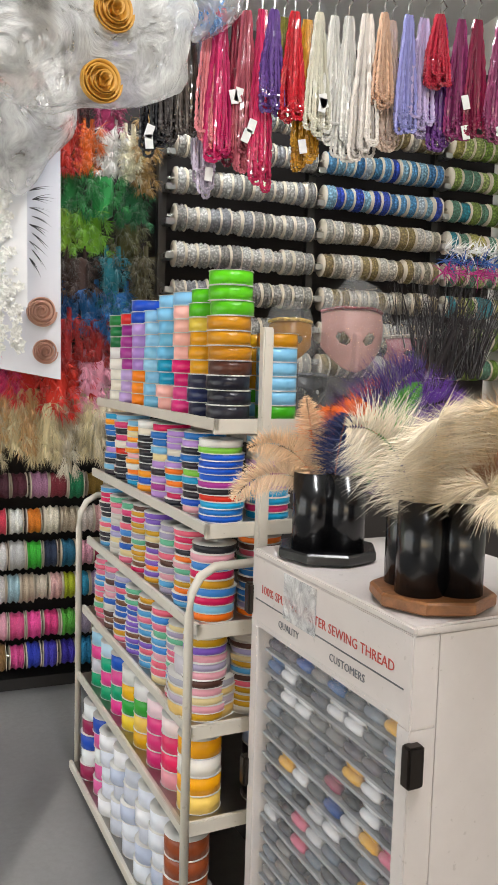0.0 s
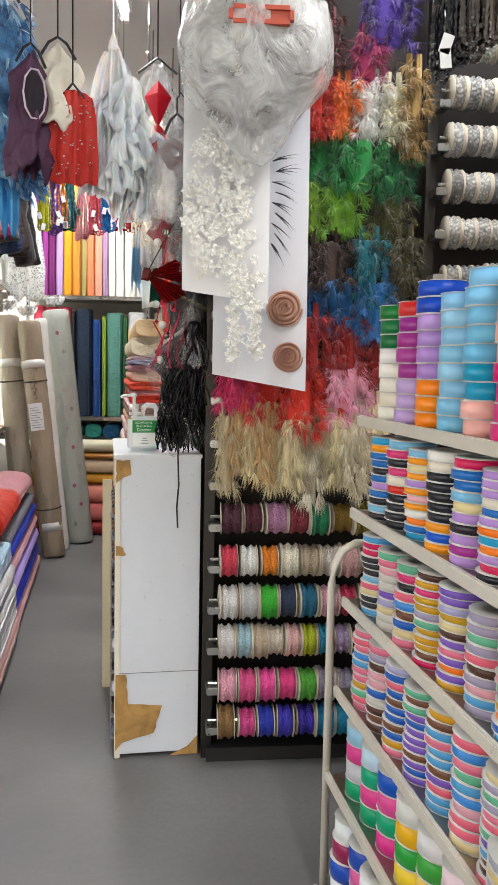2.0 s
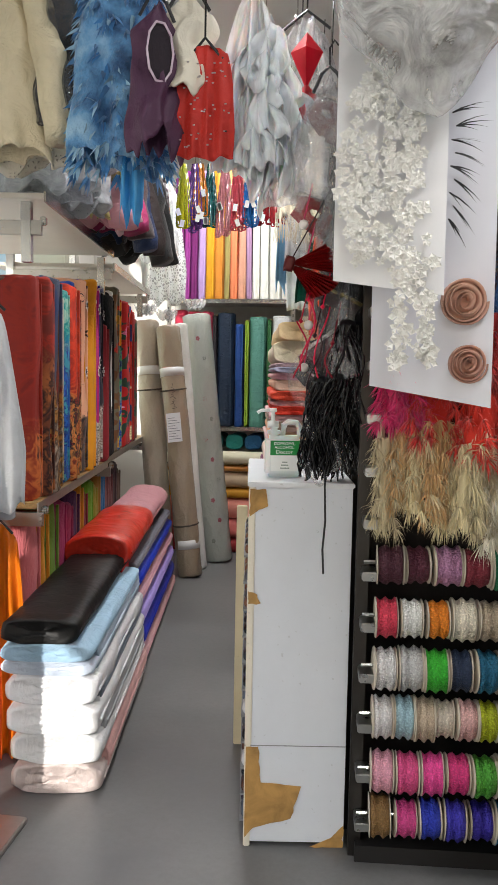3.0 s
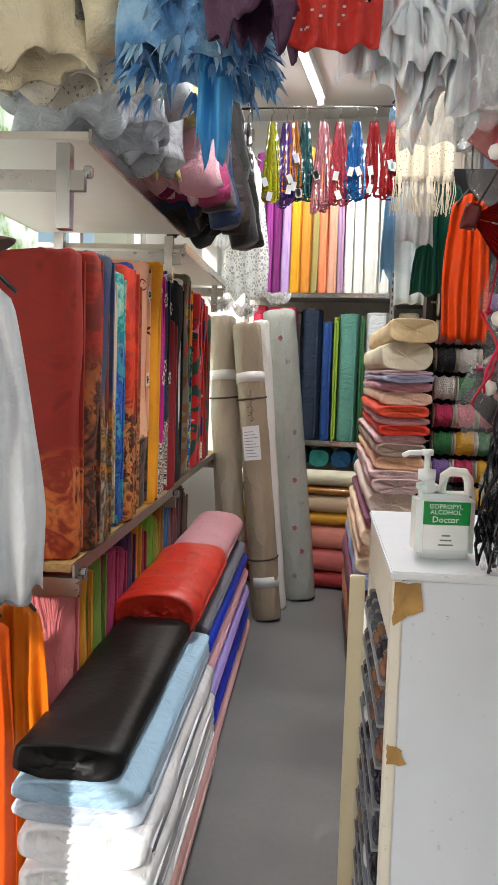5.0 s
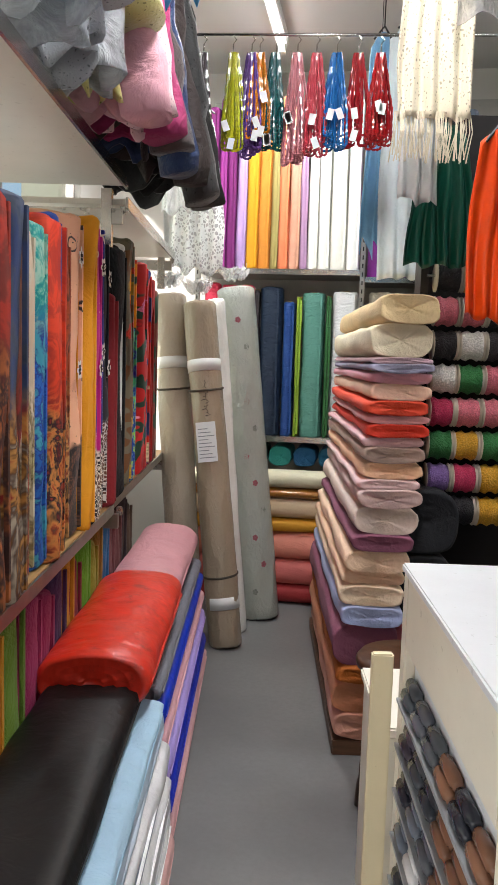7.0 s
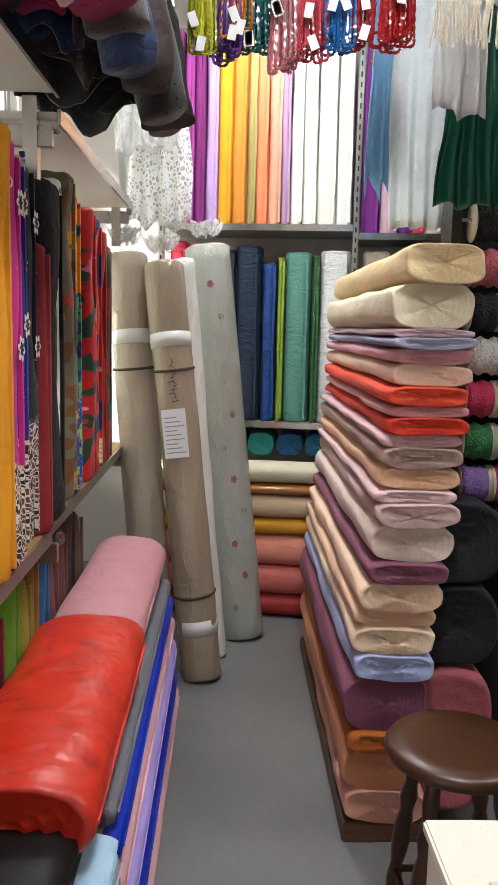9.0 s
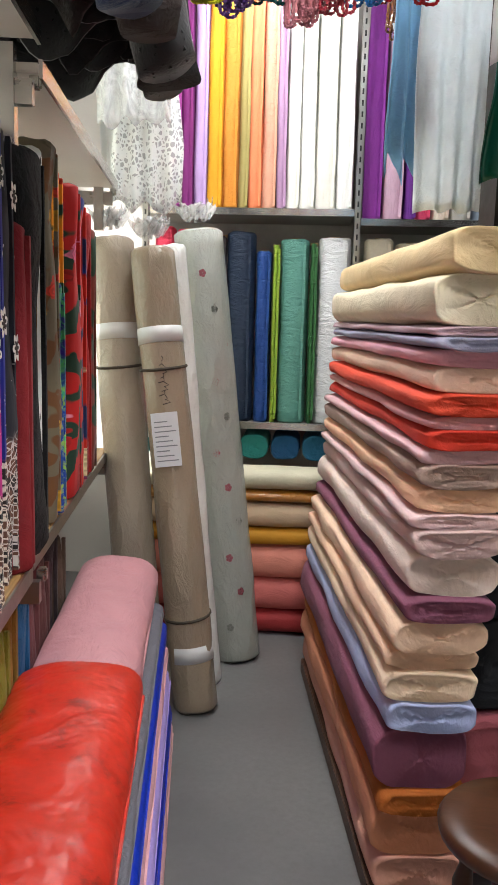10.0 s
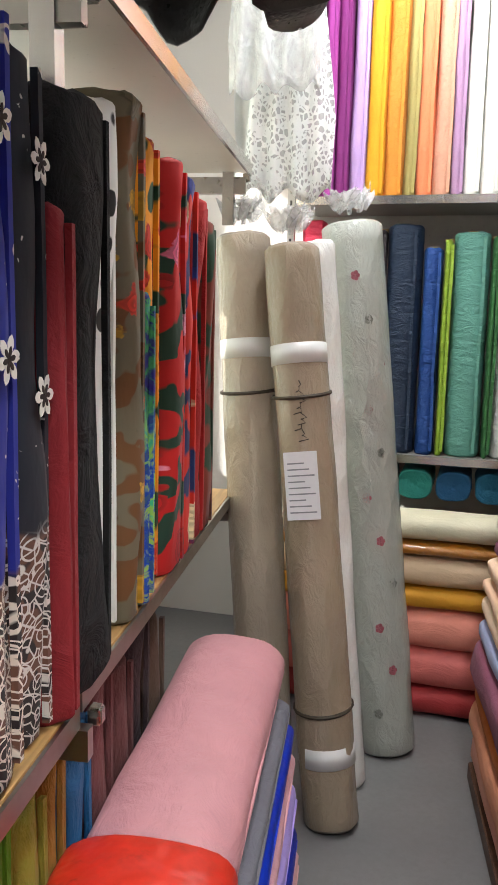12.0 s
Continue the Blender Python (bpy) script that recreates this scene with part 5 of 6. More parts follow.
TOP = ["24242c 1c1c26 1a1a24 4a2c22 b07a20 b8842c b4801e 5aa82c 62b42c 66bc30", "20243c 1c2448 2a2c40 d8a020 d0961c d89c20 d8c060 5cae30 60b434", "c83c78 d04c84 c4306c d0306c eab0a8 ecb4a8 ecb8ac eeb8b0 88b8dc",
       "e8b0a8 e8b4ac 2a90b4 2c94b8 70b0d4 78b8d8 7cb8dc 84bce0 88bce0", "7cb4d4 84b8d8 8cbcdc 98c4e0 8cc0dc 94c4e4 9cc8e4 8cbce0", "f08c24 f0902c ee8a20 a884c4 ac88c8 a888c8 b494d0 1c44a8 2048b0",
       "b49ccc b8a0d0 bca4d4 9c3c8c a44490 a03c8c 98348c c83c3c", "e8e4d8 ece4d4 ece8dc f0ece4 eceae8 1c6a3c 1c7040 187038"]
MIXED = "c82c5c e87c24 d04878 84b8d8 1c1c24 20202a f0842c 28202a 5c3424 2450b8 2858c0 181820 e8e0d0 8cc85c e8b0b8 b490d0 d8b82c 3c9cc8 ecebe6 a03c8c c83c30 6c4a38 f0a040 2c6ab4 e8d8a8".split()
PASTEL = "c8c4bc 4c88d0 dc6c80 7858b4 c89820 d8c89c 5c9ccc 6c4834 d87890 a098b0 c09828 6cb090 4c3028 d8a0ac a8a4c8 2c5cb0".split()
for _i in range(8):
    _z = 1.29
    for _c in TOP[_i].split():
        reel(SM @ pose(0.145 + rng.uniform(-0.004, 0.004), 0.045 + _i * 0.115 + rng.uniform(-0.004, 0.004), _z), 0.052, 0.033, _c)
        _z += 0.0335
    _z = 1.29
    for _k in range(6):
        reel(SM @ pose(0.27, 0.05 + _i * 0.115, _z), 0.05, 0.033, rng.choice(("b8842c", "4a9c34", "c0902c", "84b8d8", "d8a0a8")))
        _z += 0.0335
for _t, _pal in ((4, MIXED), (3, PASTEL + MIXED[:6]), (2, PASTEL)):
    for _i in range(8):
        for _row in ((0.0,) if _i else (0.0, 0.12)):
            _z, _h = TIERS[_t][0], rng.choice((0.0175, 0.0155, 0.0195))
            _bias = rng.choice(_pal)
            while _z + _h < TIERS[_t + 1][0] - 0.035:
                reel(SM @ pose(TIERS[_t][1] + 0.065 + _row + rng.uniform(-0.004, 0.004), 0.05 + _i * 0.115 + rng.uniform(-0.003, 0.003), _z), 0.053, _h, rng.choice(_pal) if rng.random() < 0.7 else _bias)
                _z += _h + 0.0003
LOW = ("e8c878 e8a830 ece8e0 e8a828", "e4a0ac e0446c d84870 ecdcdc", "c83c74 cc4478 d85088 ecd4dc", "d8a838 e8c870 4aa048 e0e0e0", "ecd05c 3c9c48 e8b840 dcdcd8", "d84890 2ca078 d85898 2454b8", "2c9c70 d85090 2ca07c c4dcec", "2c9c70 c8c8d0 d85090 9cc4dc")
for _i in range(8):
    _z = 0.36
    for _c in LOW[_i].split():
        reel(SM @ pose(0.1, 0.06 + _i * 0.115, _z), 0.054, 0.045, _c)
        _z += 0.0455
    _z = 0.05
    for _k in range(5):
        reel(SM @ pose(0.075 + rng.uniform(-0.01, 0.01), 0.06 + _i * 0.115, _z), 0.056, 0.05, ("8c4a30" if _i == 0 else rng.choice(("d8dce8", "c4c8d4", "e8e8ec", "b8c0d4", "e0e4ec")) if _i < 6 else rng.choice(("8c2c50", "2c4ca8", "d86ca0", "3c9c5c", "e8ecec"))))
        _z += 0.0505
_z = 0.36
for _h, _r, _c in ((0.03, 0.085, "d8b878"), (0.022, 0.085, "b4a8b8"), (0.02, 0.085, "d8c088"), (0.02, 0.085, "a8a8b4"), (0.05, 0.07, "c0bcc4")):
    reel(SM @ pose(0.115, -0.0 + 0.09, _z + 0.23), _r, _h, _c)
    _z += _h
for _k, _c in enumerate(("d8b888 d8c094 dcc49c c8343c").split()):
    reel(SM @ pose(0.27, 0.045, 0.59 + 0.047 * _k), 0.06, 0.046, _c)
for _k, _c in enumerate(("16161a 1a1a1e 18181c 9cacc8").split()):
    reel(SM @ pose(0.27, 0.045, 0.36 + 0.047 * _k), 0.06, 0.046, _c)

# ---- thread display cabinet ----
TM = L(1.47, -4.86)
TC = thing("thread_display_cabinet", TM, "white thread display cabinet with clear door", "cabinet")
_wp = paint("d0c8c4", 0.4, 0.1)
part("carcass", box(B(), 0.05, 0.46, 0.0, 0.58, 0.0, 1.0, 0.003), _wp, TC)
part("top_panel", box(B(), 0.0, 0.465, -0.004, 0.584, 1.0, 1.015, 0.004), _wp, TC)
part("header", box(B(), 0.0, 0.05, 0.0, 0.58, 0.845, 1.0, 0.002), _wp, TC)
for _y in (0.0, 0.545):
    part("stile", box(B(), 0.0, 0.05, _y, _y + 0.035, 0.0, 0.845, 0.002), _wp, TC)
thread_trays(TC, 17, 8, 0.04, 0.54, 0.03, 0.84, 0.046, THREADS * 3 + ("d8a850", "2c4c8c", "8c3c54", "3c5c8c", "c87088"))
_pane = part("clear_door", box(B(), -0.002, 0.001, 0.03, 0.55, 0.01, 0.86), wrap("ffffff", 0.06, 0.08, 4.0), TC, "clear plastic door")
_pane.visible_shadow = False
_red = plain("b8463c", 0.6)
words("100% SPUN POLYESTER SEWING THREAD", 0.0265, pose(-0.0008, 0.29, 0.925, 90, 0, -90), _red, TC)
words("QUALITY                    CUSTOMERS", 0.021, pose(-0.0008, 0.29, 0.875, 90, 0, -90), plain("6c6c70", 0.6), TC)
part("rule", box(B(), -0.0012, 0.0, 0.02, 0.56, 0.905, 0.9075), plain("5a5a5e", 0.6), TC)
part("film_patch", box(B(), -0.003, -0.0005, 0.3, 0.43, 0.9, 0.995, 0.001), wrap("ffffff", 0.5, 0.1, 30.0), TC, "crumpled clear tape")
for _y, _z in ((-0.006, 0.79), (0.585, 0.9), (0.585, 0.5)):
    part("hinge", box(B(), -0.012, 0.02, _y - 0.012, _y + 0.012, _z - 0.035, _z + 0.035, 0.004), chrome("4a4440", 0.4), TC, "dark metal hinge")


def plume(bm, base, way, ln, wid, seed, curl=0.5):
    """An ostrich plume: a curved quill with barbs to both sides."""
    d = Vector(way).normalized()
    p = Vector(base)
    r = random.Random(seed)
    for k in range(46):
        t = k / 45
        side = d.cross(Vector((0.3, 1, 0.2))).normalized()
        f = wid * (math.sin(math.pi * min(1, t * 0.92 + 0.1)) ** 0.7)
        for s in (-1, 1):
            blades(bm, p, side * s + d * 0.55, 15, f * 1.1, 0.0012, 0.24, r, 0.35)
        d = (d + Vector((d.x * 0.013, d.y * 0.013, -curl / 46 * (0.3 + t * 1.6)))).normalized()
        p = p + d * ln / 45
    return bm


def plume_holder(m, base_mat, base_label, plumes, label, dark="0e0e10"):
    t = thing("plume_holder", m, label, "feather display")
    part("base", lathe(B(), [(0, 0), (0.105, 0), (0.108, 0.004), (0.108, 0.018), (0.104, 0.022), (0, 0.022)], 8), base_mat, t, base_label)
    for a in range(4):
        x, y = 0.047 * math.cos(a * 1.571 + 0.4), 0.047 * math.sin(a * 1.571 + 0.4)
        part("cup", lathe(B(), [(0, 0.022), (0.042, 0.022), (0.042, 0.18), (0.038, 0.18), (0.038, 0.04), (0, 0.04)], 20, pose(x, y, 0)), plain(dark, 0.2), t, "glossy black cup", True)
    for i, (c, x, y, wx, wy, wz, ln, wid, curl) in enumerate(plumes):
        part("plume", plume(B(), (x, y, 0.15), (wx, wy, wz), ln, wid, i, curl), strand(c, 0.2), t, "dyed feather plume")
    return t


plume_holder(pose(2.19, 1.49, 1.02, 0, 0, 10), wood("8a5a34", 0.4), "brown octagonal wooden base",
             [("efe3cc", -0.03, -0.02, -0.2, -0.25, 1, 0.26, 0.1, 1.4), ("ecd9b8", -0.01, -0.03, -0.05, -0.25, 1, 0.28, 0.1, 1.7), ("e6cfa8", 0.01, -0.03, 0.12, -0.3, 1, 0.28, 0.1, 2.0), ("f2e8d6", -0.04, 0, -0.32, 0.0, 1, 0.24, 0.1, 1.6), ("b98a54", 0.03, -0.02, 0.25, -0.2, 1, 0.33, 0.09, 2.2), ("c09a68", 0.05, 0, 0.5, -0.1, 1, 0.33, 0.1, 2.4), ("b8743c", 0.02, -0.02, 0.2, -0.5, 0.7, 0.22, 0.08, 1.6), ("ecdcc0", 0.0, -0.04, -0.12, -0.5, 0.8, 0.22, 0.09, 2.4), ("e4cca4", 0.03, -0.04, 0.2, -0.5, 0.8, 0.24, 0.09, 2.4)],
             "black cup holder full of cream and tan plumes")
plume_holder(pose(2.14, 1.83, 1.02), plain("121214", 0.25), "black octagonal base",
             [("1c2c6c", 0, -0.02, 0.05, -0.1, 1, 0.16, 0.07, 0.5), ("f0760c", -0.01, 0, 0.0, -0.05, 1, 0.17, 0.08, 0.7), ("ee6a0c", 0.02, 0.0, 0.15, 0.0, 1, 0.19, 0.08, 0.8), ("efcfa8", -0.03, -0.01, -0.5, 0, 0.9, 0.2, 0.05, 1.6), ("eac49c", -0.03, 0.0, -0.15, -0.1, 1, 0.2, 0.04, 0.2), ("f0d4b4", -0.04, 0.0, -0.9, 0, 0.55, 0.2, 0.05, 1.9), ("3c1c6c", 0.04, 0.02, 0.4, 0.1, 1, 0.36, 0.11, 0.9), ("5a2490", 0.05, 0.02, 0.7, 0.1, 1, 0.38, 0.11, 1.0), ("48207c", 0.05, 0.0, 1.1, 0.0, 1, 0.32, 0.11, 1.2), ("50228a", 0.05, 0.03, 0.6, 0.2, 1, 0.24, 0.11, 1.4), ("4c9c2c", 0.05, -0.03, 0.35, -0.1, 1, 0.26, 0.05, 0.3), ("e0402c", 0.03, 0.03, 0.3, 0.1, 1, 0.28, 0.06, 0.9)],
             "black cup holder with orange, purple and tan plumes")

def blouse(m, w0, w1, h, mat, label, sleeve=0.34, seed=0.0, depth=0.11, folds=7, group="clothes over the shelf", up=0.09, spread=0.1):
    """A garment on a hanger: a hollow body that widens to an uneven hem, and two limp sleeves."""
    t = thing("hanging_garment", m, label, "garment", group)
    n, rows = 56, 26
    bm = B()
    sides = []
    for inner in (1.0, 0.94):
        rings = []
        for k in range(rows + 1):
            q = k / rows
            w = (w0 + (w1 - w0) * q ** 0.8) * (0.28 + 0.72 * min(1.0, q / 0.12) ** 0.6)
            d = (0.035 + depth * q ** 0.7) * inner
            ring = []
            for i in range(n):
                a = 2 * math.pi * i / n
                c, e = math.cos(a), math.sin(a)
                f = inner * (1 + 0.16 * q * math.sin(folds * a + seed + 1.2 * q) + wob((c * 2, e * 2, q * 3), 1.0, 0.14, seed))
                z = -h * q - 0.05 * abs(c) * (1 - q) + wob((c * 2.2, e * 2.2, 0), 1.0, 0.09, seed + 3) * q * q
                ring.append(bm.verts.new((c * w / 2 * f + wob((q * 3, 0, seed), 1.0, 0.03), e * d / 2 * f + wob((c * 3, q * 4, 2), 1.0, 0.02, seed), z)))
            rings.append(ring)
        for a, b in zip(rings, rings[1:]):
            for i in range(n):
                bm.faces.new((a[i], a[(i + 1) % n], b[(i + 1) % n], b[i]))
        sides.append(rings)
    for k in (0, rows):
        for i in range(n):
            bm.faces.new((sides[0][k][i], sides[0][k][(i + 1) % n], sides[1][k][(i + 1) % n], sides[1][k][i]))
    part("body", bm, mat, t, smooth=True)
    if sleeve:
        for sd in (-1, 1):
            bm = B()
            pts = [(sd * (w0 * 0.36 + (spread + 0.03) * (k / 12) ** 0.8), -0.02 - 0.03 * k / 12, -0.05 - (sleeve if sd > 0 else min(sleeve, 0.58)) * k / 12) for k in range(13)]
            tube(bm, pts, [0.045 + 0.018 * k / 12 for k in range(13)], 18)
            for v in bm.verts:
                v.co += Vector((wob(v.co, 9, 0.03, seed), wob(v.co, 9, 0.03, seed + 4), wob(v.co, 6, 0.03, seed + 8)))
            part("sleeve", bm, mat, t, smooth=True)
    part("hanger", tube(B(), [(-w0 * 0.4, 0, -0.05), (-w0 * 0.2, 0, 0.0), (0, 0, 0.02), (w0 * 0.2, 0, 0.0), (w0 * 0.4, 0, -0.05)], 0.005, 6), plain("1c1c20", 0.4), t, "thin hanger")
    part("hook", tube(B(), [(0, 0, 0.02), (0, 0, up - 0.02), (0.012, 0, up), (0.024, 0, up - 0.015)], 0.003, 6), chrome("3a3a3c", 0.3), t)
    return t


# dark counter behind the stand, with bagged masks
CT = thing("display_counter", pose(2.12, 2.45, 0, 0, 0, 5), "dark counter behind the ribbon stand", "counter")
part("body", box(B(), 0.0, 1.3, 0, 0.45, 0, 1.2, 0.005), plain("2a2422", 0.6), CT)
part("worktop", box(B(), -0.02, 1.32, -0.02, 0.47, 1.2, 1.23, 0.004), paint("b8b2a8", 0.4, 0.1), CT)
_bx = thing("label_box", pose(2.2, 2.5, 1.232, 0, 0, 8), "stack of pale blue printed boxes on the counter", "box")
for _k in range(5):
    part("box", box(B(), 0, 0.11, 0, 0.09, _k * 0.037, _k * 0.037 + 0.034, 0.002), plain("b8c0cc", 0.5), _bx)


def mask(m, w, h, color, edge, label, wrapd=True, cat="mask"):
    """A carnival mask: a curved shell with eye openings, plain."""
    t = thing("carnival_mask", m, label, cat, "carnival masks")
    bm = B()
    nx, nz = 48, 34
    g = {}
    for i in range(nx + 1):
        for k in range(nz + 1):
            s, q = i / nx * 2 - 1, k / nz * 2 - 1
            up = 0.35 * abs(s) ** 1.5
            x, z = s * w / 2, q * h / 2 * (1 - 0.45 * s * s) + up * h * 0.5
            g[i, k] = bm.verts.new((x, 0.3 * w * s * s - 0.02 * math.cos(q * 1.5) - (0.02 if abs(s) < 0.12 and q < 0.2 else 0), z))
    for i in range(nx):
        for k in range(nz):
            s, q = (i + 0.5) / nx * 2 - 1, (k + 0.5) / nz * 2 - 1
            if ((abs(s) - 0.42) / 0.2) ** 2 + ((q + 0.05) / 0.2) ** 2 > 1:
                bm.faces.new((g[i, k], g[i + 1, k], g[i + 1, k + 1], g[i, k + 1]))
    r = bmesh.ops.extrude_face_region(bm, geom=bm.faces[:])
    bmesh.ops.translate(bm, vec=(0, 0.003, 0), verts=[v for v in r["geom"] if isinstance(v, bmesh.types.BMVert)])
    part("shell", bm, satin(color, 0.35), t, smooth=True)
    part("trim", tube(B(), [(s / 10 * w / 2, 0.3 * w * (s / 10) ** 2 - 0.008, h / 2 * (1 - 0.45 * (s / 10) ** 2) + 0.175 * abs(s / 10) ** 1.5 * h) for s in range(-10, 11)], 0.006, 6), trim(edge, 1), t, "braided edge")
    if wrapd:
        bm = B()
        bmesh.ops.create_icosphere(bm, subdivisions=3, radius=0.5)
        sd = rng.random() * 20
        for v in bm.verts:
            c = v.co.copy()
            v.co = Vector((c.x * w * 1.25, c.y * 0.12 + 0.02, c.z * h * 1.9)) * (1 + wob(c, 5, 0.22, sd))
        part("bag", bm, wrap("f4f4f4", 0.08, 0.06, 12.0), t, "clear plastic bag", True)
    return t


for _x, _y, _z, _w, _h, _c, _e, _r in ((2.56, 2.62, 1.56, 0.2, 0.2, "b08c88", "7c1420", -10), (2.33, 2.6, 1.55, 0.13, 0.13, "8c6420", "c8a03c", -25), (2.78, 2.6, 1.52, 0.2, 0.12, "8c5c64", "b8aca4", 10), (2.38, 2.55, 1.4, 0.14, 0.1, "18181c", "55555c", 0), (2.66, 2.55, 1.38, 0.16, 0.1, "4c2028", "8c7a3c", 5)):
    mask(pose(_x, _y, _z - 0.06, 0, 0, _r), _w, _h, _c, _e, "carnival mask in a clear plastic bag on the counter")
_bm = B()
for _k, _c in enumerate(("1c1418",)):
    for _q in range(60):
        blades(_bm, (rng.uniform(0.35, 0.6), rng.uniform(-0.1, 0.1), 0.15), (rng.uniform(-0.2, 0.2), -0.1, 1), 6, 0.35, 0.004, 0.15, rng, 0.4)
_t = thing("plume_bunch", pose(2.4, 2.6, 1.24), "bunch of dark feathers standing on the counter", "feathers")
part("plumes", _bm, strand("1c1418"), _t)
_t2 = thing("feather_boa", pose(2.92, 2.55, 1.75), "bright striped feather roll on the counter", "feather boa")
for _k, _c in enumerate(("c81c8c", "1c5cb0", "e0e0dc")):
    _bm = B()
    for _q in range(12):
        blades(_bm, (-0.1 + _q * 0.018, 0, -0.03 + 0.035 * _k), (0.2, -0.4, 0.3), 14, 0.06, 0.003, 0.6, rng, 0.4)
    part("plumes", _bm, strand(_c), _t2)
# ---- masks and tassels hanging beside the white cabinet ----
for _i, (_x, _y, _z, _w, _h, _c, _e, _ry, _rz) in enumerate((
        (1.3, 3.86, 2.12, 0.22, 0.14, "5c1c16", "c8b8a8", 20, 10), (1.36, 3.84, 1.98, 0.2, 0.13, "2c2220", "8c2c24", -15, -10), (1.27, 3.9, 1.86, 0.22, 0.14, "7c1c14", "d8ccc0", 10, 20), 
        (1.3, 3.86, 1.6, 0.2, 0.13, "28181a", "8c7a3c", 14, -12), (1.33, 3.84, 1.48, 0.22, 0.14, "3c101c", "d8d0d0", -20, 10), (1.27, 3.9, 1.4, 0.18, 0.12, "1c1418", "c02c5c", 12, 20), (1.36, 3.85, 1.36, 0.2, 0.13, "240f16", "8c1c34", 0, -20))):
    mask(pose(_x + 0.015, _y, _z, 0, _ry * 1.8, _rz * 2), _w * 0.72, _h * 0.8, _c, _e, "carnival mask in clear plastic hanging by the cabinet")
_t = thing("hanging_strip", pose(1.39, 3.92, 1.1), "dark strip of bagged goods hanging behind the masks", "display strip")
part("strip", drape(B(), 0.2, 1.0, 2, 0.03, 14, 20, 3.0, 1.0, 0.9), satin("141116", 0.3), _t, smooth=True)
_t.location.z = 2.15
_t = thing("paper_bow", pose(1.275, 3.79, 1.7, 0, 14, 5), "dark red pleated paper bow hanging by the cabinet", "bow")
for _k, _up in enumerate((1, -1)):
    _bm = B()
    _g = []
    for _i in range(17):
        _a = math.radians(4 + 52 * _i / 16) * _up
        _y = 0.008 if _i % 2 else -0.008
        _g.append([_bm.verts.new((-0.075 + math.cos(_a) * _r, _y * _r * 7 - s_, math.sin(_a) * _r * 0.62)) for s_ in (0, 0.003) for _r in (0.008, 0.15)])
    for _a, _b in zip(_g, _g[1:]):
        _bm.faces.new((_a[0], _a[1], _b[1], _b[0])), _bm.faces.new((_a[2], _b[2], _b[3], _a[3])), _bm.faces.new((_a[1], _a[3], _b[3], _b[1]))
    part("fan", _bm, satin("7c1610", 0.4), _t)
part("knot", pillow(B(), 0.03, 0.03, 0.04, 1.0, 14, 4), satin("541210", 0.4), _t, smooth=True).location = (-0.075, -0.005, -0.02)
part("cord", tube(B(), [(-0.07, 0, 0.02), (0.0, 0.03, 0.3)], 0.002, 5), plain("2a1414", 0.6), _t)
for _x, _z, _c, _n in ((1.345, 1.4, "08090c", 120), (1.3, 1.39, "0a0b10", 100), (1.37, 1.55, "140c10", 26)):
    _t = thing("tassel", pose(_x, 3.8, _z), "bunch of black cords hanging by the cabinet", "tassel", "tassels")
    _bm = B()
    for _k in range(_n):
        _a, _b, _l = rng.uniform(-0.042, 0.042), rng.uniform(-0.03, 0.03), rng.uniform(0.75, 1.05)
        tube(_bm, [(_a * (0.45 + 0.8 * math.sin(q * 1.9)) + 0.012 * math.sin(q * 9 + _k), _b + 0.008 * math.cos(q * 7 + _k), -0.27 * _l * q) for q in [k / 9 for k in range(10)]], 0.0028, 5)
    part("cord_bunch", _bm, satin(_c, 0.25), _t)["kind"] = "stuff"
    part("binding", lathe(B(), [(0, 0.02), (0.022, 0.012), (0.027, -0.01), (0.02, -0.03)], 14), satin(_c, 0.4), _t, "wound black binding", True)
    part("cord", tube(B(), [(0, 0, 0.015), (0.01, 0.04, 0.2)], 0.003, 5), plain("15151a", 0.6), _t)
for _x, _z, _c, _l in ((1.26, 1.62, "c81c4c", 0.2), (1.3, 1.6, "d82850", 0.24), (1.24, 1.56, "a81838", 0.16), (1.33, 1.5, "7c1428", 0.14), (1.28, 1.52, "2a1016", 0.2)):
    _t = thing("mask_ribbon", pose(_x, 3.78, _z), "narrow red ribbon tie hanging from the masks", "ribbon", "mask ribbons")
    part("ribbon", tube(B(), [(0.02 * math.sin(q * 5 + _x * 40), 0.006 * math.cos(q * 6), -_l * q) for q in [k / 10 for k in range(11)]], 0.0026, 6), satin(_c, 0.35), _t, smooth=True)
    part("knot", lathe(B(), [(0, 0.008), (0.008, 0), (0, -0.008)], 10), satin(_c, 0.35), _t)
    part("cord", tube(B(), [(0, 0, 0), (0.02, 0.06, 0.12)], 0.002, 5), satin(_c, 0.35), _t)
for _x, _z, _w, _h in ((1.3, 2.08, 0.22, 0.34), (1.34, 1.86, 0.16, 0.3), (1.36, 1.55, 0.1, 0.26), (1.33, 1.28, 0.17, 0.32)):
    _bg = blouse(pose(_x, 3.84, _z + _h / 2, 0, 0, rng.uniform(-20, 20)), _w * 0.5, _w, _h, wrap("f0f0f2", 0.16, 0.06, 22.0), "empty crinkled clear plastic bag by the masks", 0, _x * 9 + _z, 0.09, 5, "clear bags")
_t = thing("loose_cord", pose(1.32, 3.755, 1.12), "single black cord hanging over the cabinet front", "cord")
part("cord", tube(B(), [(0, 0.02, 0.0), (0, -0.01, -0.02), (0.004, -0.012, -0.12), (-0.002, -0.012, -0.2), (0.002, -0.012, -0.27)], 0.003, 6), plain("15151a", 0.5), _t)
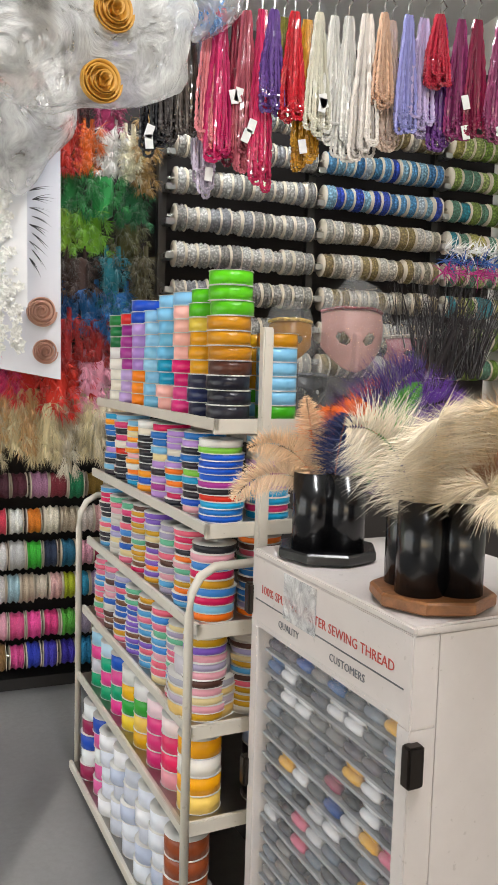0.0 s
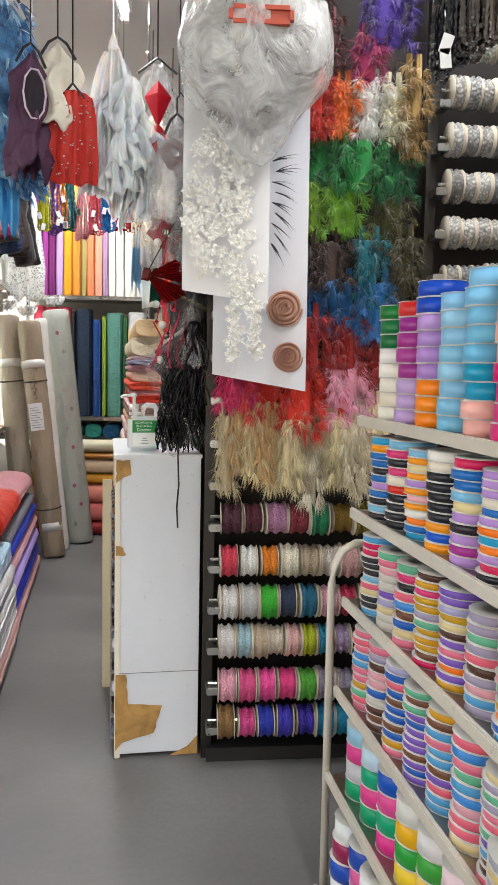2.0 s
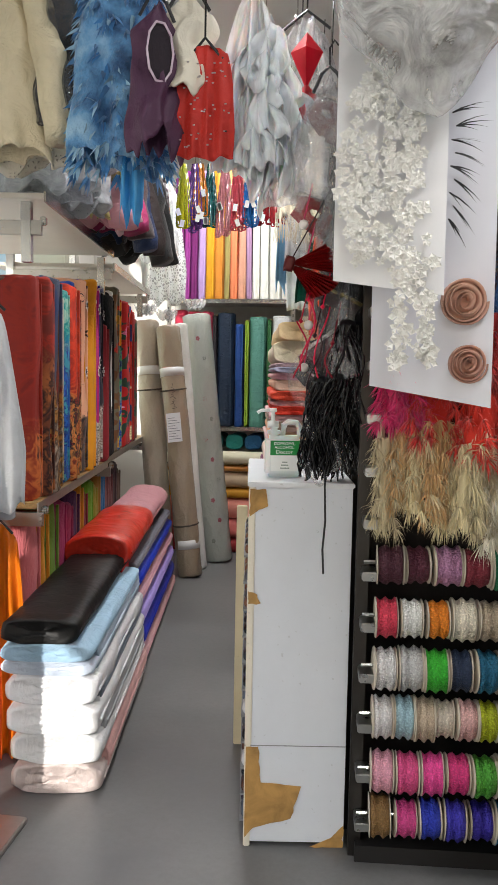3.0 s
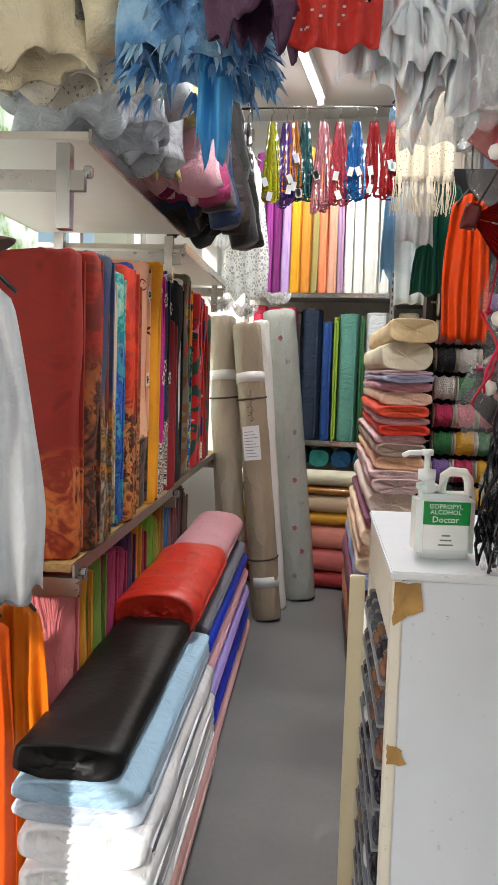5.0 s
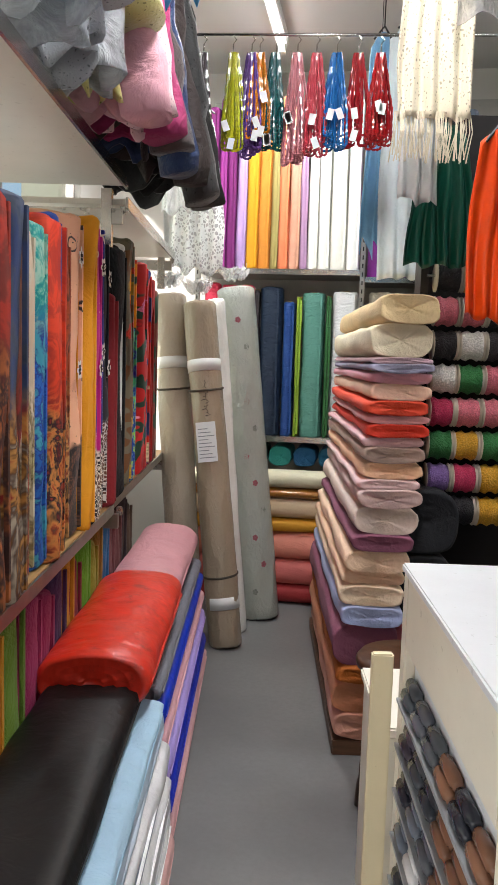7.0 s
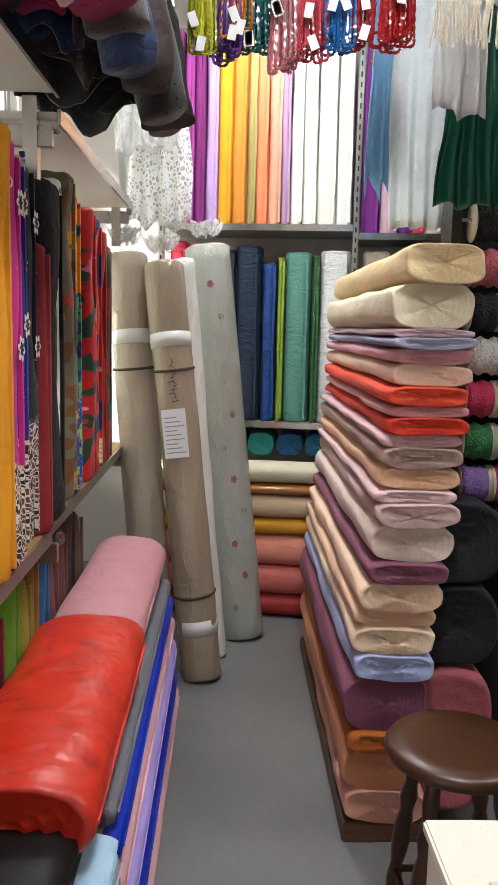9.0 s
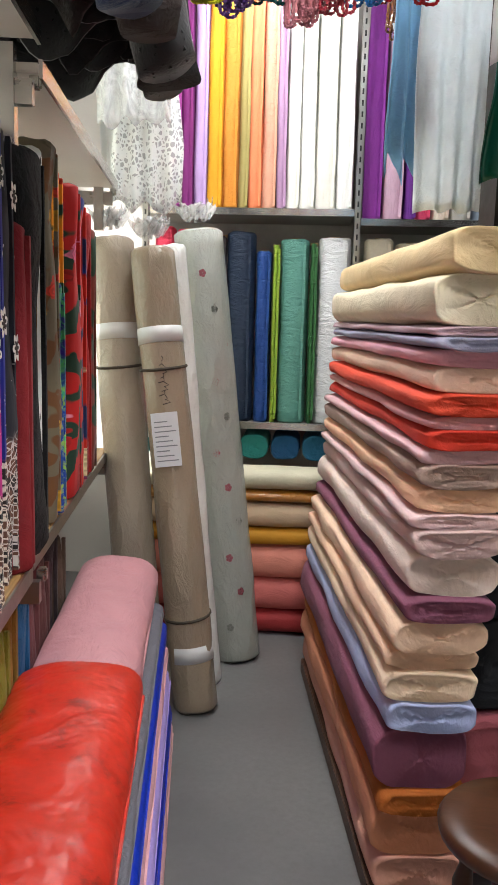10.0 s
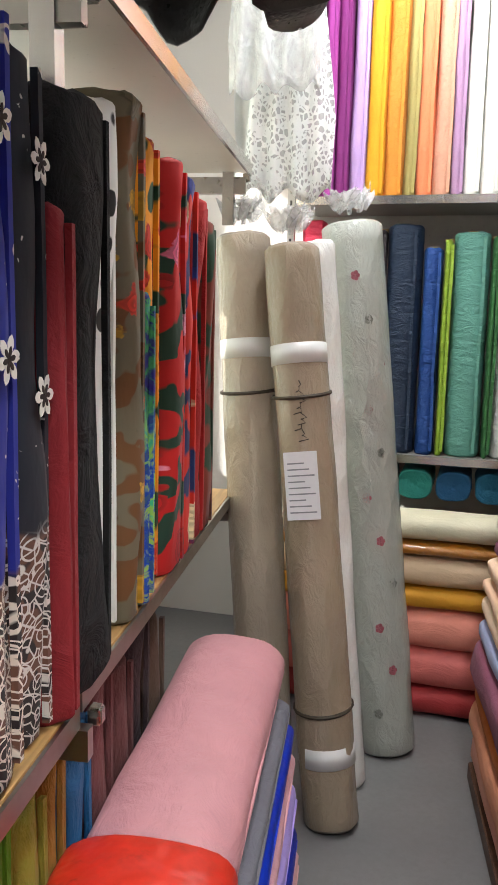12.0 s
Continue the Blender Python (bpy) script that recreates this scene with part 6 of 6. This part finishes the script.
for _x, _z in ((1.25, 1.72), (1.24, 1.83), (1.26, 1.55), (1.25, 1.43), (1.3, 1.33)):
    _t = thing("pompom", pose(_x, 3.8, _z), "small white bead on a cord by the masks", "bead", "white beads")
    part("bead", lathe(B(), [(0, -0.014), (0.01, -0.01), (0.014, 0), (0.01, 0.01), (0, 0.014)], 14), plain("e6e0da", 0.4), _t, smooth=True)
    part("cord", tube(B(), [(0, 0, 0.01), (0.02, 0.04, 0.12)], 0.002, 5), plain("c02858", 0.5), _t)


def garment(m, w, h, mat, label, folds=4, depth=0.03, seed=0.0, flare=1.15, top=0.45, ragged=0.03, name="hanging_garment", group="", hanger=True, up=0.0):
    t = thing(name, m, label, "garment", group)
    part("cloth", drape(B(), w, h, folds + 1, depth * 0.6, 36, 24, seed, flare, top, ragged * 0.5), mat, t, smooth=True)
    if hanger:
        part("hanger", tube(B(), [(-w * 0.3, 0, -0.04), (0, 0, 0.02), (w * 0.3, 0, -0.04)], 0.005, 6), plain("1c1c20", 0.4), t, "thin hanger")
        part("hook", tube(B(), [(0, 0, 0.02), (0, 0, 0.06), (0.012, 0, 0.085), (0.024, 0, 0.07)] if not up else [(0, 0, 0.02), (0, 0, up)], 0.003, 6), chrome("3a3a3c", 0.3), t)
    return t


# clothes over the shelf edge
for _u, _v, _w0, _w1, _h, _mat, _lb, _sl in (
        (-0.02, -1.98, 0.26, 0.32, 0.74, cloth("e0d3b2", 0.8, 0.2, 0.8), "cream ribbed blouse hanging over the shelf", 0.62),
        (0.02, -1.83, 0.26, 0.36, 0.72, lace("d6cfbe", 40, 0.3), "ivory lace blouse hanging over the shelf", 0.5),
        (0.08, -1.68, 0.22, 0.3, 0.6, cloth("cfc8b6", 0.8, 0.2, 1.0), "ivory embroidered top hanging over the shelf", 0.45),
        (-0.02, -1.48, 0.28, 0.42, 0.72, wrap("b9bec6", 0.75, 0.25, 10.0), "grey lace garment in a clear bag over the shelf", 0),
        (-0.03, -1.33, 0.28, 0.42, 0.73, lace("a4a8ae", 60, 0.3), "grey lace dress hanging over the shelf", 0.55),
        (0.0, -1.17, 0.26, 0.36, 0.76, wrap("c2c4c8", 0.7, 0.25, 10.0), "silver garment in a clear bag over the shelf", 0),
        (0.0, -1.06, 0.24, 0.3, 0.7, lace("cfc47c", 40, 0.3), "pale yellow lace top hanging over the shelf", 0.5),
        (0.0, -0.95, 0.26, 0.32, 0.78, cloth("dda4b0", 0.7, 0.2, 0.8), "pale pink blouse hanging over the shelf", 0.7),
        (0.0, -0.83, 0.26, 0.34, 0.78, lace("e0b8c0", 50, 0.3), "pink lace blouse hanging over the shelf", 0.66),
        (0.02, -0.71, 0.24, 0.3, 0.78, cloth("a42c64", 0.7, 0.2, 0.8), "magenta blouse hanging over the shelf", 0.68),
        (0.03, -0.6, 0.24, 0.32, 0.8, lace("3a2c2c", 40, 0.35), "dark brown lace blouse hanging over the shelf", 0.7),
        (0.05, -0.48, 0.26, 0.32, 0.8, cloth("16305c", 0.5, 0.2, 0.9), "navy beaded blouse hanging over the shelf", 0.74),
        (0.06, -0.36, 0.26, 0.34, 0.8, cloth("2a1c1a", 0.7, 0.2, 0.9), "dark brown blouse hanging over the shelf", 0.74),
        (0.08, -0.22, 0.28, 0.36, 0.78, lace("0b0b0e", 40, 0.35), "black lace blouse hanging over the shelf", 0.76),
        (0.08, -0.05, 0.28, 0.36, 0.78, cloth("0a0a0d", 0.8, 0.2, 0.9), "black blouse hanging over the shelf", 0.74),
        (0.08, 0.12, 0.28, 0.34, 0.76, lace("101014", 40, 0.35), "black lace blouse hanging over the shelf", 0.72)):
    blouse(L(_u, _v, 2.8, 0, 0, rng.uniform(-12, 12)), _w0, _w1, min(_h, 0.71), _mat, _lb, _sl, rng.random() * 9)
garment(L(0.17, 1.25, 2.75), 0.26, 0.85, lace("e4e6e4", 26, 0.14), "white guipure lace panel hanging at the corner", 3, 0.04, 2.0, 1.1, 0.5, 0.09, "lace_panel")
garment(L(0.1, 1.33, 2.8), 0.24, 0.8, cloth("dcdedc", 0.7), "white cloth hanging behind the lace", 3, 0.04, 5.0, 1.0, 0.6, 0.03, "hanging_cloth")
garment(L(0.13, 1.12, 2.8), 0.26, 0.62, wrap("e8eaea", 0.5, 0.2, 8.0), "clear bag with white lace hanging at the corner", 3, 0.04, 7.0, 1.1, 0.5, 0.05, "lace_panel")
# clothes on the line above the aisle's mouth
_line = thing("hanging_rail", pose(0.2, 3.8, 2.72), "wire line for clothes above the aisle", "rail")
part("bar", tube(B(), [(-0.2, 0, 0), (1.1, 0.05, 0)], 0.004, 6), chrome(), _line)
for _s in (-0.1, 1.0):
    part("wire", tube(B(), [(_s, 0.02, 0), (_s, 0.02, 0.58)], 0.003, 5), chrome(), _line)
_tie = Nodes("blue_fur")
_tie.bump(_tie.noise(30, 4), 0.8, 0.02)
_tie.done(_tie.ramp(_tie.noise(9, 4), [(0.35, C("24507c")), (0.5, C("5c94c4")), (0.65, C("94bcd8"))]), 0.7, Sheen_Weight=0.4)
_bd = blouse(pose(0.66, 3.96, 2.72, 0, 0, 10), 0.2, 0.3, 0.68, _tie.m, "fluffy blue dress with ragged ruffles above the aisle", 0, 1.0, 0.12, 5, "")
_bm, _bm2 = B(), B()
for _k in range(420):
    _q, _a = rng.random(), rng.random() * 6.283
    _p = (math.cos(_a) * (0.1 + 0.05 * _q), math.sin(_a) * (0.03 + 0.05 * _q), -0.05 - 0.66 * _q)
    blades(_bm if _k % 3 else _bm2, _p, (math.cos(_a) * 0.7, math.sin(_a) * 0.7, -0.8), 3, 0.06, 0.01, 0.4, rng, 0.5)
part("ruffle", _bm, strand("3f7fb8", 0.4), _bd, "ragged blue ruffles")["kind"] = "stuff"
part("pale_ruffle", _bm2, strand("9cc4dc", 0.3), _bd, "ragged pale blue ruffles")["kind"] = "stuff"
part("lining", drape(B(), 0.09, 0.34, 2, 0.02, 14, 16, 2.0, 0.8, 0.5, 0.06), satin("5a9fd4", 0.35), _bd, "smooth sky-blue satin tail", True).location = (0.04, -0.05, -0.5)
blouse(pose(0.5, 4.05, 2.68, 0, 0, 25), 0.2, 0.24, 0.5, wrap("4a4c52", 0.7, 0.15), "dark garment in a clear bag above the aisle", 0, 4.0, 0.1, 5, "")
_wc = blouse(pose(0.815, 3.8, 2.45, 0, 0, 35), 0.13, 0.15, 0.4, cloth("4a2444", 0.6, 0.2, 0.5), "plum waistcoat with pale stitching above the aisle", 0, 2.0, 0.07, 4, "", 0.27)
# solid dark disc: the shade inside the sleeve opening is put in as colour
part("armhole", lathe(B(), [(0.0, 0.004), (0.034, 0.002), (0.038, -0.004), (0.0, -0.004)], 24, pose(-0.012, -0.05, -0.16, 90, 0, 0) @ Matrix.Diagonal((1, 2.1, 1, 1))), cloth("1c0e1c"), _wc, "dark disc in place of the shaded sleeve opening")
part("stitching", tube(B(), [(-0.012 + 0.039 * math.cos(a / 5 * math.pi), -0.056, -0.16 + 0.082 * math.sin(a / 5 * math.pi)) for a in range(11)], 0.0035, 6), plain("c8b4c4", 0.6), _wc, "pale stitched edge")
blouse(pose(0.89, 3.87, 2.5, 0, 0, 10), 0.15, 0.17, 0.28, cloth("e2dccb", 0.7, 0.2, 0.5), "cream padded top hanging above the aisle", 0, 6.0, 0.12, 3, "", 0.22)
_sk = garment(pose(0.95, 3.815, 2.33), 0.17, 0.31, cloth("c4281a", 0.6), "red skirt with silver sequins hanging above the aisle", 3, 0.015, 3.0, 1.0, 0.8, 0.01, up=0.39)
_bm = B()
for _k in range(46):
    box(_bm, -0.003, 0.003, -0.002, 0.0, -0.002, 0.002, 0, pose(rng.uniform(-0.075, 0.075), -0.02, -rng.uniform(0.05, 0.29)))
part("sequin_scatter", _bm, chrome("e8e0e0", 0.2), _sk)["kind"] = "stuff"
for _k in range(3):
    _vl = thing("tulle_veil", pose(1.075 + 0.012 * _k, 3.9 + 0.05 * _k, 2.52 - 0.03 * _k, 0, 0, 14 * _k), "white tulle veil hanging above the aisle", "veil", "tulle veils")
    part("net", drape(B(), 0.2, 0.5 - 0.04 * _k, 5, 0.04, 44, 26, _k * 3.1, 1.2, 0.25, 0.07), tulle(), _vl, smooth=True)
    part("gather", lathe(B(), [(0.004, 0.03), (0.012, 0.01), (0.02, -0.02), (0.012, -0.03)], 12), tulle("f8f8fa", 0.9), _vl, smooth=True)
    for _q in range(5):
        _fl = part("flounce", drape(B(), 0.11, 0.12, 3, 0.03, 18, 8, _q * 1.7 + _k, 1.4, 0.5, 0.05), tulle(), _vl, smooth=True)
        _fl.matrix_local = pose(rng.uniform(-0.08, 0.08), -0.03, -0.12 - 0.07 * _q, 0, rng.uniform(-25, 25), rng.uniform(-30, 30))
    part("wire", tube(B(), [(0, 0, 0.02), (0, 0, 0.2 + 0.03 * _k)], 0.002, 5), chrome(), _vl)
_t = thing("pennant", pose(1.22, 4.05, 2.45), "red paper bow hanging above the cabinet", "bow")
_bm = B()
for _k in (0, 1):
    lathe(_bm, [(0, 0), (0.05, -0.06), (0.005, -0.16)], 4, pose(0, 0, -0.15 * _k))
part("bow", _bm, satin("c8283a", 0.4), _t)
garment(pose(1.2, 4.3, 2.6), 0.26, 0.62, wrap("f0f0f0", 0.4, 0.15, 10.0), "clear bag with white goods hanging above the cabinet", 3, 0.05, 8.0, 1.1, 0.5, 0.04, up=0.7)
# scarves over the cloth stack
garment(pose(0.94, 6.62, 2.85, 0, 0, 30), 0.16, 0.92, cloth("7fb2d8", 0.5), "light blue scarf hanging over the stack", 2, 0.03, 1.0, 1.0, 0.7, 0.1, "scarf", "scarves", up=0.45)
garment(pose(1.06, 6.5, 2.85, 0, 0, 10), 0.22, 1.05, cloth("dfeaee", 0.6), "pale white-blue cloth hanging over the stack", 3, 0.02, 4.0, 1.0, 0.9, 0.02, "scarf", "scarves", up=0.45)
garment(pose(1.17, 6.0, 2.3, 0, 0, 10), 0.22, 0.5, satin("0c4a3c", 0.3), "dark green satin cloth hanging over the stack", 4, 0.03, 2.0, 1.15, 0.6, 0.03, "scarf", "scarves", up=1.0)
garment(pose(1.07, 5.75, 2.4, 0, 0, 10), 0.13, 0.42, cloth("e0e2e2"), "white cloth hanging over the stack", 2, 0.03, 6.0, 1.0, 0.7, 0.03, "scarf", "scarves", up=0.9)
_cs = garment(pose(1.09, 5.5, 2.75, 0, 0, 5), 0.22, 0.58, lace("d6cbb2", 45, 0.28), "cream crochet scarf with a fringe", 3, 0.03, 5.0, 1.0, 0.8, 0.02, "scarf", "scarves", up=0.16)
_bm = B()
for _k in range(60):
    _x = -0.11 + 0.22 * _k / 59
    tube(_bm, [(_x, 0, -0.56), (_x + rng.uniform(-0.01, 0.01), -0.01, -0.62), (_x + rng.uniform(-0.015, 0.015), 0, -0.68 - rng.random() * 0.03)], 0.002, 4)
part("fringe", _bm, cloth("d6cbb2"), _cs, "knotted cream fringe")["kind"] = "stuff"
garment(pose(1.25, 5.15, 2.05, 0, 0, 8), 0.15, 0.48, satin("d4521c", 0.3), "bright orange satin cloth hanging", 3, 0.02, 3.0, 1.0, 0.8, 0.02, "scarf", "scarves", up=1.26)
_line = thing("hanging_rail", pose(1.1, 5.0, 2.9), "steel rail for scarves above the stack", "rail")
part("bar", tube(B(), [(0, 0, 0), (0, 1.8, 0)], 0.006, 8), chrome(), _line)
for _s in (0.1, 1.7):
    part("wire", tube(B(), [(0, _s, 0), (0, _s, 0.4)], 0.003, 5), chrome(), _line)

# ---- clothes stand by the entrance ----
CS = thing("clothes_stand", pose(0.3, 3.74, 0), "chrome clothes stand by the entrance", "clothes stand")
for _x, _y in ((0.0, 0.0), (-0.12, -0.14)):
    part("pole", tube(B(), [(_x, _y, 0.0), (_x, _y, 2.6)], 0.016, 12), chrome(), CS, smooth=True)
part("crossbar", tube(B(), [(0.0, 0.0, 1.62), (-0.12, -0.14, 1.62)], 0.01, 8), chrome(), CS, smooth=True)
part("foot", box(B(), -0.25, 0.12, -0.2, 0.05, 0.0, 0.02, 0.004), chrome("b8b6b0", 0.4), CS)
garment(pose(0.33, 3.7, 1.62, 0, 0, 30), 0.22, 0.62, cloth("dfe2e6"), "white shirt hanging on the clothes stand", 3, 0.04, 2.0, 1.1, 0.5, 0.06)
garment(pose(0.29, 3.78, 1.6, 0, 0, 50), 0.2, 0.66, cloth("bcbfca"), "pale grey shirt hanging on the clothes stand", 3, 0.04, 7.0, 1.1, 0.5, 0.05)
for _k, _c in enumerate(("d4681c", "c85a18", "cc7424")):
    garment(pose(0.07 + 0.055 * _k, 3.97 + 0.07 * _k, 0.88, 0, 0, 20), 0.17, 0.84, satin(_c, 0.4), "orange cloth hanging low on the stand", 3, 0.03, _k * 2.0, 1.05, 0.8, 0.02, "hanging_cloth", "orange cloths")
_n = Nodes("barber_stripes")
_zz = _n.node("ShaderNodeSeparateXYZ", Vector=_n.co)
_f = _n.math("FRACT", _n.math("ADD", _n.math("MULTIPLY", _zz.outputs["Z"], 5.0), _n.math("MULTIPLY", _zz.outputs["X"], 8.0)))
_n.done(_n.ramp(_f, [(0.0, C("dfe6ee")), (0.33, C("d0583c")), (0.66, C("4c86b8"))], "CONSTANT"), 0.35)
_t = thing("striped_roll", pose(0.2, 3.62, 0.0), "striped plastic-wrapped roll standing by the entrance", "roll")
part("roll", pillow(B(), 0.11, 0.11, 0.85, 3.0, 24, 10, 2.0, 0.004, 2), _n.m, _t, smooth=True)
HT = thing("hat", pose(0.26, 3.66, 1.66, 8, -14, 0), "brown straw hat hanging on the stand", "hat")
part("crown", lathe(B(), [(0.075, 0.0), (0.075, 0.05), (0.06, 0.095), (0.03, 0.105), (0, 0.104)], 24), cloth("6a4a44", 0.8), HT, smooth=True)
part("brim", lathe(B(), [(0.07, 0.0), (0.14, -0.03), (0.145, -0.026), (0.072, 0.006)], 30), cloth("7a5850", 0.8), HT, smooth=True)
HB = thing("handbag", pose(0.3, 3.6, 1.3, 0, 0, 25), "small pink handbag with floral flap on the stand", "handbag")
part("pouch", box(B(), -0.06, 0.06, -0.025, 0.025, 0.0, 0.12, 0.015), satin("9c2c64", 0.4), HB)
part("flap", box(B(), -0.063, 0.063, -0.029, 0.0, 0.075, 0.125, 0.008), floral("c87a3c", ("c02c3c", "e0b040", "d06080"), 40.0), HB)
part("strap", tube(B(), [(-0.055, 0, 0.11), (-0.03, 0, 0.25), (0, 0.02, 0.32), (0.03, 0, 0.25), (0.055, 0, 0.11)], 0.005, 6), plain("5a3c34", 0.6), HB)
